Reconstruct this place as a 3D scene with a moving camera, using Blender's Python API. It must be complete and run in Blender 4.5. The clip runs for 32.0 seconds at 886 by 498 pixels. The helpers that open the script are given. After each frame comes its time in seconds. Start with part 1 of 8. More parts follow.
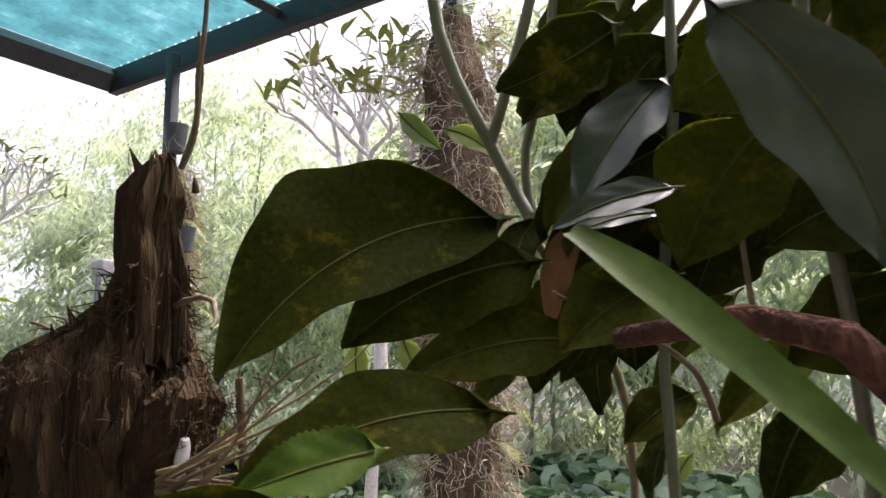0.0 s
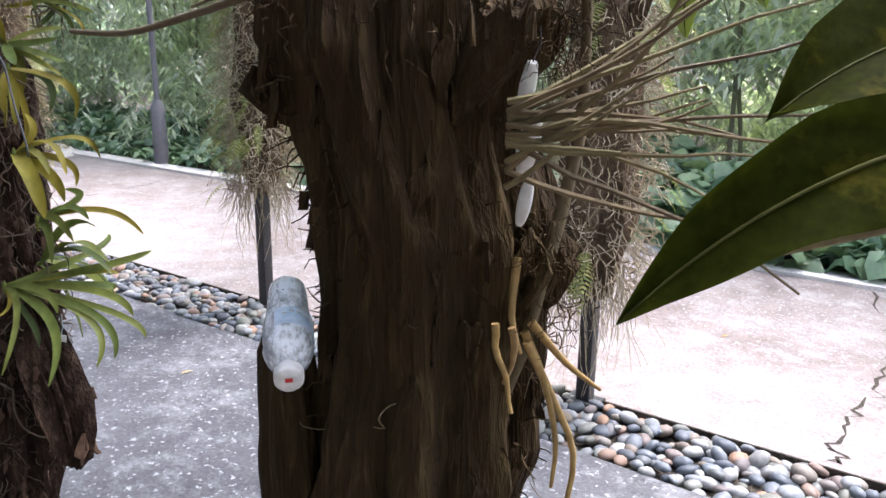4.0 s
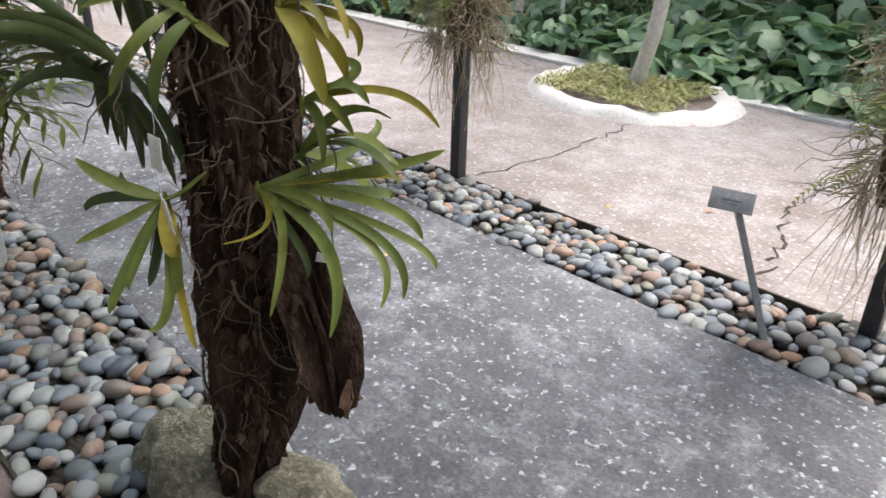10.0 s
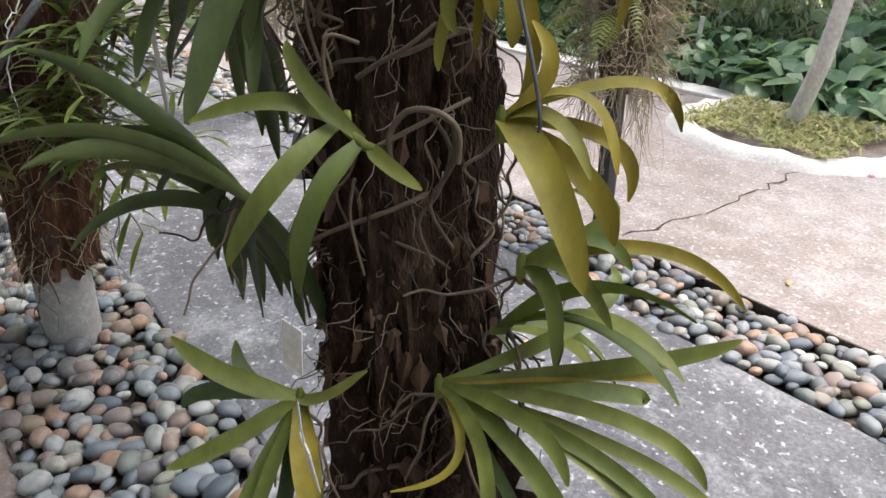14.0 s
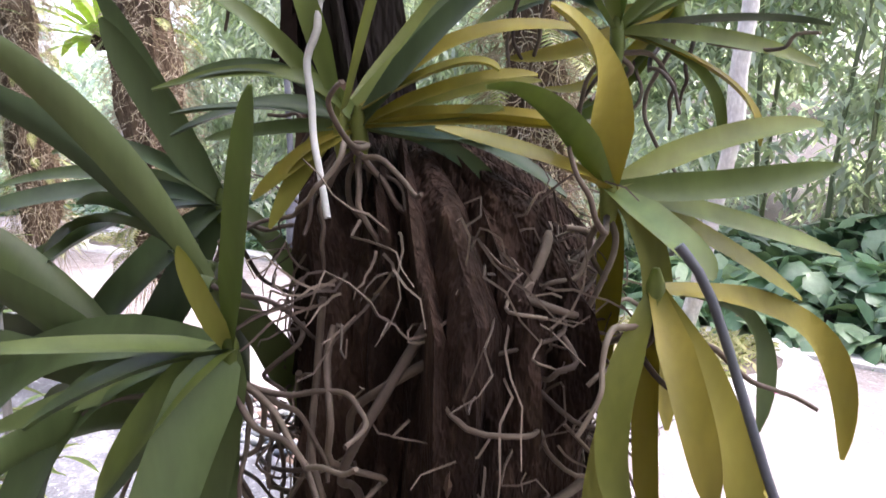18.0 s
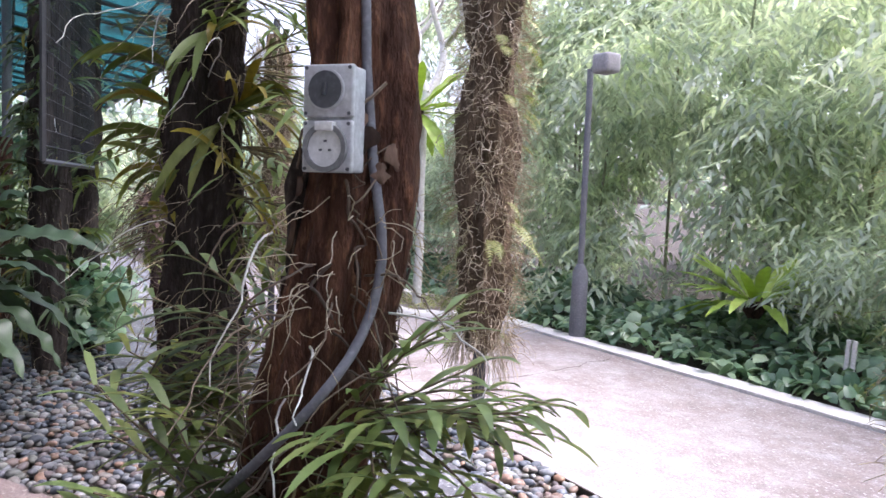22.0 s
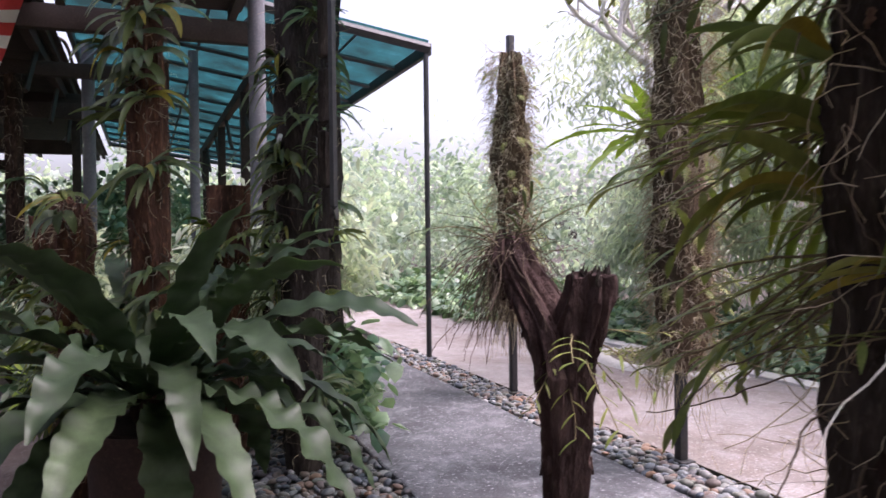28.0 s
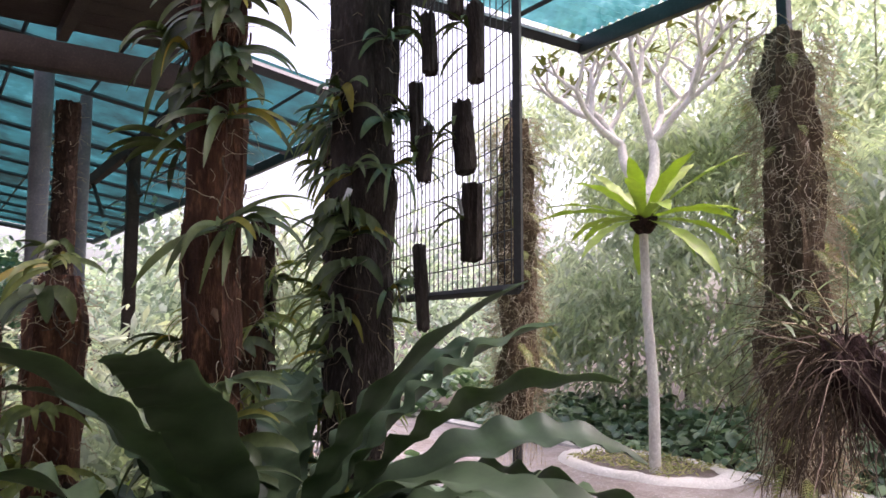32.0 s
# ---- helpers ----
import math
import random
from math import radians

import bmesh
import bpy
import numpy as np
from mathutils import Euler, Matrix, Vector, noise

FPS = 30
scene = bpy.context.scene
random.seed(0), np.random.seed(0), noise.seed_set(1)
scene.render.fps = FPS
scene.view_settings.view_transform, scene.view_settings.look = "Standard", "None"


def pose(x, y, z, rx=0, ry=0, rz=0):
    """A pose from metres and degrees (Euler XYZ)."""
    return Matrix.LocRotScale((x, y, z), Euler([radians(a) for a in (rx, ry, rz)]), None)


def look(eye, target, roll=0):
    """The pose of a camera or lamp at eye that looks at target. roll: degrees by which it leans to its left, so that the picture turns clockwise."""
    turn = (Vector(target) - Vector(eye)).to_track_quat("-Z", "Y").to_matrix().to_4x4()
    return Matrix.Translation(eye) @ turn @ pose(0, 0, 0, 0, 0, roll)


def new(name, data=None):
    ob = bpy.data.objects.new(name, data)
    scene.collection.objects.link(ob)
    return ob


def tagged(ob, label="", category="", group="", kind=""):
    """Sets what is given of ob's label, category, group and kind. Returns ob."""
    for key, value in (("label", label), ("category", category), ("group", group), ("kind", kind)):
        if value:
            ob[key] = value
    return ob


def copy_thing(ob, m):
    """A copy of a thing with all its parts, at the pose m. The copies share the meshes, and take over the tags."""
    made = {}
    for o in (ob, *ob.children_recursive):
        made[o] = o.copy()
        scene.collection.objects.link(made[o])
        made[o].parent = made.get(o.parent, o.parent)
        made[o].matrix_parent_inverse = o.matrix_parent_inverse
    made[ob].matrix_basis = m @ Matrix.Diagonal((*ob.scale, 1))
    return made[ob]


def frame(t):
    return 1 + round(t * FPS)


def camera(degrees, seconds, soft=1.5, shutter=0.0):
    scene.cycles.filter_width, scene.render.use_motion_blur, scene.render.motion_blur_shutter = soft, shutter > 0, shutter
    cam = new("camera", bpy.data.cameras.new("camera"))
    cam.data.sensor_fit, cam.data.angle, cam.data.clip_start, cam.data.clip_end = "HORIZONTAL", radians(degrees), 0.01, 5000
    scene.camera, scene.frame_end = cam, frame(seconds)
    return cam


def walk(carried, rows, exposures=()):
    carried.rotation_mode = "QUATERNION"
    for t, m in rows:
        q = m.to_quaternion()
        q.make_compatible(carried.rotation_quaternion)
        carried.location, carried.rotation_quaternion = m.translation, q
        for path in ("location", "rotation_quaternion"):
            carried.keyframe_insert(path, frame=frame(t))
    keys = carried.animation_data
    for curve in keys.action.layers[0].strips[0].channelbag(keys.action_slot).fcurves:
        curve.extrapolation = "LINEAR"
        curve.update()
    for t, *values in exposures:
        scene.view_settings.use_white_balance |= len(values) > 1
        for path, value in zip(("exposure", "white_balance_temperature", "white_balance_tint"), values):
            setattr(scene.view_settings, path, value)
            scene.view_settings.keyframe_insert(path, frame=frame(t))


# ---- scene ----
cam = camera(61.2, 32.0, soft=1.5, shutter=0.2)
PATH = [
    (0.0, 1.015, 0.358, 1.40, 99.50, 1.00, 33.2),
    (0.5, 0.852, 0.346, 1.437, 98.36, 2.04, 32.50),
    (1.0, 0.769, 0.324, 1.430, 97.21, 0.97, 32.76),
    (1.5, 0.720, 0.306, 1.414, 92.40, 0.02, 34.66),
    (2.0, 0.699, 0.297, 1.399, 87.69, -0.06, 36.88),
    (2.5, 0.689, 0.293, 1.392, 85.75, -0.31, 37.25),
    (3.0, 0.676, 0.292, 1.381, 84.06, -0.57, 37.79),
    (3.5, 0.645, 0.294, 1.352, 79.39, -0.95, 37.72),
    (5.5, 0.328, 0.432, 1.321, 68.53, 0.07, 23.34),
    (6.0, 0.269, 0.419, 1.315, 67.03, -0.23, 18.57),
    (6.5, 0.240, 0.405, 1.299, 63.32, -1.82, 16.77),
    (7.0, 0.227, 0.398, 1.281, 58.65, -1.54, 16.99),
    (7.5, 0.221, 0.409, 1.262, 58.82, -1.69, 15.87),
    (8.0, 0.205, 0.407, 1.249, 59.08, -2.26, 17.15),
    (8.5, 0.174, 0.389, 1.240, 57.80, -2.97, 19.81),
    (9.0, 0.113, 0.367, 1.259, 60.99, -0.76, 28.87),
    (9.5, 0.030, 0.375, 1.282, 64.56, -0.54, 39.25),
    (10.0, -0.070, 0.431, 1.289, 63.62, -1.48, 45.45),
    (10.5, -0.152, 0.468, 1.275, 61.10, -1.63, 50.16),
    (11.0, -0.258, 0.476, 1.259, 58.19, -1.68, 49.27),
    (11.5, -0.373, 0.461, 1.242, 55.37, -1.20, 45.02),
    (12.0, -0.428, 0.488, 1.242, 55.09, -1.48, 42.92),
    (12.5, -0.494, 0.561, 1.257, 57.18, -1.00, 47.53),
    (13.0, -0.516, 0.599, 1.276, 59.30, -0.02, 52.49),
    (13.5, -0.522, 0.616, 1.298, 62.89, 0.29, 54.21),
    (15.5, -0.785, 0.640, 1.282, 67.69, -1.90, 40.24),
    (16.0, -0.796, 0.612, 1.295, 70.08, -2.24, 36.84),
    (16.5, -0.828, 0.636, 1.307, 72.58, -0.15, 36.63),
    (17.0, -0.884, 0.690, 1.342, 72.99, -2.28, 36.18),
    (17.5, -0.925, 0.726, 1.343, 76.03, -0.47, 38.89),
    (18.0, -0.940, 0.739, 1.373, 80.46, 0.82, 41.23),
    (18.5, -0.948, 0.741, 1.387, 83.63, 0.12, 42.92),
    (19.0, -0.966, 0.716, 1.409, 86.30, 0.16, 43.85),
    (19.5, -1.018, 0.685, 1.426, 88.00, -0.11, 43.04),
    (20.0, -1.068, 0.638, 1.434, 88.59, 1.21, 42.44),
    (20.5, -1.119, 0.552, 1.396, 88.77, -0.97, 48.08),
    (21.0, -1.186, 0.494, 1.396, 89.04, -1.04, 53.82),
    (21.5, -1.264, 0.488, 1.391, 86.81, -1.40, 56.60),
    (22.0, -1.375, 0.500, 1.390, 85.85, -2.16, 59.90),
    (22.5, -1.466, 0.503, 1.379, 83.98, -2.72, 63.27),
    (23.0, -1.578, 0.449, 1.349, 81.26, -3.03, 64.47),
    (23.5, -1.745, 0.349, 1.364, 82.89, -0.06, 61.87),
    (24.0, -1.891, 0.277, 1.368, 83.73, -0.51, 63.30),
    (24.5, -2.104, 0.271, 1.380, 85.65, -0.51, 63.87),
    (26.5, -2.605, 0.066, 1.402, 92.75, 0.96, 58.46),
    (27.0, -2.786, 0.080, 1.400, 93.26, -0.26, 62.52),
    (27.5, -2.925, 0.018, 1.365, 90.81, -1.11, 65.28),
    (28.0, -3.115, -0.106, 1.354, 89.14, 0.66, 68.24),
    (28.5, -3.293, -0.219, 1.328, 86.16, 1.14, 72.60),
    (29.0, -3.502, -0.262, 1.335, 88.49, 1.16, 78.45),
    (29.5, -3.626, -0.393, 1.309, 87.35, 0.47, 83.62),
    (30.0, -3.818, -0.500, 1.323, 89.09, 4.48, 78.70),
    (30.5, -3.992, -0.587, 1.346, 88.30, 3.98, 74.39),
    (31.0, -4.228, -0.635, 1.386, 91.04, 2.19, 68.84),
    (31.5, -4.429, -0.739, 1.373, 93.45, 0.61, 61.06),
    (32.0, -4.638, -0.831, 1.401, 95.49, -0.00, 54.96),
]
walk(cam, [(t, pose(x, y, z, rx, ry, rz)) for t, x, y, z, rx, ry, rz in PATH],
     exposures=[(0.0, 1.55, 6450, 26), (1.0, 1.6, 6250, 24), (2.0, 1.75, 5850, 24), (3.0, 1.75, 5900, 22), (6.0, 1.65, 6100, 13), (9.0, 1.5, 6250, 13), (11.0, 1.2, 6450, 13), (12.0, 1.0, 6400, 12), (13.0, 1.35, 6500, 14), (16.0, 1.6, 6350, 14), (17.0, 1.72, 6350, 16), (18.0, 2.32, 6080, 26), (19.0, 2.28, 6050, 29), (20.0, 2.15, 6050, 29), (21.0, 1.75, 6030, 24), (22.0, 1.72, 5880, 26), (24.0, 1.85, 6100, 30), (27.0, 1.4, 6230, 33), (28.0, 1.2, 6280, 32), (29.0, 1.4, 6530, 30), (30.0, 1.6, 6580, 32), (31.0, 1.82, 6530, 32), (32.0, 1.52, 6580, 32)])

# world: a bright overcast day
world = bpy.data.worlds.new("sky")
scene.world = world
world.use_nodes = True
wn = world.node_tree
sky = wn.nodes.new("ShaderNodeTexSky")
sky.sky_type, sky.sun_disc = "NISHITA", False
sky.sun_elevation, sky.sun_rotation = radians(62), radians(20)
sky.air_density, sky.dust_density, sky.ozone_density = 1.0, 6.0, 1.0
cloud = wn.nodes.new("ShaderNodeHueSaturation")
cloud.inputs["Saturation"].default_value, cloud.inputs["Value"].default_value = 0.58, 1.2
wn.links.new(sky.outputs[0], cloud.inputs["Color"])
wn.links.new(cloud.outputs[0], wn.nodes["Background"].inputs[0])
wn.nodes["Background"].inputs[1].default_value = 0.15
sun = new("sun", bpy.data.lights.new("sun", "SUN"))
sun.data.energy, sun.data.angle, sun.data.color = 1.5, radians(25), (1.0, 0.97, 0.94)
sun.matrix_world = look((3, 14, 25), (0, 0, 0))


# ---- materials ----
def nodes_of(name):
    m = bpy.data.materials.new(name)
    m.use_nodes = True
    nt = m.node_tree
    return m, nt, nt.nodes["Principled BSDF"]


def noise_node(nt, scale, detail=4, rough=0.6, stretch=None, coords="Object"):
    tc = nt.nodes.new("ShaderNodeTexCoord")
    n = nt.nodes.new("ShaderNodeTexNoise")
    n.inputs["Scale"].default_value, n.inputs["Detail"].default_value, n.inputs["Roughness"].default_value = scale, detail, rough
    src = tc.outputs[coords]
    if stretch:
        mp = nt.nodes.new("ShaderNodeMapping")
        mp.inputs["Scale"].default_value = stretch
        nt.links.new(src, mp.inputs[0])
        src = mp.outputs[0]
    nt.links.new(src, n.inputs["Vector"])
    return n.outputs[0]


def ramp(nt, fac, stops):
    r = nt.nodes.new("ShaderNodeValToRGB")
    el = r.color_ramp.elements
    while len(el) < len(stops):
        el.new(0.5)
    for e, (p, c) in zip(el, stops):
        e.position, e.color = p, (*c, 1)
    nt.links.new(fac, r.inputs[0])
    return r.outputs[0]


def mix(nt, a, b, fac, mode="MIX"):
    n = nt.nodes.new("ShaderNodeMix")
    n.data_type, n.blend_type = "RGBA", mode
    for s, v in ((n.inputs[6], a), (n.inputs[7], b), (n.inputs[0], fac)):
        if hasattr(v, "links"):
            nt.links.new(v, s)
        elif isinstance(v, tuple):
            s.default_value = (*v, 1)
        else:
            s.default_value = v
    return n.outputs[2]


def bump(nt, bsdf, height, strength, dist=0.01):
    b = nt.nodes.new("ShaderNodeBump")
    b.inputs["Strength"].default_value, b.inputs["Distance"].default_value = strength, dist
    nt.links.new(height, b.inputs["Height"])
    nt.links.new(b.outputs[0], bsdf.inputs["Normal"])


def mottled(name, dark, mid, light, scale=6, fine=80, rough=0.8, bumps=0.5, dist=0.01, stretch=None, metal=0.0, spec=0.5):
    """Two scales of variation between three colours, with relief."""
    m, nt, bs = nodes_of(name)
    big = noise_node(nt, scale, 5, 0.65, stretch)
    small = noise_node(nt, fine, 3, 0.6, stretch)
    c = ramp(nt, big, [(0.3, dark), (0.5, mid), (0.72, light)])
    c2 = ramp(nt, small, [(0.3, tuple(v * 0.6 for v in mid)), (0.55, mid), (0.75, tuple(min(1, v * 1.35) for v in light))])
    nt.links.new(mix(nt, c, c2, 0.45), bs.inputs["Base Color"])
    bs.inputs["Roughness"].default_value, bs.inputs["Metallic"].default_value = rough, metal
    bs.inputs["Specular IOR Level"].default_value = spec
    add = nt.nodes.new("ShaderNodeMath")
    add.operation = "ADD"
    nt.links.new(big, add.inputs[0])
    nt.links.new(small, add.inputs[1])
    bump(nt, bs, add.outputs[0], bumps, dist)
    return m


def by_piece(name, colours, rough=0.6, vary=0.25, scale=30, island=False, bumps=0.2, through_light=0.0, spec=0.5, long=None, clump=0.0):
    """A colour per piece (object or island), with grain; through_light lets light pass as leaves do."""
    m, nt, bs = nodes_of(name)
    if island:
        rnd = nt.nodes.new("ShaderNodeNewGeometry").outputs["Random Per Island"]
    else:
        rnd = nt.nodes.new("ShaderNodeObjectInfo").outputs["Random"]
    k = len(colours)
    c = ramp(nt, rnd, [(i / max(1, k - 1), q) for i, q in enumerate(colours)])
    g = noise_node(nt, scale, 4, 0.6, long)
    shade = ramp(nt, g, [(0.25, (1 - vary,) * 3), (0.75, (1 + vary,) * 3)])
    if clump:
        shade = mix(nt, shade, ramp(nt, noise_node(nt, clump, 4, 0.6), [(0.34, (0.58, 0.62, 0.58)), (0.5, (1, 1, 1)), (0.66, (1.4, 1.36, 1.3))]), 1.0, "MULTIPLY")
    col = mix(nt, c, shade, 1.0, "MULTIPLY")
    nt.links.new(col, bs.inputs["Base Color"])
    bs.inputs["Roughness"].default_value = rough
    bs.inputs["Specular IOR Level"].default_value = spec
    bump(nt, bs, g, bumps, 0.003)
    if through_light:
        tr = nt.nodes.new("ShaderNodeBsdfTranslucent")
        nt.links.new(mix(nt, col, (1.25, 1.3, 0.85), 1.0, "MULTIPLY"), tr.inputs[0])
        ms = nt.nodes.new("ShaderNodeMixShader")
        ms.inputs[0].default_value = through_light
        nt.links.new(bs.outputs[0], ms.inputs[1])
        nt.links.new(tr.outputs[0], ms.inputs[2])
        nt.links.new(ms.outputs[0], nt.nodes["Material Output"].inputs[0])
    return m


def concrete(name, dark, mid, light, pale, blotch=0.8, rough=0.85, scuff=0.5):
    """Cast concrete: large blotches, pale scuffs and fine specks."""
    m, nt, bs = nodes_of(name)
    big = noise_node(nt, blotch, 6, 0.7)
    c = ramp(nt, big, [(0.32, dark), (0.5, mid), (0.68, light)])
    sc = ramp(nt, noise_node(nt, 3.2, 8, 0.78), [(0.50, (0, 0, 0)), (0.72, (scuff,) * 3)])
    c = mix(nt, c, pale, sc)
    rub = ramp(nt, noise_node(nt, 11, 8, 0.8), [(0.54, (0, 0, 0)), (0.68, (scuff * 0.8,) * 3)])
    c = mix(nt, c, pale, rub)
    wear = ramp(nt, noise_node(nt, 6, 6, 0.75), [(0.3, (0.74,) * 3), (0.6, (1.06,) * 3)])
    c = mix(nt, c, wear, 1.0, "MULTIPLY")
    fleck = ramp(nt, noise_node(nt, 38, 2, 0.5), [(0.62, (0, 0, 0)), (0.67, (scuff * 1.2,) * 3)])
    c = mix(nt, c, pale, fleck)
    grit = noise_node(nt, 70, 4, 0.7)
    sp = ramp(nt, grit, [(0.25, (0.55,) * 3), (0.5, (1, 1, 1)), (0.66, (1.3,) * 3), (0.74, (2.0,) * 3)])
    nt.links.new(mix(nt, c, sp, 1.0, "MULTIPLY"), bs.inputs["Base Color"])
    bs.inputs["Roughness"].default_value = rough
    bump(nt, bs, grit, 0.6, 0.004)
    return m


M = {}
M["path"] = concrete("path_concrete", (0.060, 0.061, 0.068), (0.098, 0.099, 0.108), (0.148, 0.149, 0.160), (0.36, 0.365, 0.38), 1.1, 0.85, 0.72)
M["road"] = concrete("road_concrete", (0.150, 0.113, 0.098), (0.245, 0.212, 0.200), (0.320, 0.292, 0.290), (0.40, 0.385, 0.39), 0.55, 0.85, 0.75)
M["kerb"] = mottled("kerb_concrete", (0.42, 0.40, 0.37), (0.60, 0.58, 0.55), (0.75, 0.73, 0.70), 3, 70, 0.9, 0.4, 0.004)
M["floor"] = concrete("floor_concrete", (0.10, 0.072, 0.062), (0.145, 0.11, 0.098), (0.19, 0.155, 0.142), (0.25, 0.22, 0.21), 0.7, 0.8, 0.5)
M["soil"] = mottled("soil", (0.02, 0.016, 0.012), (0.045, 0.036, 0.026), (0.08, 0.065, 0.045), 3, 60, 0.95, 0.8, 0.02)
M["grass"] = by_piece("grass_blades", [(0.16, 0.19, 0.06), (0.30, 0.31, 0.13), (0.48, 0.43, 0.24)], 0.7, 0.2, 20, True, 0.1, 0.3)
PEB = [(0.06, 0.073, 0.092), (0.14, 0.16, 0.185), (0.24, 0.25, 0.25), (0.19, 0.145, 0.105), (0.10, 0.12, 0.145), (0.30, 0.18, 0.115), (0.075, 0.09, 0.11), (0.16, 0.165, 0.135), (0.35, 0.35, 0.34), (0.12, 0.14, 0.165)]
M["pebble"] = by_piece("river_pebble", PEB, 0.55, 0.3, 45, False, 0.25)
# same pebble colours at 0.6: the shade over the court is painted in
M["shaded_court_pebbles"] = by_piece("small_shaded_pebbles", [tuple(v * 0.6 for v in c) for c in PEB], 0.6, 0.35, 45, True, 0.25)
M["pebbles"] = by_piece("river_pebbles", PEB, 0.55, 0.3, 45, True, 0.25)
M["rock"] = mottled("lichen_rock", (0.035, 0.045, 0.025), (0.17, 0.15, 0.11), (0.46, 0.42, 0.34), 16, 70, 0.95, 1.0, 0.015)
M["stump"] = mottled("dark_mossy_wood", (0.008, 0.0055, 0.0035), (0.042, 0.028, 0.014), (0.125, 0.088, 0.040), 13, 60, 0.9, 1.0, 0.02, (1, 1, 0.11), spec=0.1)
M["bark"] = mottled("peeling_bark", (0.007, 0.005, 0.004), (0.034, 0.021, 0.015), (0.12, 0.075, 0.052), 20, 70, 0.9, 1.0, 0.02, (1, 1, 0.4), spec=0.1)
M["purplebark"] = mottled("purplish_brown_bark", (0.014, 0.009, 0.009), (0.055, 0.033, 0.030), (0.13, 0.085, 0.075), 10, 60, 0.9, 1.0, 0.015, (1, 1, 0.3), spec=0.15)
M["redbark"] = mottled("red_brown_bark", (0.012, 0.008, 0.007), (0.080, 0.040, 0.027), (0.29, 0.14, 0.078), 10, 60, 0.9, 1.0, 0.02, (1, 1, 0.3), spec=0.12)
M["fibre"] = mottled("tan_root_fibre", (0.05, 0.034, 0.022), (0.14, 0.10, 0.065), (0.28, 0.21, 0.14), 20, 90, 0.95, 1.0, 0.02, (1, 1, 0.4), spec=0.1)
M["greybark"] = mottled("dark_grey_bark", (0.010, 0.008, 0.0075), (0.040, 0.032, 0.027), (0.10, 0.082, 0.070), 12, 60, 0.9, 1.0, 0.016, (1, 1, 0.3), spec=0.12)
M["palebark"] = mottled("pale_bark", (0.42, 0.38, 0.34), (0.62, 0.59, 0.55), (0.76, 0.74, 0.71), 8, 60, 0.85, 0.4, 0.006, (1, 1, 0.5))
M["flake"] = by_piece("bark_flake", [(0.058, 0.035, 0.025), (0.12, 0.074, 0.050), (0.026, 0.016, 0.013), (0.17, 0.11, 0.08)], 0.9, 0.45, 60, False, 0.6, 0, 0.12, (1, 1, 0.3))
M["sleeve"] = mottled("grey_base_sleeve", (0.20, 0.19, 0.19), (0.30, 0.29, 0.29), (0.40, 0.39, 0.39), 6, 60, 0.8, 0.3, 0.004)
M["root"] = by_piece("aerial_root", [(0.095, 0.066, 0.044), (0.17, 0.128, 0.088), (0.06, 0.04, 0.028), (0.125, 0.09, 0.06)], 0.75, 0.35, 60, False, 0.4)
M["roots"] = by_piece("tangled_roots", [(0.36, 0.29, 0.20), (0.56, 0.49, 0.37), (0.27, 0.20, 0.13), (0.46, 0.40, 0.24)], 0.85, 0.3, 60, True, 0.3, 0.15)
M["ochre"] = by_piece("ochre_root", [(0.30, 0.19, 0.06), (0.38, 0.26, 0.10), (0.22, 0.13, 0.05)], 0.7, 0.35, 60, False, 0.4)
M["darkroots"] = by_piece("dark_rootlets", [(0.10, 0.07, 0.05), (0.18, 0.135, 0.095), (0.06, 0.042, 0.03)], 0.9, 0.3, 60, True, 0.3)
M["whiteroot"] = by_piece("white_root", [(0.62, 0.60, 0.55), (0.70, 0.68, 0.62)], 0.7, 0.2, 60)
M["twig"] = by_piece("brown_twig", [(0.10, 0.075, 0.04), (0.16, 0.12, 0.06), (0.20, 0.17, 0.08)], 0.8, 0.3, 60)
M["strap"] = by_piece("strap_leaf", [(0.14, 0.185, 0.05), (0.19, 0.235, 0.06), (0.26, 0.28, 0.07), (0.16, 0.205, 0.055)], 0.42, 0.35, 25, False, 0.2, 0.42, 0.35, (1, 1, 0.2))
M["strapdark"] = by_piece("dark_strap_leaf", [(0.072, 0.105, 0.044), (0.108, 0.148, 0.052), (0.145, 0.185, 0.062)], 0.40, 0.35, 25, False, 0.2, 0.30, 0.4, (1, 1, 0.2))
M["strapyellow"] = by_piece("yellowing_strap_leaf", [(0.29, 0.25, 0.035), (0.35, 0.28, 0.045), (0.22, 0.23, 0.045)], 0.45, 0.35, 25, False, 0.15, 0.35, 0.35, (1, 1, 0.2))
M["nest"] = by_piece("nest_fern_leaf", [(0.040, 0.070, 0.033), (0.064, 0.106, 0.049), (0.092, 0.144, 0.066)], 0.5, 0.35, 12, False, 0.25, 0.35, 0.55)
M["nestlight"] = by_piece("lime_nest_fern_leaf", [(0.32, 0.44, 0.08), (0.42, 0.52, 0.12)], 0.4, 0.2, 12, False, 0.2, 0.4)
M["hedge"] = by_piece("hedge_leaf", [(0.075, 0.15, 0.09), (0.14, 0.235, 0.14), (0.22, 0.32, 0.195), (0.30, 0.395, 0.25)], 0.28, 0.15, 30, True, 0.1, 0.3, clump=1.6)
# bamboo and far leaves: haze is put into the colour, paler and bluer
M["bamboo"] = by_piece("hazy_bamboo_leaf", [(0.30, 0.365, 0.315), (0.41, 0.465, 0.405), (0.51, 0.56, 0.50), (0.60, 0.64, 0.58)], 0.5, 0.1, 20, True, 0.1, 0.6, clump=1.6)
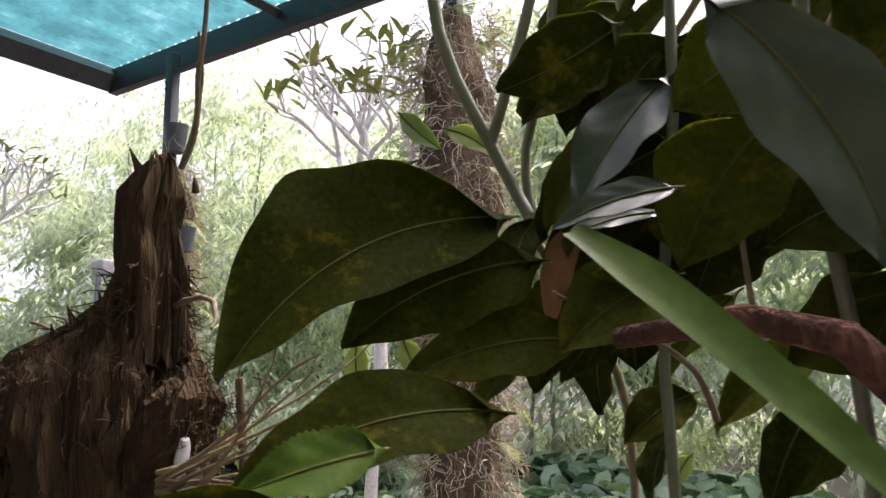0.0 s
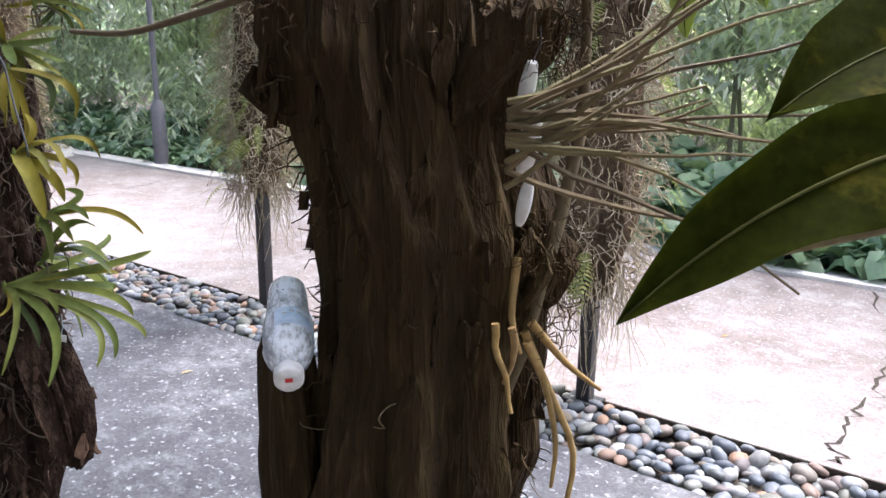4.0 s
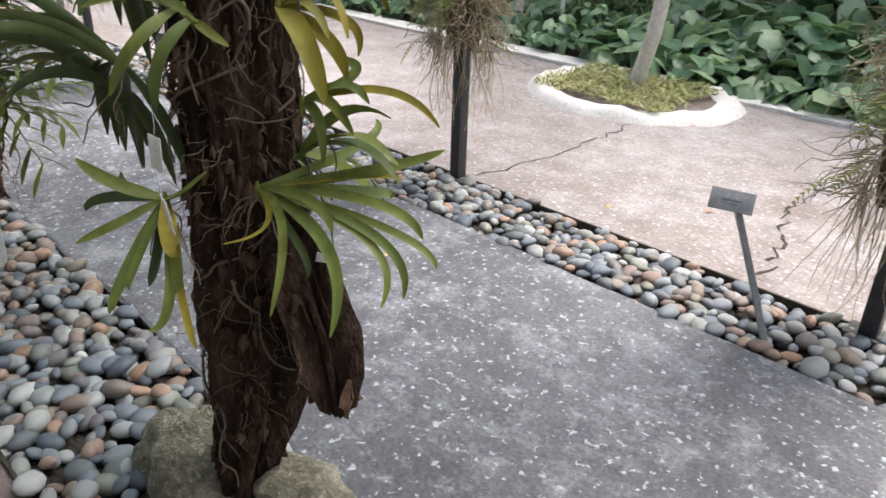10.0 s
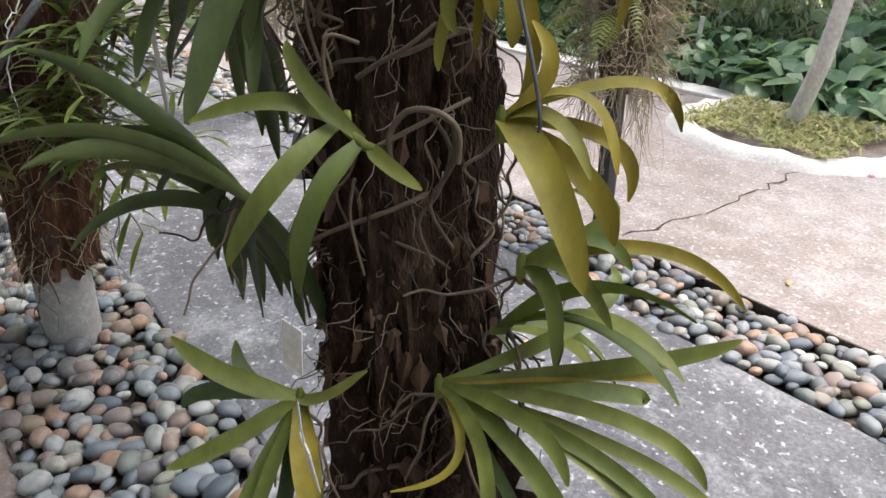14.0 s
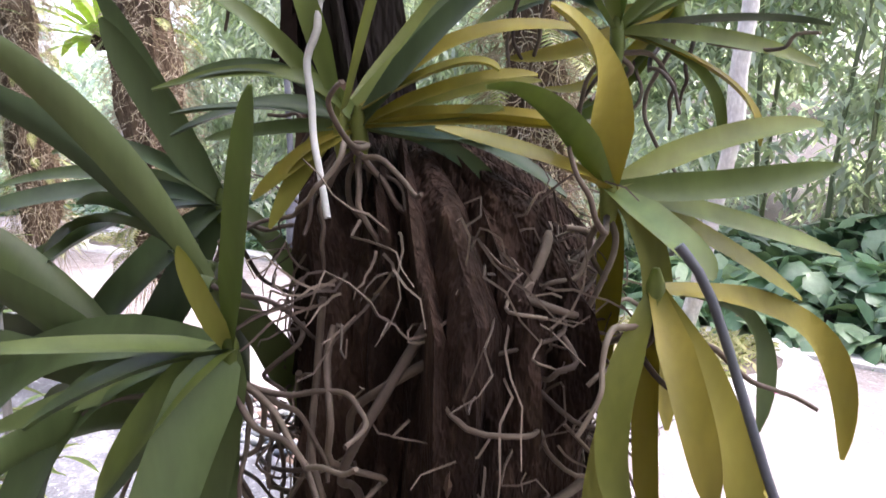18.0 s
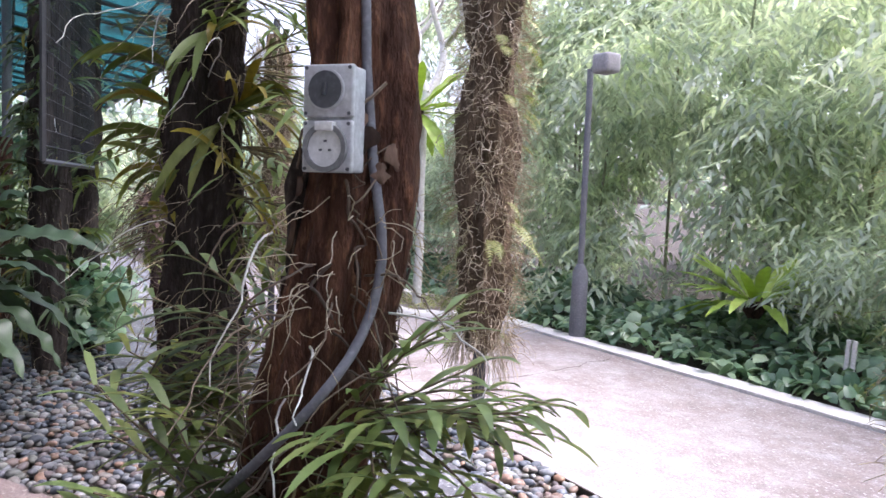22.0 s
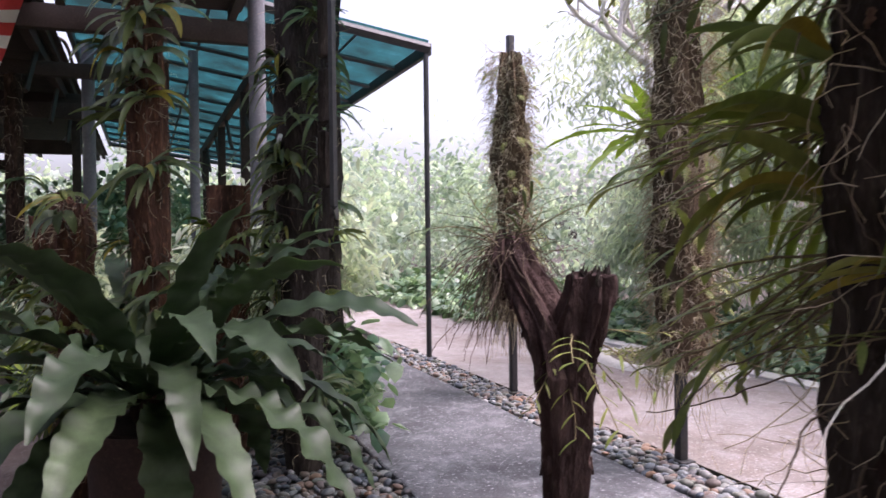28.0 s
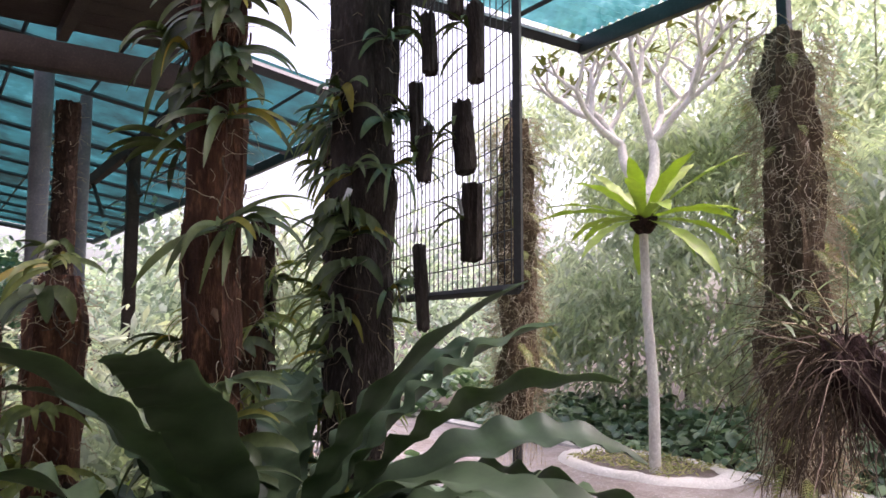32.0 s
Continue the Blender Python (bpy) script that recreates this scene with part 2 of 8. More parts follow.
M["far"] = by_piece("hazy_far_leaf", [(0.22, 0.30, 0.26), (0.34, 0.42, 0.37), (0.48, 0.55, 0.50)], 0.5, 0.1, 20, True, 0.1, 0.5, clump=0.6)
M["culm"] = by_piece("bamboo_culm", [(0.10, 0.13, 0.06), (0.17, 0.18, 0.09), (0.12, 0.11, 0.07)], 0.5, 0.2, 30)
m, nt, bs = nodes_of("variegated_leaf")
rnd = nt.nodes.new("ShaderNodeObjectInfo").outputs["Random"]
lc = ramp(nt, rnd, [(0.0, (0.026, 0.032, 0.004)), (0.5, (0.042, 0.049, 0.006)), (1.0, (0.058, 0.068, 0.008))])
patch = ramp(nt, noise_node(nt, 22, 5, 0.65), [(0.56, (0, 0, 0)), (0.70, (0.6,) * 3)])
lc = mix(nt, lc, (0.14, 0.12, 0.014), patch)
fine = noise_node(nt, 120, 3, 0.6)
lc = mix(nt, lc, ramp(nt, fine, [(0.3, (0.75,) * 3), (0.7, (1.25,) * 3)]), 1.0, "MULTIPLY")
nt.links.new(lc, bs.inputs["Base Color"])
bs.inputs["Roughness"].default_value, bs.inputs["Specular IOR Level"].default_value = 0.6, 0.02
bump(nt, bs, fine, 0.2, 0.001)
tr = nt.nodes.new("ShaderNodeBsdfTranslucent")
nt.links.new(mix(nt, lc, (2.0, 2.2, 0.6), 1.0, "MULTIPLY"), tr.inputs[0])
ms = nt.nodes.new("ShaderNodeMixShader")
ms.inputs[0].default_value = 0.35
nt.links.new(bs.outputs[0], ms.inputs[1])
nt.links.new(tr.outputs[0], ms.inputs[2])
nt.links.new(ms.outputs[0], nt.nodes["Material Output"].inputs[0])
M["bigleaf"] = m
M["vein"] = by_piece("leaf_vein", [(0.07, 0.08, 0.02), (0.10, 0.10, 0.03)], 0.6, 0.2, 30, spec=0.1)
M["glossleaf"] = by_piece("glossy_climber_leaf", [(0.03, 0.05, 0.022), (0.04, 0.065, 0.03)], 0.36, 0.3, 25, False, 0.3, 0.1, 0.35)
M["deadleaf"] = by_piece("withered_leaf", [(0.07, 0.02, 0.008), (0.10, 0.035, 0.012)], 0.75, 0.4, 40, False, 0.4, 0.2, 0.1)
M["smallleaf"] = by_piece("narrow_green_leaf", [(0.16, 0.23, 0.07), (0.24, 0.32, 0.10), (0.30, 0.35, 0.11)], 0.4, 0.15, 20, False, 0.1, 0.35)
M["climbleaf"] = by_piece("fresh_climber_leaf", [(0.055, 0.10, 0.012), (0.08, 0.14, 0.018)], 0.5, 0.4, 30, False, 0.3, 0.4, 0.1)
M["fern"] = by_piece("fern_pinna", [(0.20, 0.24, 0.07), (0.30, 0.30, 0.10), (0.14, 0.19, 0.06)], 0.6, 0.2, 30, True, 0.1, 0.3)
M["steel"] = mottled("dark_painted_steel", (0.018, 0.018, 0.02), (0.032, 0.032, 0.035), (0.06, 0.058, 0.06), 7, 60, 0.5, 0.15, 0.002)
M["greysteel"] = mottled("grey_painted_steel", (0.09, 0.09, 0.10), (0.145, 0.145, 0.16), (0.21, 0.21, 0.23), 5, 60, 0.55, 0.15, 0.002)
M["beam"] = mottled("brown_beam", (0.024, 0.016, 0.013), (0.045, 0.031, 0.025), (0.075, 0.053, 0.044), 4, 50, 0.75, 0.3, 0.004, spec=0.2)
M["grey"] = mottled("grey_plastic", (0.42, 0.43, 0.45), (0.50, 0.51, 0.53), (0.58, 0.59, 0.61), 5, 90, 0.5, 0.06, 0.001)
M["darkgrey"] = mottled("dark_plastic", (0.05, 0.052, 0.06), (0.085, 0.088, 0.10), (0.13, 0.135, 0.15), 8, 90, 0.45, 0.1, 0.001)
M["white"] = mottled("white_plastic", (0.62, 0.63, 0.63), (0.72, 0.73, 0.73), (0.82, 0.82, 0.81), 6, 90, 0.55, 0.1, 0.001)
M["cable"] = mottled("grey_conduit", (0.10, 0.10, 0.115), (0.15, 0.15, 0.17), (0.22, 0.22, 0.24), 8, 90, 0.55, 0.1, 0.001)
M["sign"] = mottled("grey_sign", (0.13, 0.135, 0.14), (0.19, 0.195, 0.20), (0.26, 0.265, 0.27), 8, 90, 0.5, 0.1, 0.001)
M["terracotta"] = mottled("terracotta", (0.10, 0.035, 0.022), (0.20, 0.075, 0.045), (0.30, 0.13, 0.085), 6, 60, 0.85, 0.3, 0.003)
M["darkpot"] = mottled("dark_pot", (0.02, 0.013, 0.010), (0.045, 0.025, 0.02), (0.08, 0.045, 0.035), 6, 60, 0.8, 0.4, 0.004)
M["red"] = mottled("red_cloth", (0.45, 0.03, 0.03), (0.60, 0.05, 0.045), (0.68, 0.08, 0.07), 5, 200, 0.8, 0.1, 0.001)
M["cloth"] = mottled("white_cloth", (0.68, 0.66, 0.63), (0.78, 0.76, 0.74), (0.84, 0.82, 0.80), 5, 200, 0.8, 0.1, 0.001)
M["petal"] = mottled("pink_petal", (0.6, 0.08, 0.22), (0.7, 0.12, 0.3), (0.75, 0.2, 0.36), 30, 200, 0.6, 0.1, 0.001)
M["deadleaf"] = by_piece("dead_leaf", [(0.42, 0.24, 0.09), (0.30, 0.17, 0.08), (0.50, 0.36, 0.18)], 0.8, 0.3, 40)
M["wood"] = mottled("fresh_split_wood", (0.40, 0.22, 0.10), (0.58, 0.36, 0.17), (0.66, 0.46, 0.25), 20, 90, 0.8, 0.4, 0.004, (1, 1, 0.2))


m, nt, bs = nodes_of("clear_plastic")
tp = nt.nodes.new("ShaderNodeBsdfTransparent")
tp.inputs[0].default_value = (0.90, 0.94, 0.97, 1)
bs.inputs["Base Color"].default_value = (0.90, 0.95, 1.0, 1)
bs.inputs["Roughness"].default_value, bs.inputs["Specular IOR Level"].default_value = 0.08, 0.9
crumple_glint = noise_node(nt, 70, 4, 0.7, (1, 1, 0.5))
bump(nt, bs, crumple_glint, 0.8, 0.006)
ms = nt.nodes.new("ShaderNodeMixShader")
# the same noise whitens the crumples, painting bright highlights into the plastic
nt.links.new(ramp(nt, crumple_glint, [(0.34, (0.30,) * 3), (0.48, (0.6,) * 3), (0.58, (1.0,) * 3)]), ms.inputs[0])
nt.links.new(tp.outputs[0], ms.inputs[1])
nt.links.new(bs.outputs[0], ms.inputs[2])
nt.links.new(ms.outputs[0], nt.nodes["Material Output"].inputs[0])
M["clear"] = m
# two teal sheets: the second is darker, with larger blotches, and less clear
for key, named, size, tones, clear in (("teal", "teal_roof_sheet", 5, ((0.018, 0.10, 0.105), (0.045, 0.19, 0.195), (0.20, 0.36, 0.37)), (0.30, 0.58, 0.58, 1)),
                                       ("darkteal", "dark_teal_roof_sheet", 1.6, ((0.012, 0.024, 0.022), (0.016, 0.088, 0.096), (0.07, 0.23, 0.24)), (0.12, 0.32, 0.33, 1))):
    m, nt, bs = nodes_of(named)
    tr = nt.nodes.new("ShaderNodeBsdfTranslucent")
    tp = nt.nodes.new("ShaderNodeBsdfTransparent")
    stain = ramp(nt, noise_node(nt, size, 5), [(0.35, tones[0]), (0.6, tones[1]), (0.8, tones[2])])
    nt.links.new(stain, tr.inputs[0])
    tp.inputs[0].default_value = clear
    nt.links.new(stain, bs.inputs["Base Color"])
    bs.inputs["Roughness"].default_value = 0.3
    m1, m2 = nt.nodes.new("ShaderNodeMixShader"), nt.nodes.new("ShaderNodeMixShader")
    m1.inputs[0].default_value, m2.inputs[0].default_value = 0.75, 0.14
    nt.links.new(bs.outputs[0], m1.inputs[1])
    nt.links.new(tr.outputs[0], m1.inputs[2])
    nt.links.new(m1.outputs[0], m2.inputs[1])
    nt.links.new(tp.outputs[0], m2.inputs[2])
    nt.links.new(m2.outputs[0], nt.nodes["Material Output"].inputs[0])
    M[key] = m
m, nt, bs = nodes_of("white_skylight_sheet")
tr = nt.nodes.new("ShaderNodeBsdfTranslucent")
milk = ramp(nt, noise_node(nt, 3, 5), [(0.35, (0.60, 0.60, 0.60)), (0.65, (0.86, 0.87, 0.88))])
nt.links.new(milk, tr.inputs[0])
nt.links.new(milk, bs.inputs["Base Color"])
ms = nt.nodes.new("ShaderNodeMixShader")
ms.inputs[0].default_value = 0.7
nt.links.new(bs.outputs[0], ms.inputs[1])
nt.links.new(tr.outputs[0], ms.inputs[2])
nt.links.new(ms.outputs[0], nt.nodes["Material Output"].inputs[0])
M["skylight"] = m


# ---- building blocks ----
AT = [0.0, 0.0, 0.0]        # where the group of plants being built stands, off its drawn place


def stand(x, y, z):
    AT[:] = [x, y, z]


def thing(name, loc=(0, 0, 0), label="", category="", group="", kind="", rot=(0, 0, 0)):
    ob = new(name)
    ob.empty_display_size = 0.1
    ob.matrix_world = pose(loc[0] + AT[0], loc[1] + AT[1], loc[2] + AT[2], *rot)
    return tagged(ob, label, category, group, kind)


def meshed(name, verts, faces, mat, smooth=True):
    me = bpy.data.meshes.new(name)
    me.from_pydata([tuple(v) for v in verts], [], faces)
    me.materials.append(mat)
    if smooth:
        me.shade_smooth()
        me.set_sharp_from_angle(angle=radians(62))
    return me


def part(name, geo, mat, parent=None, label="", smooth=True, m=None):
    """geo: (verts, faces) or a mesh; linked as one object under parent."""
    me = geo if isinstance(geo, bpy.types.Mesh) else meshed(name, geo[0], geo[1], mat, smooth)
    ob = new(name, me)
    ob.parent = parent
    if m is not None:
        ob.matrix_basis = m
    return tagged(ob, label)


def join(*geos):
    V, F = [], []
    for v, fa in geos:
        o = len(V)
        V += [tuple(q) for q in v]
        F += [tuple(i + o for i in q) for q in fa]
    return V, F


def moved(geo, m):
    return [tuple(m @ Vector(v)) for v in geo[0]], geo[1]


def box(x0, y0, z0, x1, y1, z1, bev=0.0):
    """A box with chamfered edges when bev is set."""
    bm = bmesh.new()
    bmesh.ops.create_cube(bm, size=1)
    for v in bm.verts:
        v.co = Vector(((x0 + x1) / 2 + v.co.x * (x1 - x0), (y0 + y1) / 2 + v.co.y * (y1 - y0), (z0 + z1) / 2 + v.co.z * (z1 - z0)))
    if bev:
        bmesh.ops.bevel(bm, geom=list(bm.edges), offset=bev, segments=2, affect="EDGES", profile=0.6)
    bm.verts.ensure_lookup_table()
    out = [tuple(v.co) for v in bm.verts], [tuple(v.index for v in fa.verts) for fa in bm.faces]
    bm.free()
    return out


def frames_along(pts):
    pts = [Vector(p) for p in pts]
    out, up = [], None
    for i, p in enumerate(pts):
        d = (pts[min(i + 1, len(pts) - 1)] - pts[max(i - 1, 0)]).normalized()
        if up is None:
            up = Vector((1, 0, 0)) if abs(d.x) < 0.8 else Vector((0, 1, 0))
        side = d.cross(up).normalized()
        up = side.cross(d).normalized()
        out.append((p, side, up, d))
    return out


def tube(pts, radii, segs=6, rough=None):
    """A closed tube along pts. rough(i, k): factor on the radius."""
    n = len(pts)
    if not hasattr(radii, "__len__"):
        radii = [radii] * n
    V, F = [], []
    for i, (p, s, u, d) in enumerate(frames_along(pts)):
        for k in range(segs):
            a = 2 * math.pi * k / segs
            r = radii[i] * (rough(i, k) if rough else 1)
            V.append(p + s * (math.cos(a) * r) + u * (math.sin(a) * r))
    for i in range(n - 1):
        for k in range(segs):
            a, b = i * segs + k, i * segs + (k + 1) % segs
            F.append((a, b, b + segs, a + segs))
    F.append(tuple(range(segs - 1, -1, -1)))
    F.append(tuple((n - 1) * segs + k for k in range(segs)))
    return V, F


def eased(pts, k=3):
    """A smooth line through the same points."""
    p = [Vector(q) for q in pts]
    out = []
    for i in range(len(p) - 1):
        p0, p1, p2, p3 = p[max(i - 1, 0)], p[i], p[i + 1], p[min(i + 2, len(p) - 1)]
        for j in range(k):
            t = j / k
            out.append(0.5 * ((2 * p1) + (p2 - p0) * t + (2 * p0 - 5 * p1 + 4 * p2 - p3) * t * t + (3 * p1 - p0 - 3 * p2 + p3) * t ** 3))
    return out + [p[-1]]


def vine(pts, r0, r1, segs=6):
    """A smooth tapering root or twig."""
    q = eased(pts)
    n = len(q) - 1
    return tube(q, [r0 + (r1 - r0) * i / n for i in range(n + 1)], segs)


def splinters(rng, ring, length, thick, count):
    """Jagged slivers of wood standing on a torn edge; ring(rng) gives a point."""
    geo = []
    for _ in range(count):
        p = Vector(ring(rng))
        L, w = length * rng.uniform(0.4, 1.3), thick * rng.uniform(0.6, 1.5)
        top = p + Vector((rng.gauss(0, 0.25), rng.gauss(0, 0.25), 1)).normalized() * L
        geo.append(tube([p - Vector((0, 0, L * 0.6)), p + (top - p) * 0.3, top], [w, w * 0.8, w * 0.12], 5))
    return geo


def rod(a, b, r, segs=8):
    return tube([a, b], r, segs)


def wander(rng, start, way, length, steps=8, curl=0.35, gravity=0.0):
    """A crooked line from start."""
    p, d = Vector(start), Vector(way).normalized()
    out = [p.copy()]
    for _ in range(steps):
        d = (d + Vector((rng.gauss(0, curl), rng.gauss(0, curl), rng.gauss(0, curl) - gravity))).normalized()
        p = p + d * (length / steps)
        out.append(p.copy())
    return out


def strap(base, way, length, width, droop=0.6, fold=0.25, thick=0.0022, steps=9, tip=0.5, wave=0.0, lift=(0, 0, 1), shape=0.35, twist=0.0):
    """A long leaf: a keeled, slightly thick blade that arches under its weight."""
    p, d = Vector(base), Vector(way).normalized()
    lift = Vector(lift)
    V, F = [], []
    for i in range(steps + 1):
        s = i / steps
        side = d.cross(lift)
        side = side.normalized() if side.length > 0.08 else Vector((1, 0, 0))
        nrm = side.cross(d).normalized()
        if twist:
            q = Matrix.Rotation(twist * s, 3, d)
            side, nrm = q @ side, q @ nrm
        w = width / 2 * min(1, 0.45 + s / max(shape, 0.01) * 0.55) * (1 if s < 1 - tip else max(0.04, math.cos((s - 1 + tip) / tip * math.pi / 2)) ** 0.7)
        wob = math.sin(s * 26) * wave * w
        V += [p + side * w + nrm * (fold * w + wob), p + nrm * thick, p - side * w + nrm * (fold * w - wob), p - nrm * thick]
        d = (d + Vector((0, 0, -droop / steps * (0.5 + s)))).normalized()
        p = p + d * (length / steps)
    for i in range(steps):
        for k in range(4):
            a, b = i * 4 + k, i * 4 + (k + 1) % 4
            F.append((a, a + 4, b + 4, b))
    F += [(0, 1, 2, 3), tuple(steps * 4 + k for k in (3, 2, 1, 0))]
    return V, F


def trunk_geo(axis, seed, segs=36, rings=60, ridge=0.12, lumps=0.12, freq=3.0, sharp=1.0):
    """axis: (x, y, z, radius) from the base upward; ridged, lumpy surface."""
    V, F = [], []
    off = Vector((seed * 7.3, seed * 3.1, seed * 1.7))
    k = len(axis) - 1
    for i in range(rings + 1):
        u = i / rings * k
        j = min(int(u), k - 1)
        w = u - j
        w = w * w * (3 - 2 * w)
        x, y, z, r = (axis[j][q] * (1 - w) + axis[j + 1][q] * w for q in range(4))
        for s in range(segs):
            a = 2 * math.pi * s / segs
            c = Vector((math.cos(a), math.sin(a), 0))
            n1 = noise.noise(Vector((c.x * freq, c.y * freq, z * 1.1)) + off)
            n2 = noise.noise(Vector((c.x * freq * 2.4, c.y * freq * 2.4, z * 5)) + off)
            n3 = noise.noise(Vector((c.x * 1.3, c.y * 1.3, z * 3.5)) + off * 2)
            n4 = noise.noise(Vector((c.x * 7, c.y * 7, z * 16)) + off)
            crag = noise.noise(Vector((c.x * 4.5 * freq / 2.4, c.y * 4.5 * freq / 2.4, z * 9 + n1 * 2)) + off * 3)
            n4 = n4 + 2.2 * (abs(crag) - 0.25)
            rr = r * (1 + ridge * (1.6 * abs(n1) ** 0.8 * (1 if n1 > 0 else -1) + 0.6 * n2 + 0.35 * n4 * sharp) + lumps * n3 * 1.5)
            V.append((x + c.x * rr, y + c.y * rr, z + 0.02 * n2))
    for i in range(rings):
        for s in range(segs):
            a, b = i * segs + s, i * segs + (s + 1) % segs
            F.append((a, b, b + segs, a + segs))
    F.append(tuple(range(segs - 1, -1, -1)))
    F.append(tuple(rings * segs + s for s in range(segs)))
    return V, F


def leaf_cloud(rng, count, place, size, shape="diamond", hang=0.3):
    """Many small folded leaves; place(rng) gives a point."""
    V, F = [], []
    for _ in range(count):
        p = Vector(place(rng))
        L = size * rng.uniform(0.6, 1.3)
        a = rng.uniform(0, 2 * math.pi)
        d = Vector((math.cos(a), math.sin(a), rng.uniform(-0.9, 0.5) - hang)).normalized()
        s = d.cross(Vector((rng.gauss(0, 0.5), rng.gauss(0, 0.5), 1))).normalized()
        n = s.cross(d)
        o = len(V)
        if shape == "heart":
            w = L * 0.42
            V += [p, p + d * L * 0.28 + s * w - n * L * 0.05, p + d * L * 0.7 + s * w * 0.72 - n * L * 0.12, p + d * L - n * L * 0.22,
                  p + d * L * 0.7 - s * w * 0.72 - n * L * 0.12, p + d * L * 0.28 - s * w - n * L * 0.05, p + d * L * 0.4 + n * L * 0.05]
            F += [(o, o + 1, o + 6), (o + 1, o + 2, o + 6), (o + 2, o + 3, o + 6), (o + 3, o + 4, o + 6), (o + 4, o + 5, o + 6), (o + 5, o, o + 6)]
        else:
            w = L * (0.13 if shape == "blade" else 0.24)
            V += [p, p + d * L * 0.4 + s * w, p + d * L - n * L * 0.15, p + d * L * 0.4 - s * w, p + d * L * 0.45 + n * L * 0.05]
            F += [(o, o + 1, o + 4), (o + 1, o + 2, o + 4), (o + 2, o + 3, o + 4), (o + 3, o, o + 4)]
    return V, F


def hairs(rng, count, start, length, thick=0.002, curl=0.3, gravity=0.15, steps=5, segs=3):
    """Many thin crooked roots in one mesh; start(rng) gives a point and a way."""
    V, F = [], []
    for _ in range(count):
        p, d = start(rng)
        pts = wander(rng, p, d, length * rng.uniform(0.4, 1.3), steps, curl, gravity)
        g = tube(pts, [thick * (1 - 0.6 * i / steps) for i in range(steps + 1)], segs)
        o = len(V)
        V += g[0]
        F += [tuple(i + o for i in q) for q in g[1]]
    return V, F


# ---- large structure ----
g = new("ground", meshed("ground", [(-400, -400, -0.06), (400, -400, -0.06), (400, 400, -0.06), (-400, 400, -0.06)], [(0, 1, 2, 3)], M["soil"]))
tagged(g, "bare dark soil under the garden", "ground", "", "structure")


def slab(name, x0, y0, x1, y1, mat, label, cat, top=0.0, steps=60, bow=0.0):
    """A cast slab with a slightly uneven edge and top."""
    rng = random.Random(name)
    V, F = [], []
    for i in range(steps + 1):
        x = x0 + (x1 - x0) * i / steps
        e0, e1 = rng.uniform(-0.008, 0.008), rng.uniform(-0.008, 0.008)
        V += [(x, y0 + e0, top - 0.12), (x, y0 + e0, top - 0.006), (x, y0 + e0 + 0.012, top), (x, y1 + e1 - 0.012, top), (x, y1 + e1, top - 0.006), (x, y1 + e1, top - 0.12)]
    for i in range(steps):
        o = i * 6
        for k in range(5):
            F.append((o + k, o + k + 6, o + k + 7, o + k + 1))
    F += [(0, 1, 2, 3, 4, 5), tuple(steps * 6 + k for k in range(5, -1, -1))]
    ob = new(name, meshed(name, V, F, mat, False))
    return tagged(ob, label, cat, "", "structure")


slab("path", 6, 1.20, -26, 2.50, M["path"], "grey worn concrete footpath with pale scuffs", "path", steps=160)
road = slab("road", 8, 2.90, -30, 5.25, M["road"], "pale brown stained concrete road with cracks", "road", steps=160)
slab("floor", 6, -9, -5.0, 0.67, M["floor"], "brown concrete floor beside the pebble bed", "floor", steps=50)
slab("floor_hut", -5.0, -9, -26, -0.56, M["floor"], "brown concrete floor of the open shelter", "floor", steps=90)
corner = [(-5.0, 0.66), (-5.0, -0.56), (-7.08, -0.56)]
fc = new("floor_corner", meshed("floor_corner", [(x, y, z) for z in (-0.1, -0.001) for x, y in corner], [(0, 1, 2), (5, 4, 3), (0, 3, 4, 1), (1, 4, 5, 2), (2, 5, 3, 0)], M["floor"], False))
tagged(fc, "brown concrete floor edge beside the pebbles", "floor", "", "structure")
kerb = slab("kerb", 8, 5.25, -30, 5.47, M["kerb"], "low pale concrete kerb along the hedge", "kerb", top=0.028, steps=240)

rng = random.Random(4)
for pts in ([(-2.36, 2.95), (-2.29, 3.58), (-2.34, 4.22), (-2.36, 4.6), (-2.2, 5.2)], [(-0.97, 4.9), (-1.16, 4.07), (-1.15, 3.64), (-1.0, 3.26), (-0.93, 2.93)],
            [(0.2, 5.2), (0.4, 4.21), (0.37, 3.55), (0.32, 3.06), (0.36, 2.92)], [(-6.2, 2.95), (-6.0, 4.0), (-6.3, 5.2)]):
    fine = []
    for (ax, ay), (bx, by) in zip(pts, pts[1:]):
        for k in range(10):
            w = k / 10
            fine.append((ax + (bx - ax) * w + rng.gauss(0, 0.018), ay + (by - ay) * w + rng.gauss(0, 0.015)))
    V, F = [], []
    for i, (x, y) in enumerate(fine):
        w = rng.uniform(0.002, 0.010)
        V += [(x - w, y, 0.0025), (x + w, y + rng.gauss(0, 0.004), 0.0025)]
    for i in range(len(fine) - 1):
        F.append((2 * i, 2 * i + 1, 2 * i + 3, 2 * i + 2))
    part("crack", (V, F), M["soil"], road, "dark jagged crack", False)


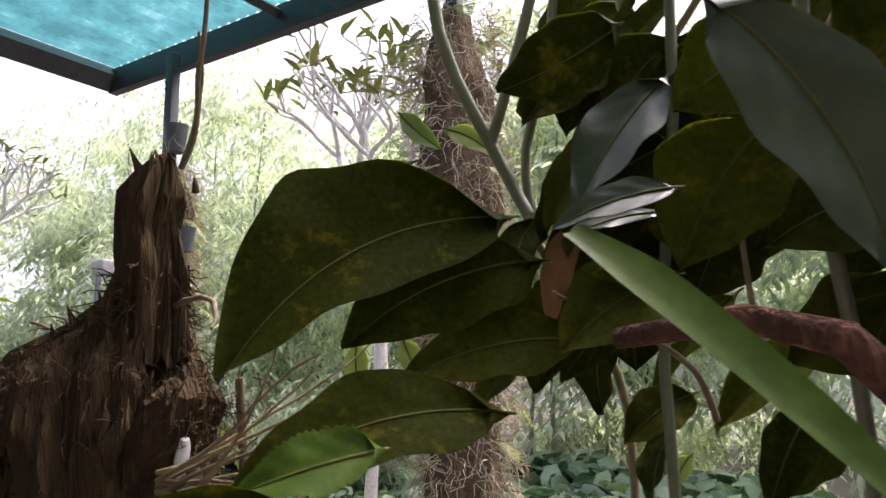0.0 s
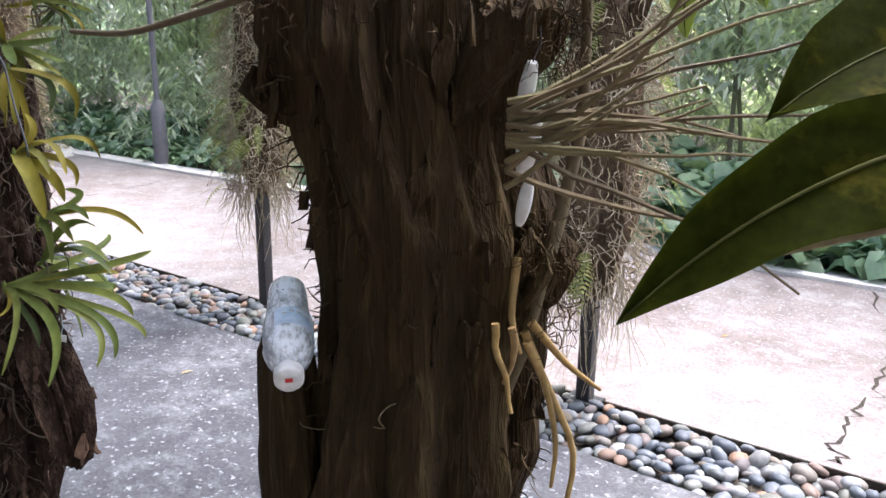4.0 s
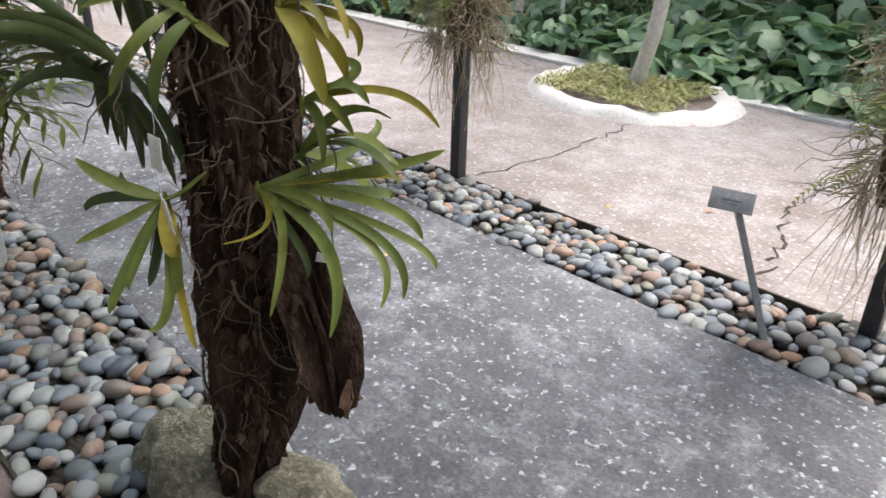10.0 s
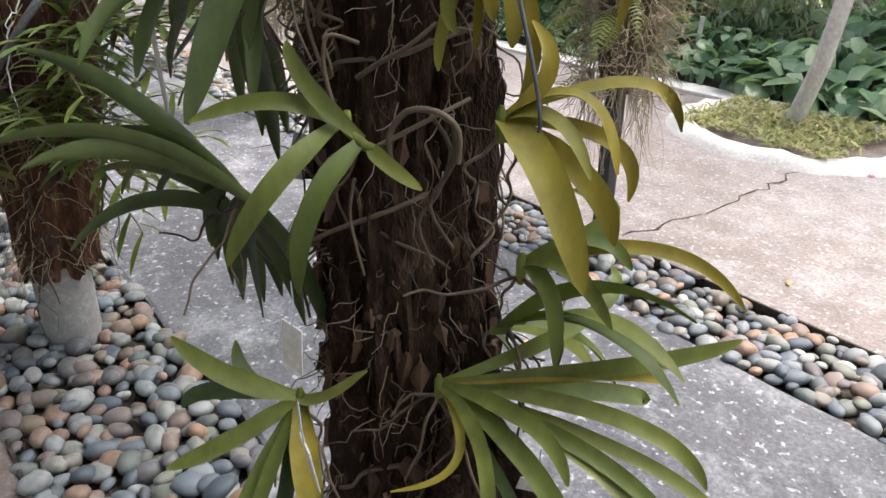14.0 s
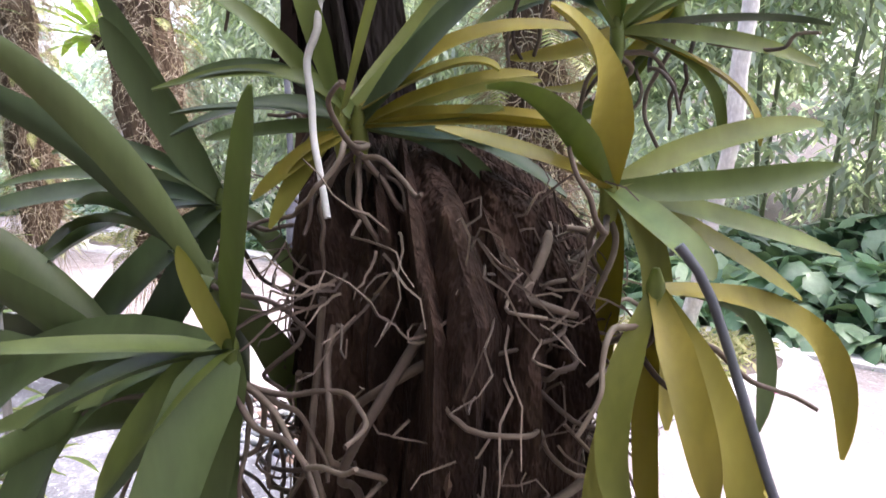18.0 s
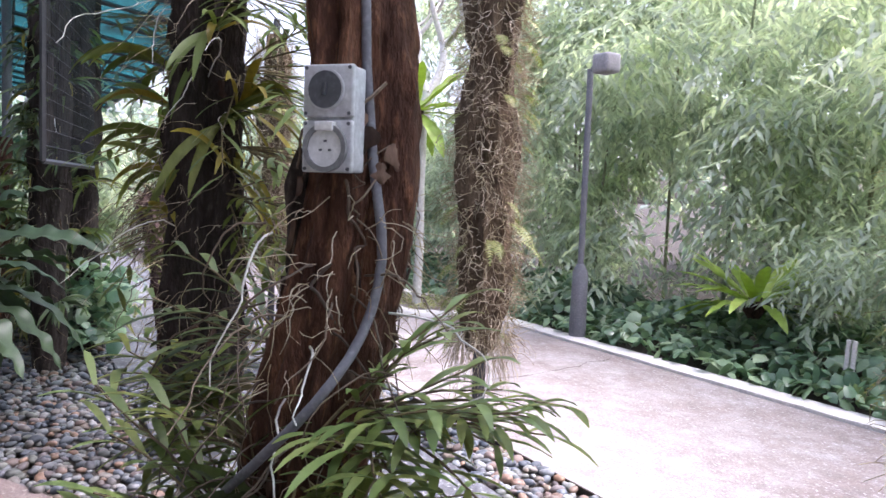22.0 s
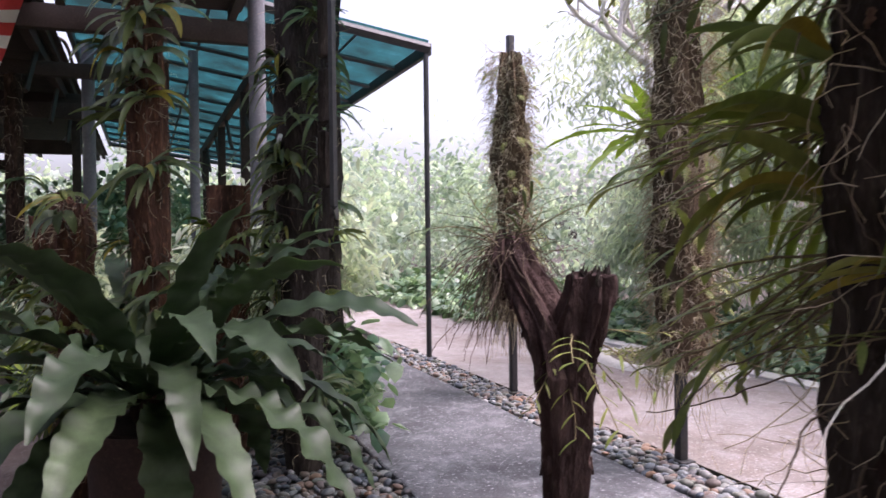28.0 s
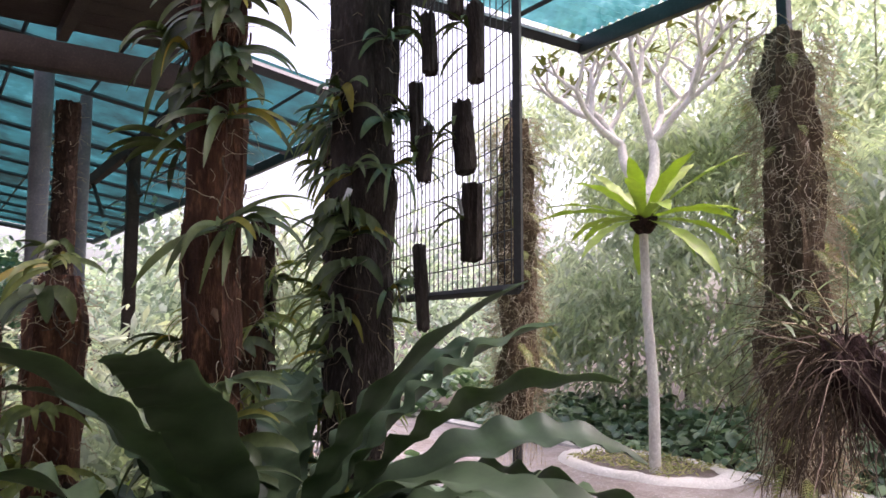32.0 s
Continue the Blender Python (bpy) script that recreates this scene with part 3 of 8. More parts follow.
# ---- posts of the far pebble strip, hung with roots and ferns ----
def fern_frond(rng, base, way, length, droop=1.0, width=0.05):
    """A frond of paired pinnae along an arching rib."""
    p, d = Vector(base), Vector(way).normalized()
    V, F = [], []
    n = 14
    for i in range(n):
        d = (d + Vector((0, 0, -droop / n))).normalized()
        p = p + d * (length / n)
        side = d.cross(Vector((0, 0, 1)))
        side = side.normalized() if side.length > 0.05 else Vector((1, 0, 0))
        w = width * math.sin(math.pi * (i + 1.5) / (n + 1.5)) + 0.006
        for sg in (1, -1):
            o = len(V)
            q = side * sg
            V += [p - d * length / n * 0.35, p + q * w * 0.5 + d * 0.004, p + q * w + d * w * 0.35 - Vector((0, 0, w * 0.2)), p + d * length / n * 0.35]
            F.append((o, o + 1, o + 2, o + 3))
    g2 = tube(wander(rng, base, way, 0.01, 2), 0.001, 3)
    return join((V, F), g2)


def hung_post(x, y, top, lo, hi, width, seed, pot=False, dense=1.0, label=""):
    rng = random.Random(seed)
    th = thing("hung_post", (x, y, -0.04), label or "dark steel post wrapped in a column of fibrous roots and ferns", "post", "posts along the pebble strip")
    part("post", box(-0.028, -0.028, 0, 0.028, 0.028, top + 0.04, 0.004), M["steel"], th, "dark steel post")
    part("foot", box(-0.07, -0.05, 0.02, 0.07, 0.05, 0.05, 0.006), M["steel"], th, "steel foot plate")
    ax = [(rng.uniform(-0.01, 0.01), rng.uniform(-0.01, 0.01), lo + (hi - lo) * k / 8 + 0.04, width * (0.4 if k in (0, 8) else rng.uniform(0.62, 0.85))) for k in range(9)]
    part("fibre_core", trunk_geo(ax, seed, 22, 60, 0.28, 0.25, 4), M["fibre"], th, "brown fibrous root core")

    def on_core(r):
        a, z = r.uniform(0, 6.283), r.uniform(lo, hi)
        d = Vector((math.cos(a), math.sin(a), r.uniform(-0.7, 0.25)))
        return (Vector((math.cos(a) * width * 0.85, math.sin(a) * width * 0.85, z + 0.04)), d)

    tagged(part("root_tangle", hairs(rng, int(2300 * dense), on_core, 0.19, 0.0025, 0.55, 0.16, 6), M["roots"], th), "tangle of pale dry roots", kind="stuff")

    def at_foot(r):
        a = r.uniform(0, 6.283)
        return (Vector((math.cos(a) * width * 0.7, math.sin(a) * width * 0.7, lo + r.uniform(0, 0.15) + 0.04)), Vector((math.cos(a) * 0.25, math.sin(a) * 0.25, -1)))

    tagged(part("trailing_root_tangle", hairs(rng, int(110 * dense), at_foot, 0.34, 0.002, 0.16, 0.2, 7), M["roots"], th), "roots trailing below", kind="stuff")
    fr = []
    for _ in range(int(80 * dense)):
        p, d = on_core(rng)
        fr.append(fern_frond(rng, p, (d.x, d.y, 0.2), rng.uniform(0.12, 0.26), 1.6, rng.uniform(0.018, 0.04)))
    tagged(part("fern_growth", join(*fr), M["fern"], th, "", False), "small yellow-green fern fronds", kind="stuff")
    if pot:
        part("pot", tube([(0.05, 0, hi + 0.12), (0.05, 0, hi + 0.14), (0.05, 0, hi + 0.25), (0.05, 0, hi + 0.27)], [0.045, 0.05, 0.065, 0.07], 16), M["darkgrey"], th, "small dark plastic pot")
        part("pot", tube([(0.30, -0.12, hi - 0.47), (0.30, -0.12, hi - 0.45), (0.30, -0.12, hi - 0.36), (0.30, -0.12, hi - 0.35)], [0.045, 0.05, 0.062, 0.066], 16), M["darkgrey"], th, "small dark plastic pot")
        part("hanger", vine([(0.30, -0.12, hi - 0.36), (0.2, -0.08, hi - 0.1), (0.03, 0, hi + 0.05)], 0.003, 0.003), M["steel"], th)
    return th


for x, top, lo, hi, w, sd, po in ((-0.54, 3.2, 0.45, 2.9, 0.18, 11, False), (-2.40, 3.2, 0.62, 2.54, 0.15, 12, True), (-4.97, 3.2, 0.5, 3.1, 0.20, 13, False),
                                  (-6.75, 3.5, 0.55, 2.93, 0.20, 14, False), (-8.95, 3.1, 0.62, 2.95, 0.18, 15, False)):
    hung_post(x, 2.87, top, lo, hi, w, sd, po)
pole = thing("slim_pole", (-11.03, 2.87, -0.04), "slim dark steel pole holding the roof corner", "pole", "posts along the pebble strip")
part("shaft", tube([(0, 0, 0), (0, 0, 3.5)], 0.03, 12), M["steel"], pole)
part("foot", box(-0.07, -0.07, 0.02, 0.07, 0.07, 0.05, 0.006), M["steel"], pole)


# ---- hedge, bamboo and woods ----
def hedge(name, x0, x1, y0, y1, h, count, seed, size=0.16, mat="hedge"):
    r = random.Random(seed)

    def spot(q):
        x, v = q.uniform(x0, x1), q.random()
        y = y0 + (y1 - y0) * v
        t = h * (0.35 + 0.65 * min(1, v * 2.2)) * (0.75 + 0.5 * noise.noise(Vector((x * 1.3, y * 1.3, seed))))
        return (x, y, t * q.uniform(0.25, 1.0) ** 0.6)

    ob = new(name, meshed(name, *leaf_cloud(r, count, spot, size, "heart", 0.25), M[mat]))
    return ob


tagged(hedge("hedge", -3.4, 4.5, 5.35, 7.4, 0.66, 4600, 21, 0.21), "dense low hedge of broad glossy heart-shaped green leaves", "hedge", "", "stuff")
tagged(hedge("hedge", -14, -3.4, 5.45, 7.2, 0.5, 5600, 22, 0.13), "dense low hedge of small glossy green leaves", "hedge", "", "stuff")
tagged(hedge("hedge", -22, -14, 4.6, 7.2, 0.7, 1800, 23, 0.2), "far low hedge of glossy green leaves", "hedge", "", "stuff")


def spray_cloud(rng, count, place, size):
    """Drooping twigs with narrow leaves in two ranks; place(rng) gives a point."""
    V, F = [], []
    for _ in range(count):
        p = Vector(place(rng))
        a = rng.uniform(0, 6.283)
        d = Vector((math.cos(a), math.sin(a), rng.uniform(-0.5, 0.35)))
        for k in range(7):
            d = (d + Vector((0, 0, -0.13))).normalized()
            p = p + d * (size * 0.42)
            side = d.cross(Vector((rng.gauss(0, 0.3), rng.gauss(0, 0.3), 1))).normalized() * (1 if k % 2 else -1)
            L = size * rng.uniform(0.7, 1.3)
            e = (d * 0.8 + side * 0.75 + Vector((0, 0, rng.uniform(-0.6, 0.05)))).normalized()
            w = e.cross(Vector((rng.gauss(0, 0.4), rng.gauss(0, 0.4), 1))).normalized() * (L * 0.13)
            o = len(V)
            V += [p, p + e * L * 0.4 + w, p + e * L - Vector((0, 0, L * 0.12)), p + e * L * 0.4 - w]
            F += [(o, o + 1, o + 2), (o, o + 2, o + 3)]
    return V, F


def grove(name, x0, x1, y0, y1, z0, z1, count, seed, size, mat, clumps=30, spread=0.7, label="", shape="blade"):
    r = random.Random(seed)
    cs = [(r.uniform(x0, x1), r.uniform(y0, y1), z0 + (z1 - z0) * r.random() ** 0.9, spread * r.uniform(0.6, 1.4)) for _ in range(clumps)]

    def spot(q):
        c = q.choice(cs)
        return (c[0] + q.gauss(0, c[3]), c[1] + q.gauss(0, c[3] * 0.8), max(0.2, c[2] + q.gauss(0, c[3] * 0.6)))

    geo = spray_cloud(r, count // 7, spot, size) if shape == "spray" else leaf_cloud(r, count, spot, size, shape, 0.35)
    return tagged(new(name, meshed(name, *geo, M[mat])), label, "foliage", "", "stuff")


grove("bamboo_leaves", -7.5, 0.5, 7.0, 9.6, 0.6, 5.4, 55000, 31, 0.17, "bamboo", 80, 0.40, "airy bamboo leaves behind the hedge, haze put into their pale green", "spray")
grove("bamboo_leaves", 0.0, 6, 7.4, 10, 1.0, 6.0, 22500, 32, 0.17, "bamboo", 42, 0.5, "airy bamboo leaves behind the hedge, haze put into their pale green", "spray")
grove("bamboo_leaves", -13.4, -7.0, 6.4, 9.6, 0.6, 4.6, 37500, 33, 0.17, "bamboo", 52, 0.42, "airy bamboo leaves behind the hedge, haze put into their pale green", "spray")
grove("bamboo_leaves", -14, -7.5, 7.4, 10, 3.4, 6.6, 18750, 39, 0.17, "bamboo", 36, 0.5, "tall airy bamboo tops behind the hedge, haze put into their pale green", "spray")
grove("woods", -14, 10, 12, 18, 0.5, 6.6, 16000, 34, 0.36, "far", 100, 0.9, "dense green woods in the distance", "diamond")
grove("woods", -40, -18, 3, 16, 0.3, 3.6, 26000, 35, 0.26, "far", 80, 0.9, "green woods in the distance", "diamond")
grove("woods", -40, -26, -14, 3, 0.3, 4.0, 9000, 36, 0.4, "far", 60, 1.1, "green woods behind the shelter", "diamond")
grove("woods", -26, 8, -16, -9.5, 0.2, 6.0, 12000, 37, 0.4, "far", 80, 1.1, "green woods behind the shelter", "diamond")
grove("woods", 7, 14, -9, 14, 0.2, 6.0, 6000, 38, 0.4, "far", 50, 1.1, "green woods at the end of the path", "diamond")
rng = random.Random(40)
for _ in range(34):
    x, y = rng.uniform(-13, 3), rng.uniform(7.2, 10)
    th = thing("bamboo_culm", (x, y, -0.06), "thin greenish bamboo culm with joints", "bamboo", "bamboo culms behind the hedge")
    h, lean = rng.uniform(3.5, 6.5), (rng.gauss(0, 0.35), rng.gauss(0, 0.3))
    pts = [(lean[0] * (k / 10) ** 2 * 1.5, lean[1] * (k / 10) ** 2 * 1.5, h * k / 10) for k in range(11)]
    part("stem", tube(pts, [0.026 - 0.0016 * k for k in range(11)], 6), M["culm"], th)


# ---- roofs ----
def roof(name, x0, y0, x1, y1, z, rise=0.0, edge=0.05, bars=4, mat="teal"):
    th = thing(name, (0, 0, 0), "teal translucent corrugated roof on a dark steel frame", "roof", "garden roofs", "structure")
    n = int(abs(x1 - x0) / 0.038)
    V, F = [], []
    for i in range(n + 1):
        x = x0 + (x1 - x0) * i / n
        w = 0.011 * math.cos(i * math.pi / 1)
        V += [(x, y0, z + 0.06 + w + rise), (x, y1, z + 0.06 + w)]
    for i in range(n):
        F.append((2 * i, 2 * i + 2, 2 * i + 3, 2 * i + 1))
    part("sheet", (V, F), M[mat], th, "dark teal corrugated plastic sheet" if mat == "darkteal" else "teal corrugated plastic sheet", False)
    for y in (y0, y1):
        dz = rise if y == y0 else 0
        part("edge_beam", box(x0, y - 0.03, z - edge - 0.03 + dz, x1, y + 0.03, z + 0.04 + dz, 0.004), M["steel"], th)
    for x in (x0, x1):
        part("edge_beam", tube([(x, y0, z - 0.02 + rise), (x, y1, z - 0.02)], edge, 4), M["steel"], th)
    k = max(2, int(abs(x1 - x0) / (1.1 if bars > 1 else 2.2)))
    for i in range(1, k):
        x = x0 + (x1 - x0) * i / k
        part("rafter", tube([(x, y0, z - 0.01 + rise), (x, y1, z - 0.01)], 0.032, 4), M["steel"], th)
    for i in range(1, bars):
        y = y0 + (y1 - y0) * i / bars
        dz = rise * (1 - i / bars)
        part("purlin", tube([(x0, y, z + 0.01 + dz), (x1, y, z + 0.01 + dz)], 0.02, 4), M["steel"], th)
    return th


roof("roof_path", -3.17, 1.6, -0.2, 3.0, 3.29, 0.0, 0.085, 1)
roof("roof_panel", -8.57, 0.3, -5.9, 3.2, 3.5)
roof("roof_hut", -26, -0.95, -11.0, 2.9, 3.5, 0.6, 0.06, 5, "darkteal")


def shed(name, x0, y0, x1, y1, z, label, glazed=None):
    """A closed roof of dark boards on rafters."""
    th = thing(name, (0, 0, 0), label, "roof", "garden roofs", "structure")
    n = int(abs(x1 - x0) / 0.22)
    for i in range(n):
        xa = x0 + (x1 - x0) * i / n
        xb = x0 + (x1 - x0) * (i + 1) / n
        ys = y0
        if glazed and glazed[0] < (xa + xb) / 2 < glazed[1]:
            ys = y1 - 1.96
        part("board", box(min(xa, xb) + 0.002, ys, z, max(xa, xb) - 0.002, y1, z + 0.025), M["beam"], th)
    for k in range(6):
        y = y0 + 0.1 + (y1 - y0 - 0.2) * k / 5
        if glazed:
            arc = [(glazed[0] + (glazed[1] - glazed[0]) * i / 16, 0.42 * math.sin(math.pi * i / 16)) for i in range(17)]
            if k < 4:
                ya, yb = y + 0.04, y + (y1 - y0 - 0.2) / 5 - 0.04
                part("skylight", ([(x, yy, z + 0.03 + h) for x, h in arc for yy in (ya, yb)], [(2 * i, 2 * i + 2, 2 * i + 3, 2 * i + 1) for i in range(16)]), M["skylight"], th, "white translucent arched skylight")
            part("arch", tube([(x, y, z + 0.03 + h) for x, h in arc], 0.025, 6), M["beam"], th)
        part("purlin", box(x0, y - 0.04, z - 0.1, x1, y + 0.04, z - 0.002, 0.004), M["beam"], th)
    return th


shed("roof_court", -10.95, -3.2, -8.62, 0.85, 3.66, "dark boarded roof over the fern court")
shed("roof_shelter", -26, -9, -11.0, -1.0, 3.75, "dark brown boarded roof of the open shelter", (-17.6, -13.3))
# added out of view, with its columns, to shade the near side of the trunks
shed("roof_walk", -6.4, -7.0, 4.5, 0.40, 3.3, "added unseen boarded roof that shades the brown floor")
for x, y in ((-4.6, -6.6), (0.0, -6.6), (4.2, -6.6), (-4.6, -3.2), (4.2, -3.2)):
    cm = thing("timber_column", (x, y, -0.02), "dark brown timber column of the added unseen roof", "column", "timber columns")
    part("shaft", box(-0.07, -0.07, 0, 0.07, 0.07, 3.23, 0.01), M["beam"], cm)
    part("foot", box(-0.1, -0.1, 0.0, 0.1, 0.1, 0.2, 0.01), M["sleeve"], cm)


# ---- trunks of the near bed ----
def flakes(rng, parent, axis, count, size, mat="flake"):
    """Curling plates of bark on a trunk."""
    for _ in range(count):
        j = rng.randrange(len(axis) - 1)
        w = rng.random()
        x, y, z, r = (axis[j][q] * (1 - w) + axis[j + 1][q] * w for q in range(4))
        a = rng.uniform(0, 6.283)
        L, W = size * rng.uniform(0.5, 1.4), size * rng.uniform(0.2, 0.5)
        out, side = Vector((math.cos(a), math.sin(a), 0)), Vector((-math.sin(a), math.cos(a), 0))
        c = Vector((x, y, z)) + out * r * 1.02
        V, F = [], []
        lean = rng.gauss(0, 0.18)
        for i in range(6):
            s = i / 5
            o2 = out * (0.002 + 0.2 * L * s * s * rng.uniform(0.4, 1.0)) + side * lean * L * s
            p = c + Vector((0, 0, -L * s)) + o2
            ww = W * (0.7 + 0.3 * math.sin(3 * s + 0.4)) * rng.uniform(0.3, 1) * (0.4, 0.8, 1, 1, 0.7, 0.25)[i]
            V += [p + side * ww, p + out * 0.008, p - side * ww, p - out * 0.004]
        for i in range(5):
            for k in range(4):
                q = i * 4 + k, i * 4 + (k + 1) % 4
                F.append((q[0], q[0] + 4, q[1] + 4, q[1]))
        F += [(3, 2, 1, 0), (20, 21, 22, 23)]
        part("bark_flake", (V, F), M[mat], parent)


def clinging_roots(rng, parent, axis, count, length, mat="root", thick=0.004, z0=0.0, z1=9.0, off=1.08):
    """Roots that creep over a trunk."""
    made = 0
    while made < count:
        j = rng.randrange(len(axis) - 1)
        w = rng.random()
        x, y, z, r = (axis[j][q] * (1 - w) + axis[j + 1][q] * w for q in range(4))
        if not z0 <= z <= z1:
            continue
        made += 1
        a, da, dz = rng.uniform(0, 6.283), rng.gauss(0, 0.16), -length / 9 * rng.uniform(0.3, 1.3)
        pts = []
        for k in range(10):
            bulge = r * off + 0.012 * math.sin(k * 1.3 + a) + 0.003 * k * rng.random()
            pts.append((x + math.cos(a) * bulge, y + math.sin(a) * bulge, z))
            a += da + rng.gauss(0, 0.12)
            z += dz * rng.uniform(0.2, 1.6)
        tk = thick * rng.uniform(0.6, 1.4)
        part("root", vine(pts, tk, tk * 0.5), M[mat], parent)


stand(0.03, 0.03, 0)

def round_trunk(axis, spread=1.0):
    """A start for fine roots anywhere on a trunk."""
    def start(r):
        j = r.randrange(len(axis) - 1)
        w, a = r.random(), r.uniform(0, 6.283)
        x, y, z, rad = (axis[j][q] * (1 - w) + axis[j + 1][q] * w for q in range(4))
        return (Vector((x + math.cos(a) * rad, y + math.sin(a) * rad, z)), Vector((math.cos(a) * spread, math.sin(a) * spread, r.uniform(-0.8, 0.5))))
    return start


# the hollow stump that holds the bottle
stump = thing("hollow_stump", (0.0, 0.0, 0.0), "dark rotting tree stump with torn top, mossy sides and hollow seams", "stump")
S1 = [(-0.07, 0.98, -0.05, 0.125), (-0.06, 0.98, 0.45, 0.112), (-0.045, 0.98, 0.64, 0.118), (-0.005, 0.99, 0.76, 0.135), (0.03, 0.99, 0.85, 0.132), (0.03, 1.0, 1.0, 0.128), (0.025, 1.0, 1.14, 0.134), (-0.005, 0.99, 1.25, 0.132), (-0.02, 0.98, 1.34, 0.136), (-0.025, 0.98, 1.40, 0.132), (-0.02, 0.98, 1.435, 0.112), (0.02, 0.985, 1.475, 0.07), (0.05, 0.99, 1.51, 0.05), (0.06, 0.99, 1.56, 0.042)]
part("trunk", trunk_geo(S1, 3, 96, 240, 0.17, 0.07, 3.0), M["stump"], stump)
S1b = [(0.055, 0.99, 1.42, 0.05), (0.06, 0.99, 1.50, 0.043), (0.062, 0.985, 1.55, 0.044), (0.055, 0.98, 1.61, 0.040), (0.065, 0.98, 1.65, 0.042), (0.075, 0.98, 1.68, 0.030), (0.085, 0.98, 1.70, 0.018), (0.088, 0.98, 1.71, 0.006)]
part("top_spike", trunk_geo(S1b, 5, 48, 120, 0.26, 0.18, 2.8), M["stump"], stump, "broken upright spike of wood")
part("bark_flap", trunk_geo([(-0.09, 0.93, 1.245, 0.012), (-0.118, 0.905, 1.262, 0.022), (-0.128, 0.89, 1.28, 0.022), (-0.132, 0.885, 1.31, 0.007)], 8, 36, 60, 0.4, 0.3, 2.5), M["stump"], stump, "reddish torn flap of bark")
part("bark_lobe", trunk_geo([(0.08, 0.97, 1.26, 0.03), (0.11, 0.99, 1.32, 0.05), (0.13, 1.0, 1.37, 0.05), (0.14, 1.0, 1.395, 0.025)], 9, 40, 50, 0.4, 0.3, 2.5), M["stump"], stump, "torn lobe of bark")
part("bark_knot", trunk_geo([(0.13, 0.99, 1.03, 0.02), (0.155, 1.0, 1.07, 0.036), (0.175, 1.01, 1.11, 0.036), (0.17, 1.01, 1.14, 0.015)], 10, 40, 40, 0.4, 0.3, 2.5), M["stump"], stump, "shaggy knot of fibres")
part("spur", trunk_geo([(-0.09, 0.88, 0.2, 0.05), (-0.09, 0.875, 0.6, 0.045), (-0.095, 0.87, 0.85, 0.042), (-0.1, 0.87, 0.98, 0.032), (-0.1, 0.87, 1.05, 0.006)], 6, 24, 50, 0.25, 0.2, 2.5), M["stump"], stump, "mossy spur of wood at the side")
rng = random.Random(51)


def torn_edge(r):
    """A point on the sloping torn shoulder."""
    u, a = r.random(), r.uniform(0, 6.283)
    rad = 0.125 - 0.085 * u
    return (-0.02 + 0.075 * u + rad * math.cos(a), 0.98 + rad * math.sin(a) * 0.8, 1.415 + 0.10 * u)


for geo in splinters(rng, lambda r: (0.065 + r.gauss(0, 0.022), 0.99 + r.gauss(0, 0.02), 1.685), 0.035, 0.006, 16) + splinters(rng, torn_edge, 0.03, 0.007, 40) + splinters(rng, lambda r: (0.14 + r.gauss(0, 0.03), 0.95 + r.gauss(0, 0.02), 1.355), 0.03, 0.005, 18):
    part("splinter", geo, M["stump"], stump)
flakes(rng, stump, S1[1:10], 120, 0.045, "stump")
clinging_roots(rng, stump, S1[1:8], 10, 0.14, "twig", 0.0008)
tagged(part("bark_fibre", hairs(rng, 1500, round_trunk(S1, 0.5), 0.035, 0.0016, 0.4, 0.25, 3), M["stump"], stump), "shaggy dark wood fibres", kind="stuff")
tagged(part("knot_fibre", hairs(rng, 420, lambda r: (Vector((0.17 + r.gauss(0, 0.03), 1.0 + r.gauss(0, 0.025), r.choice((1.10, 1.37)) + r.gauss(0, 0.035))), Vector((r.gauss(0.3, 0.6), r.gauss(-0.2, 0.6), r.gauss(-0.2, 0.6)))), 0.045, 0.0009, 0.7, 0.25, 6), M["stump"], stump), "shaggy moss and root fibres", kind="stuff")
for a, z, L, up in ((3.0, 1.40, 0.30, 0.0), (2.8, 1.42, 0.16, 0.35), (2.6, 1.43, 0.14, 0.5), (0.6, 1.70, 0.42, 0.8), (1.2, 1.7, 0.2, 0.9), (0.2, 1.5, 0.3, 0.02), (2.9, 1.6, 0.14, 0.5)):
    st = Vector((0.02 + 0.1 * math.cos(a), 0.97 + 0.05 * math.sin(a), z)) if z < 1.5 else Vector((0.1, 1.0, z))
    part("twig", vine(wander(rng, st, (math.cos(a), -0.15 + 0.2 * math.sin(a), up), L, 9, 0.09), 0.005, 0.0022), M["twig"], stump)
part("branch", vine([(-0.09, 0.94, 1.43), (-0.16, 0.93, 1.405), (-0.33, 0.92, 1.37), (-0.46, 0.92, 1.352), (-0.60, 0.92, 1.355)], 0.0065, 0.004), M["twig"], stump, "long thin brown branch")
for k in range(22):
    a = rng.gauss(0.15, 0.35)
    part("twig", tube(wander(rng, (0.17, 0.93, 1.25 + rng.gauss(0, 0.02)), (math.cos(a), math.sin(a) * 0.6, rng.gauss(0.12, 0.22)), rng.uniform(0.15, 0.34), 8, 0.08), [0.0036 - 0.0003 * q for q in range(9)], 5), M["twig"], stump)
part("root", tube([(0.20, 1.03, 1.40), (0.194, 1.05, 1.26), (0.188, 1.02, 1.16), (0.182, 0.99, 1.08), (0.178, 0.965, 1.01), (0.172, 0.95, 0.97)], [0.006, 0.007, 0.008, 0.008, 0.006, 0.003], 7), M["twig"], stump)
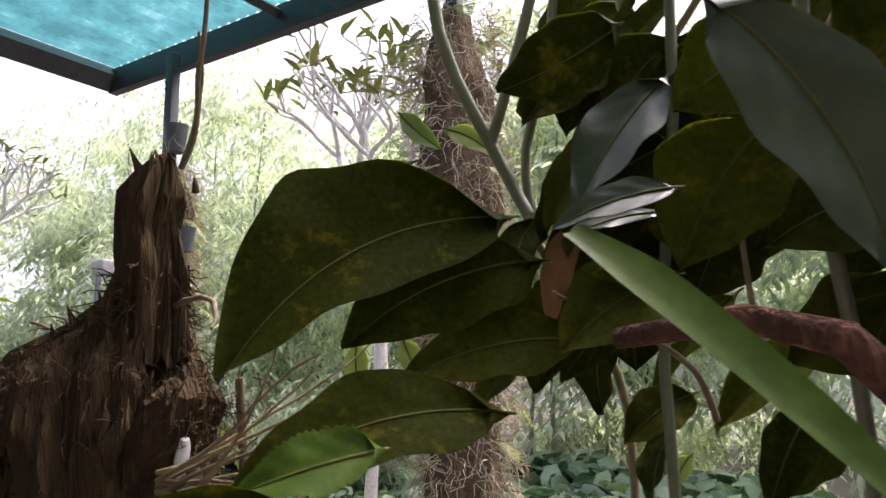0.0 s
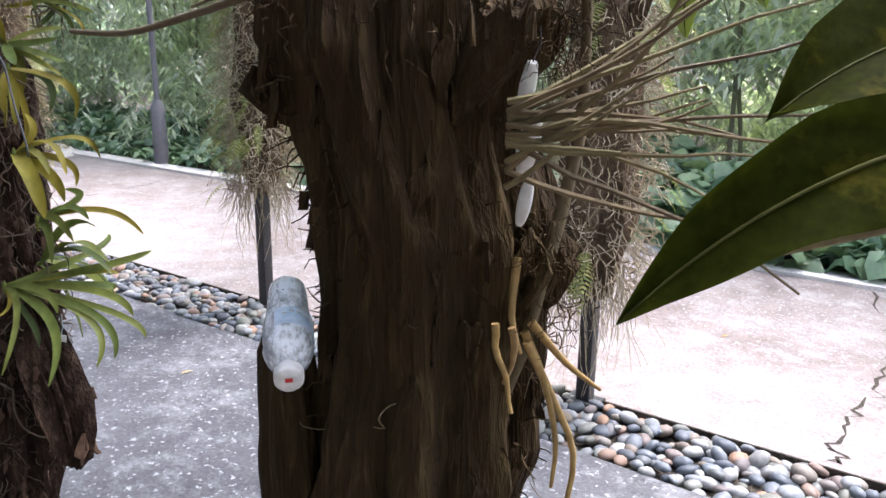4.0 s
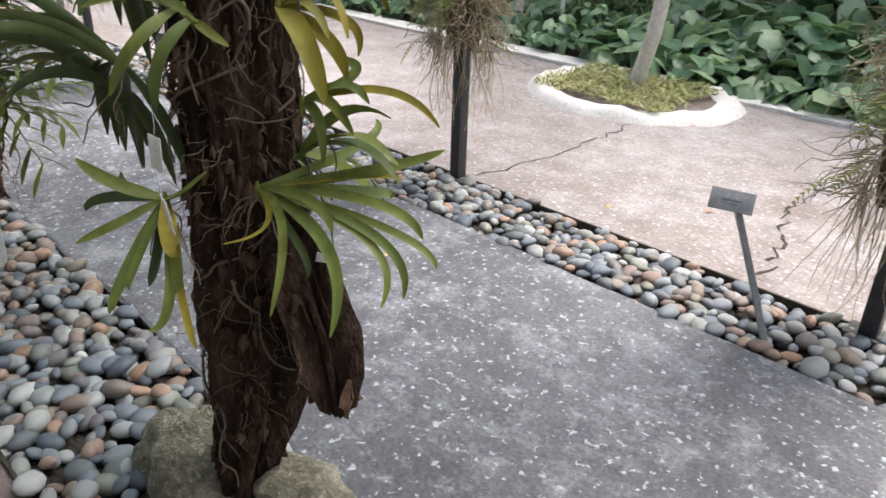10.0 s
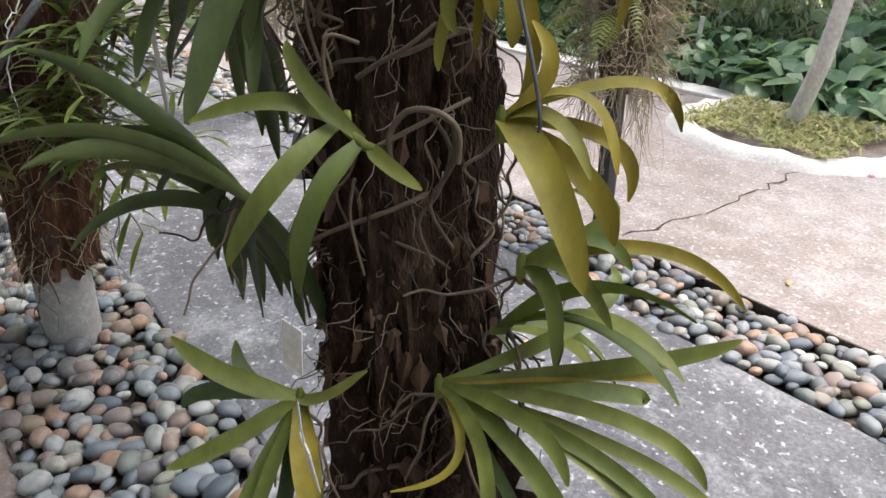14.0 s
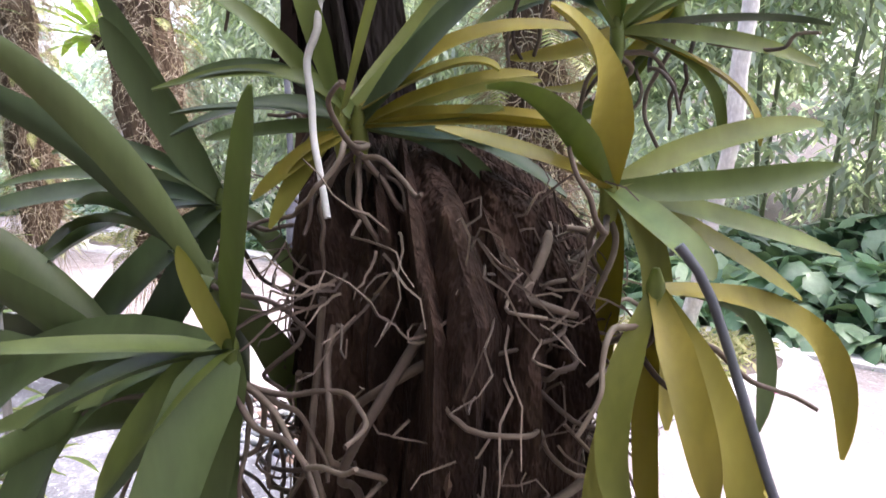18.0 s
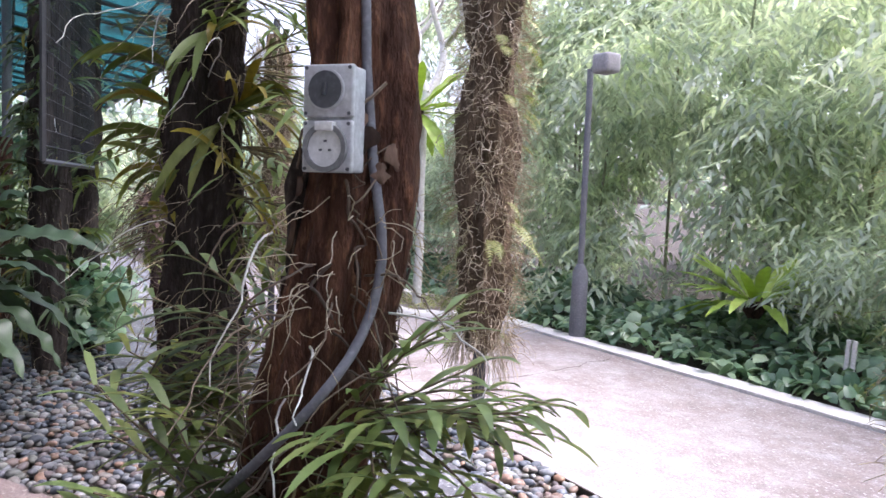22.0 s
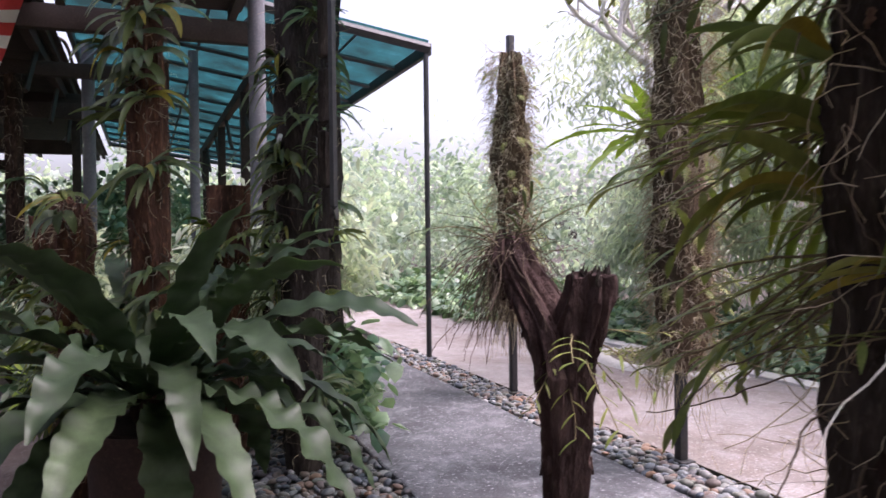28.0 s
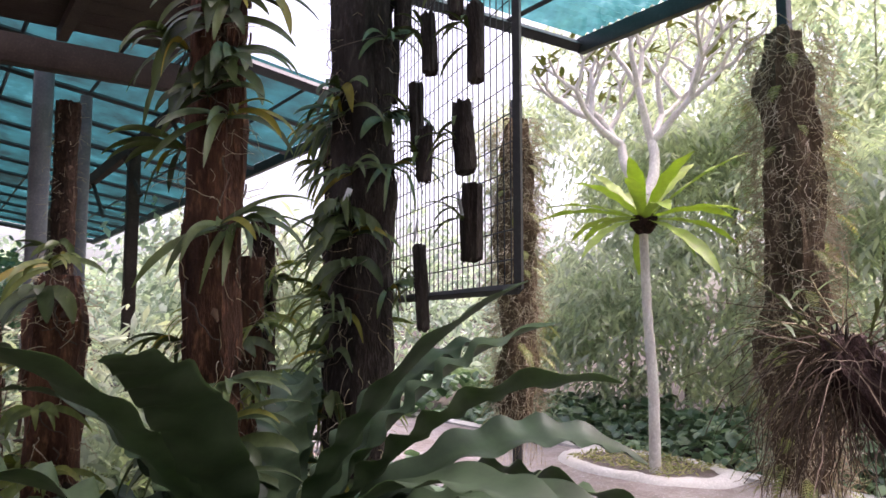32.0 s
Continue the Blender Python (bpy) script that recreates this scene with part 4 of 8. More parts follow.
for pts in (((0.185, 0.962, 1.03), (0.205, 0.99, 0.96), (0.222, 1.02, 0.88), (0.215, 1.01, 0.80), (0.185, 0.98, 0.73)), ((0.18, 0.965, 1.04), (0.20, 0.98, 0.98), (0.208, 1.0, 0.90), (0.205, 1.0, 0.84)),
            ((0.185, 0.97, 1.05), (0.215, 1.0, 1.0), (0.245, 1.03, 0.965)), ((0.165, 0.97, 1.12), (0.172, 0.95, 1.06), (0.185, 0.95, 1.02))):
    part("hanging_root", vine(pts, 0.0055, 0.0022, 7), M["ochre"], stump, "ochre hanging root")
for dx, L in ((0.0, 0.1), (0.02, 0.08)):
    part("hanging_root", tube(wander(rng, (0.17 + dx, 0.92, 1.06), (0.25, -0.05, -0.8), L, 8, 0.22, 0.2), [0.0045 - 0.0003 * k for k in range(9)], 6), M["ochre"], stump, "ochre hanging root")
for (x, z, l, wd) in ((0.176, 1.325, 0.05, 0.018), (0.181, 1.272, 0.062, 0.024), (0.178, 1.205, 0.05, 0.016)):
    tag = thing("plant_tag", (x, 0.965, z), "pale rounded plastic plant tag hanging from a twig", "tag", "plant tags", rot=(8, 10, 30))
    part("plate", tube([(0, 0.0015 * math.sin(k), -l * k / 8) for k in range(9)], [wd / 2 * math.sin(math.pi * (0.12 + 0.8 * k / 8)) ** 0.5 for k in range(9)], 10), M["white"], tag)
    part("tie", tube([(0, 0, 0), (0.004, 0, 0.02), (0, 0.003, 0.035)], 0.0007, 4), M["darkgrey"], tag)

# the water bottle
bt = thing("water_bottle", (0, 0, 0), "clear plastic water bottle with white cap lying on the stump spur", "bottle")
bm_axis = Vector((0.037, 0.812, 1.0)) - Vector((-0.09, 0.93, 1.05))
bt.matrix_world = Matrix.Translation((-0.093, 0.931, 1.045)) @ bm_axis.to_track_quat("Z", "Y").to_matrix().to_4x4()
prof = [(0.0, 0.002), (0.019, 0.0), (0.025, 0.006), (0.0265, 0.02)] + [(0.0268 + 0.0004 * k - 0.0016 * (k % 2), 0.026 + 0.007 * k) for k in range(6)] + [(0.0305, 0.070), (0.0318, 0.080), (0.0318, 0.108), (0.030, 0.118), (0.0315, 0.126), (0.027, 0.140), (0.018, 0.152), (0.0125, 0.158), (0.0125, 0.168)]
part("shell", tube([(0, 0, z) for r, z in prof], [max(r * 0.9, 0.001) for r, z in prof], 32), M["clear"], bt, "clear ribbed plastic")
part("cap", tube([(0, 0, 0.160), (0, 0, 0.161), (0, 0, 0.174), (0, 0, 0.176)], [0.0150, 0.0158, 0.0158, 0.0145], 28, lambda i, k: 1 + 0.02 * (k % 2)), M["white"], bt, "white ribbed cap")
lab = []
for i in range(15):
    a = -0.3 + 2.4 * i / 14
    lab += [(math.cos(a) * 0.0292, math.sin(a) * 0.0291, 0.081), (math.cos(a) * 0.0291, math.sin(a) * 0.0291, 0.112)]
M["blue"] = mottled("pale_blue_print", (0.35, 0.52, 0.68), (0.55, 0.68, 0.80), (0.75, 0.83, 0.90), 20, 90, 0.4, 0.05, 0.001)
part("wrapper", (lab, [(2 * i, 2 * i + 2, 2 * i + 3, 2 * i + 1) for i in range(14)]), M["blue"], bt, "pale blue printed wrapper")
for k in range(6):
    a, w = 0.2 + 0.28 * k, 0.010 if k % 2 else 0.015
    part("print_bar", tube([(math.cos(a + q * 0.09) * 0.0299, math.sin(a + q * 0.09) * 0.0299, 0.094 - w / 2 + 0.002 * (k % 3)) for q in range(3)], 0.0013, 5), M["white"], bt, "white printed bar")
part("cap_mark", box(-0.004, -0.001, 0.1765, 0.004, 0.004, 0.1772), M["red"], bt, "small red mark")


# ---- orchids ----
def fan(base, grow, side, n, length, width, mat, seed, droop=0.8, roots=3, stem=0.045, label="", group="orchids on the trunks", root_len=0.13, open_angle=1.05, steps=11):
    """A two-ranked strap-leaved orchid with aerial roots."""
    r = random.Random(seed)
    th = thing("orchid", base, label or "strap-leaved green orchid rooted on a trunk", "orchid", group)
    gdir, sdir = Vector(grow).normalized(), Vector(side).normalized()
    part("stem", tube([(0, 0, 0)] + [tuple(gdir * stem * k / 4 + Vector((r.gauss(0, 0.004), r.gauss(0, 0.004), 0))) for k in range(1, 5)], [0.0045, 0.005, 0.005, 0.004, 0.002], 8), M[mat], th, "leaf-sheathed stem")
    for i in range(n):
        s = i / max(1, n - 1)
        sg = 1 if i % 2 else -1
        spread = open_angle * (1.25 - 0.95 * s) + r.gauss(0, 0.1)
        d = gdir * math.cos(spread) + sdir * sg * math.sin(spread) + Vector((r.gauss(0, 0.14), r.gauss(0, 0.14), r.gauss(0, 0.08)))
        L = length * (1 - 0.45 * max(0, s - 0.5) * 2) * r.uniform(0.78, 1.12)
        mt = mat if r.random() > 0.07 else "strapyellow"
        lift = gdir * 1.0 + Vector((0, 0, 0.35))
        part("leaf", strap(gdir * stem * s, d, L, width * r.uniform(0.85, 1.15), droop * r.uniform(0.5, 1.5), 0.38, 0.0012, steps, 0.5, 0.0, lift, 0.35, r.gauss(0, 0.5)), M[mt], th)
    for _ in range(roots):
        st = gdir * stem * r.random() * 0.5
        d = Vector((r.gauss(0, 1), r.gauss(0, 1), -0.6))
        part("root", vine(wander(r, st, d, root_len * r.uniform(0.5, 1.4), 8, 0.35, 0.18), 0.0021, 0.0012), M["root"], th)
    return th


def canes(base, count, length, seed, mat="strap", leaf=0.09, lw=0.02, out=(0, 0, 1), spread=0.7, label="", droop=0.25, curl=0.08):
    """A clump of slender canes with lance-shaped leaves."""
    r = random.Random(seed)
    th = thing("cane_orchid", base, label or "clump of slender orchid canes with narrow pale green leaves", "orchid", "orchids on the trunks")
    o = Vector(out).normalized()
    for _ in range(count):
        d = (o + Vector((r.gauss(0, spread), r.gauss(0, spread), r.gauss(0, spread * 0.6)))).normalized()
        pts = wander(r, (r.gauss(0, 0.015), r.gauss(0, 0.015), 0), d, length * r.uniform(0.6, 1.2), 9, curl, droop / 9)
        cane = part("cane", tube(pts, [0.0036 - 0.0002 * k for k in range(10)], 5), M["twig"], th)
        for k in range(3, 10):
            p = pts[k]
            t = (pts[k] - pts[k - 1]).normalized()
            sd = t.cross(Vector((0, 0, 1)))
            sd = sd.normalized() if sd.length > 0.05 else Vector((1, 0, 0))
            way = t * 0.7 + sd * (1 if k % 2 else -1) * 0.8 + Vector((0, 0, 0.15))
            part("leaf", strap(p, way, leaf * r.uniform(0.7, 1.25), lw * r.uniform(0.8, 1.2), 0.7, 0.2, 0.0009, 5, 0.55, 0, (0, 0, 1), 0.5), M[mat], cane)
    return th


# second trunk, with many orchids
stand(0.015, 0.04, 0.015)
tk2 = thing("orchid_tree", (0, 0, 0), "leaning trunk with peeling brown bark standing on a rock", "trunk", "trunks of the near bed")
S2 = [(-1.32, 1.01, -0.05, 0.062), (-1.29, 1.01, 0.12, 0.066), (-1.24, 1.02, 0.3, 0.085), (-1.215, 1.03, 0.5, 0.10), (-1.23, 1.04, 0.68, 0.102), (-1.255, 1.05, 0.85, 0.10), (-1.275, 1.06, 1.1, 0.098), (-1.27, 1.06, 1.25, 0.094), (-1.285, 1.06, 1.31, 0.075), (-1.30, 1.06, 1.345, 0.035)]
S2b = [(-1.35, 1.09, 1.15, 0.03), (-1.365, 1.09, 1.3, 0.040), (-1.385, 1.08, 1.45, 0.033), (-1.39, 1.08, 1.7, 0.032), (-1.41, 1.08, 2.1, 0.032), (-1.42, 1.08, 2.6, 0.028)]
part("trunk", trunk_geo(S2, 13, 96, 240, 0.28, 0.14, 3.0), M["bark"], tk2)
part("upper_trunk", trunk_geo(S2b, 15, 48, 160, 0.4, 0.3, 3.2), M["greybark"], tk2, "dark slender upper trunk")
part("bark_lobe", trunk_geo([(-1.12, 1.04, 0.76, 0.02), (-1.07, 1.035, 0.68, 0.045), (-1.01, 1.03, 0.58, 0.052), (-0.985, 1.03, 0.49, 0.042), (-0.98, 1.03, 0.42, 0.03), (-0.98, 1.03, 0.40, 0.01)], 14, 36, 60, 0.35, 0.25, 2.5), M["bark"], tk2, "hanging lobe of bark")
flakes(random.Random(60), tk2, [(-1.07, 1.035, 0.70, 0.04), (-1.01, 1.03, 0.60, 0.055), (-0.985, 1.03, 0.52, 0.045), (-0.98, 1.03, 0.46, 0.03)], 9, 0.05)
rng = random.Random(61)
flakes(rng, tk2, S2[1:8], 210, 0.038)
flakes(rng, tk2, S2b[1:5], 40, 0.04)
clinging_roots(rng, tk2, S2b[1:5], 24, 0.22, "root", 0.0022, 1.2, 2.0, 1.2)
clinging_roots(rng, tk2, S2[3:9], 44, 0.30, "root", 0.0026)
clinging_roots(rng, tk2, S2[6:9], 20, 0.16, "root", 0.0018, 1.15, 1.5, 1.12)


def rock(name, loc, size, seed, label):
    V, F = [], []
    bm = bmesh.new()
    bmesh.ops.create_icosphere(bm, subdivisions=4, radius=1)
    for v in bm.verts:
        n = noise.noise(v.co * 1.4 + Vector((seed, 0, 0))) * 0.35 + noise.noise(v.co * 4 + Vector((seed, 0, 0))) * 0.12
        v.co = Vector((v.co.x * size[0], v.co.y * size[1], v.co.z * size[2])) * (1 + n)
    me = bpy.data.meshes.new(name)
    bm.to_mesh(me)
    bm.free()
    me.materials.append(M["rock"])
    me.shade_smooth()
    ob = new(name, me)
    ob.location = Vector(loc) + Vector(AT)
    return tagged(ob, label, "rock")


rock("rock", (-1.46, 0.95, 0.02), (0.17, 0.12, 0.11), 2, "rounded grey rock spotted with pale lichen")
rock("rock", (-1.16, 1.06, 0.02), (0.14, 0.10, 0.09), 5, "weathered buff rock at the foot of a trunk")

stand(0, 0, 0)
fan((-1.33, 0.975, 1.28), (-0.75, 0.1, 0.3), (0.2, -0.5, 0.5), 8, 0.19, 0.021, "strapdark", 106, 1.5, 4)
fan((-1.235, 0.905, 1.01), (-0.7, -0.15, 0.15), (0.25, -0.4, 0.6), 13, 0.25, 0.022, "strapdark", 108, 1.5, 4)


def blade(a, m, b, w, n=14, face=(0.55, -0.6, 0.55)):
    """A keeled, thick leaf arched from a over m to its tip at b."""
    a, m, b = Vector(a), Vector(m), Vector(b)
    c = m * 2 - (a + b) / 2
    V, F = [], []
    for i in range(n + 1):
        s = i / n
        p = a * (1 - s) ** 2 + c * (2 * s * (1 - s)) + b * s * s
        d = (c - a) * (1 - s) + (b - c) * s
        side = d.cross(Vector(face)).normalized()
        nrm = side.cross(d).normalized()
        h = w / 2 * min(1, 0.45 + s * 2.2) * max(0.04, 1 - s ** 5) ** 0.6
        V += [p - side * h + nrm * h * 0.35, p, p + side * h + nrm * h * 0.35, p - nrm * 0.0016]
        if i:
            o = 4 * i
            for q in range(4):
                F.append((o - 4 + q, o - 4 + (q + 1) % 4, o + (q + 1) % 4, o + q))
    return V, F


hero = thing("orchid", (-1.10, 0.945, 1.10), "orchid with broad pale green leaves and thick pale roots", "orchid", "orchids on the trunks")
hero_in = hero.matrix_world.inverted()


def local(*pts):
    return [hero_in @ Vector(p) for p in pts]


for a, m, b, w in (((-1.13, 0.945, 1.11), (-1.115, 0.87, 1.07), (-1.14, 0.834, 1.000), 0.022), ((-1.13, 0.945, 1.11), (-1.160, 0.90, 1.130), (-1.204, 0.839, 1.112), 0.017),
                   ((-1.105, 0.955, 1.10), (-1.14, 0.925, 1.142), (-1.170, 0.921, 1.178), 0.016), ((-1.105, 0.955, 1.10), (-1.092, 0.895, 1.055), (-1.092, 0.876, 0.980), 0.021),
                   ((-1.105, 0.955, 1.10), (-1.098, 0.905, 1.062), (-1.113, 0.878, 1.005), 0.018), ((-1.10, 0.958, 1.095), (-1.07, 0.955, 1.088), (-1.047, 0.975, 1.067), 0.014)):
    part("leaf", blade(*local(a, m, b), w), M["strap"], hero)
part("stem", tube(local((-1.14, 0.96, 1.115), (-1.12, 0.948, 1.107), (-1.10, 0.953, 1.096), (-1.085, 0.965, 1.092)), [0.004, 0.005, 0.005, 0.003], 8), M["strap"], hero, "leaf-sheathed stem")
for pts, r0 in ((((-1.10, 0.955, 1.097), (-1.115, 0.93, 1.088), (-1.125, 0.925, 1.075)), 0.0022), (((-1.09, 0.96, 1.097), (-1.07, 0.975, 1.112), (-1.05, 0.995, 1.128), (-1.04, 1.02, 1.14)), 0.0026),
                (((-1.078, 0.968, 1.07), (-1.082, 0.966, 1.105), (-1.068, 0.975, 1.130), (-1.045, 0.99, 1.132), (-1.03, 1.0, 1.118), (-1.03, 1.0, 1.09)), 0.0032),
                (((-1.136, 0.945, 1.122), (-1.140, 0.94, 1.155), (-1.138, 0.94, 1.178), (-1.132, 0.945, 1.186), (-1.115, 0.96, 1.18)), 0.0024),
                (((-1.098, 0.94, 1.07), (-1.10, 0.935, 1.04), (-1.092, 0.935, 1.01), (-1.088, 0.94, 0.98)), 0.0018), (((-1.06, 0.99, 1.13), (-1.04, 1.0, 1.10), (-1.045, 0.99, 1.06), (-1.06, 0.98, 1.03), (-1.05, 0.99, 0.99)), 0.0022),
                (((-1.04, 1.0, 1.13), (-1.035, 1.0, 1.09), (-1.05, 0.985, 1.05), (-1.035, 1.0, 1.01)), 0.0024), (((-1.12, 0.96, 1.15), (-1.10, 0.97, 1.165), (-1.075, 0.98, 1.18), (-1.06, 1.0, 1.20)), 0.0026)):
    part("root", vine(local(*pts), r0, r0 * 0.7), M["root"], hero, "thick pale aerial root")
fan((-1.09, 1.10, 0.86), (0.65, 0.35, 0.5), (0.5, -0.4, 0.5), 7, 0.27, 0.021, "strap", 113, 1.3, 5)
fan((-1.40, 1.07, 1.80), (0.35, 0.1, 0.75), (0.7, -0.3, 0.2), 11, 0.20, 0.018, "strap", 117, 1.1, 3)


def crown_orchid(at, leaves, label):
    """An orchid whose leaves leave one crown: for each the middle and the tip, off the crown, its width and its material."""
    r = random.Random(label)
    th = thing("orchid", at, label, "orchid", "orchids on the trunks")
    part("stem", tube([(0, 0, -0.022), (0.001, 0, -0.01), (0, 0, 0.004), (0, 0, 0.012)], [0.004, 0.0055, 0.005, 0.002], 8), M["strap"], th, "leaf-sheathed stem")
    for mx, my, mz, tx, ty, tz, w, mt in leaves:
        face = Vector((0.3 + r.gauss(0, 0.25), -0.55 + r.gauss(0, 0.25), 0.7))
        part("leaf", blade((0, 0, 0), (mx, my, mz), (tx, ty, tz), w, 16, face), M[mt], th)
    for _ in range(5):
        part("root", vine(wander(r, (0, 0, -0.015), (r.gauss(0, 1), r.gauss(-0.2, 0.8), -0.7), r.uniform(0.06, 0.15), 8, 0.35, 0.15), 0.0021, 0.0012), M["root"], th)
    return th


crown_orchid((-1.11, 1.1, 1.285), (
    (0.003, -0.047, -0.061, 0.018, -0.055, -0.102, 0.017, 'strapyellow'),
    (-0.007, -0.042, -0.083, 0.001, -0.061, -0.137, 0.013, 'strapyellow'),
    (0.035, -0.032, -0.047, 0.05, -0.04, -0.089, 0.018, 'strapyellow'),
    (0.047, -0.016, -0.063, 0.061, -0.028, -0.111, 0.02, 'strapyellow'),
    (0.005, -0.014, -0.072, 0.016, -0.028, -0.119, 0.017, 'strapyellow'),
    (0.058, -0.001, -0.095, 0.067, -0.022, -0.158, 0.015, 'strapyellow'),
    (-0.006, 0.019, -0.029, 0.006, 0.006, -0.078, 0.019, 'strapyellow'),
    (0.054, 0.095, -0.036, 0.074, 0.092, -0.106, 0.018, 'strapyellow'),
    (0.028, 0.065, -0.028, 0.037, 0.059, -0.088, 0.016, 'strapdark'),
), 'strap-leaved orchid with yellowing hanging leaves')
crown_orchid((-1.289, 0.958, 1.252), (
    (0.006, -0.041, -0.052, 0.016, -0.098, -0.162, 0.034, 'strapdark'),
    (-0.003, -0.008, -0.061, 0.021, -0.03, -0.149, 0.02, 'strapdark'),
    (-0.062, -0.06, -0.034, -0.059, -0.116, -0.129, 0.029, 'strapdark'),
    (-0.099, -0.055, -0.009, -0.133, -0.105, -0.067, 0.03, 'strapdark'),
    (-0.015, -0.049, -0.003, -0.042, -0.093, -0.026, 0.024, 'strapdark'),
), 'orchid with long dusty hanging leaves')
crown_orchid((-1.275, 1.045, 1.372), (
    (0.043, 0.041, 0.048, 0.101, 0.094, 0.053, 0.015, 'strapyellow'),
    (0.051, 0.029, 0.022, 0.091, 0.054, 0.027, 0.012, 'strapyellow'),
    (0.06, 0.037, 0.004, 0.116, 0.082, -0.005, 0.015, 'strapyellow'),
    (0.048, 0.043, -0.009, 0.093, 0.083, -0.044, 0.015, 'strapdark'),
    (0.048, 0.028, 0.058, 0.088, 0.053, 0.09, 0.019, 'strapdark'),
    (0.056, 0.072, 0.102, 0.095, 0.114, 0.097, 0.014, 'strapdark'),
    (-0.023, -0.022, -0.017, -0.047, -0.045, -0.043, 0.015, 'strapyellow'),
), 'orchid with olive leaves spread to one side')
crown_orchid((-1.235, 1.19, 1.5), (
    (0.028, 0.007, 0.075, 0.069, 0.03, 0.068, 0.017, 'strapyellow'),
    (0.025, 0.003, 0.041, 0.064, 0.023, 0.001, 0.015, 'strapdark'),
    (-0.023, -0.018, 0.089, -0.051, -0.044, 0.105, 0.016, 'strapdark'),
    (-0.008, -0.028, 0.042, -0.016, -0.049, 0.014, 0.014, 'strapdark'),
    (0.014, -0.021, 0.025, 0.028, -0.024, -0.007, 0.014, 'strapdark'),
    (-0.031, -0.027, 0.066, -0.069, -0.061, 0.055, 0.015, 'strapdark'),
    (0.013, 0.035, 0.068, 0.053, 0.085, 0.045, 0.014, 'strapdark'),
    (0.029, 0.03, 0.095, 0.052, 0.052, 0.134, 0.016, 'strapdark'),
), 'dark-leaved orchid beside the upper trunk')
crown_orchid((-1.285, 1.04, 1.375), (
    (0.04, 0.002, 0.087, 0.075, -0.005, 0.136, 0.02, 'strap'),
    (-0.005, -0.024, 0.074, -0.013, -0.054, 0.099, 0.014, 'strap'),
    (-0.044, -0.037, 0.064, -0.091, -0.093, 0.082, 0.012, 'strap'),
    (-0.031, -0.027, 0.031, -0.072, -0.068, 0.022, 0.012, 'strapdark'),
    (-0.011, -0.012, -0.019, -0.022, -0.039, -0.062, 0.017, 'strapyellow'),
    (0.055, 0.03, 0.029, 0.087, 0.042, 0.027, 0.012, 'strapyellow'),
    (0.048, 0.028, 0.001, 0.084, 0.05, 0.006, 0.013, 'strap'),
    (0.043, 0.04, -0.016, 0.072, 0.065, -0.047, 0.014, 'strapdark'),
    (0.041, 0.078, 0.074, 0.076, 0.113, 0.091, 0.015, 'strap'),
    (-0.046, -0.018, 0.011, -0.089, -0.061, -0.007, 0.014, 'strapdark'),
    (0.002, 0.058, 0.054, 0.029, 0.102, 0.119, 0.013, 'strap'),
), 'orchid with broad upright green leaves on the broken trunk top')
crown_orchid((-1.15, 1.12, 1.335), (
    (0.01, -0.026, 0.06, 0.006, -0.068, 0.093, 0.024, 'strapyellow'),
    (-0.008, -0.047, 0.017, -0.044, -0.097, 0.036, 0.016, 'strapyellow'),
    (0.0, -0.055, 0.041, -0.01, -0.099, 0.055, 0.018, 'strap'),
    (0.046, -0.016, -0.022, 0.07, -0.018, -0.041, 0.022, 'strap'),
    (0.046, 0.047, 0.026, 0.091, 0.079, 0.034, 0.018, 'strap'),
    (0.058, 0.027, 0.002, 0.106, 0.057, 0.013, 0.018, 'strap'),
    (0.056, 0.035, -0.018, 0.106, 0.069, -0.037, 0.016, 'strap'),
    (0.049, 0.033, -0.031, 0.088, 0.068, -0.065, 0.016, 'strapyellow'),
    (0.021, 0.017, -0.046, 0.019, 0.009, -0.109, 0.019, 'strapyellow'),
    (-0.007, 0.019, -0.048, -0.008, 0.011, -0.122, 0.017, 'strapyellow'),
), 'orchid with broad pale and yellowing leaves')
crown_orchid((-1.199, 1.216, 1.433), (
    (-0.006, -0.022, 0.065, -0.021, -0.047, 0.111, 0.014, 'strap'),
    (0.02, -0.012, 0.063, 0.027, -0.022, 0.11, 0.012, 'strap'),
    (0.058, 0.024, 0.055, 0.111, 0.042, 0.09, 0.016, 'strap'),
    (0.057, 0.037, 0.046, 0.109, 0.068, 0.073, 0.015, 'strap'),
    (0.053, 0.053, 0.03, 0.103, 0.102, 0.04, 0.014, 'strap'),
    (0.053, 0.066, 0.009, 0.105, 0.115, 0.005, 0.014, 'strapdark'),
    (0.062, 0.037, -0.008, 0.111, 0.075, -0.027, 0.014, 'strap'),
    (-0.024, -0.019, 0.052, -0.055, -0.047, 0.075, 0.014, 'strap'),
    (0.045, 0.04, -0.03, 0.053, 0.057, -0.082, 0.01, 'strap'),
    (0.058, 0.053, -0.034, 0.077, 0.067, -0.079, 0.01, 'strapyellow'),
    (-0.039, 0.001, 0.027, -0.08, -0.018, 0.016, 0.014, 'strapdark'),
    (-0.001, -0.048, 0.036, 0.009, -0.06, 0.051, 0.011, 'strap'),
), 'orchid with a star of narrow bright green leaves')
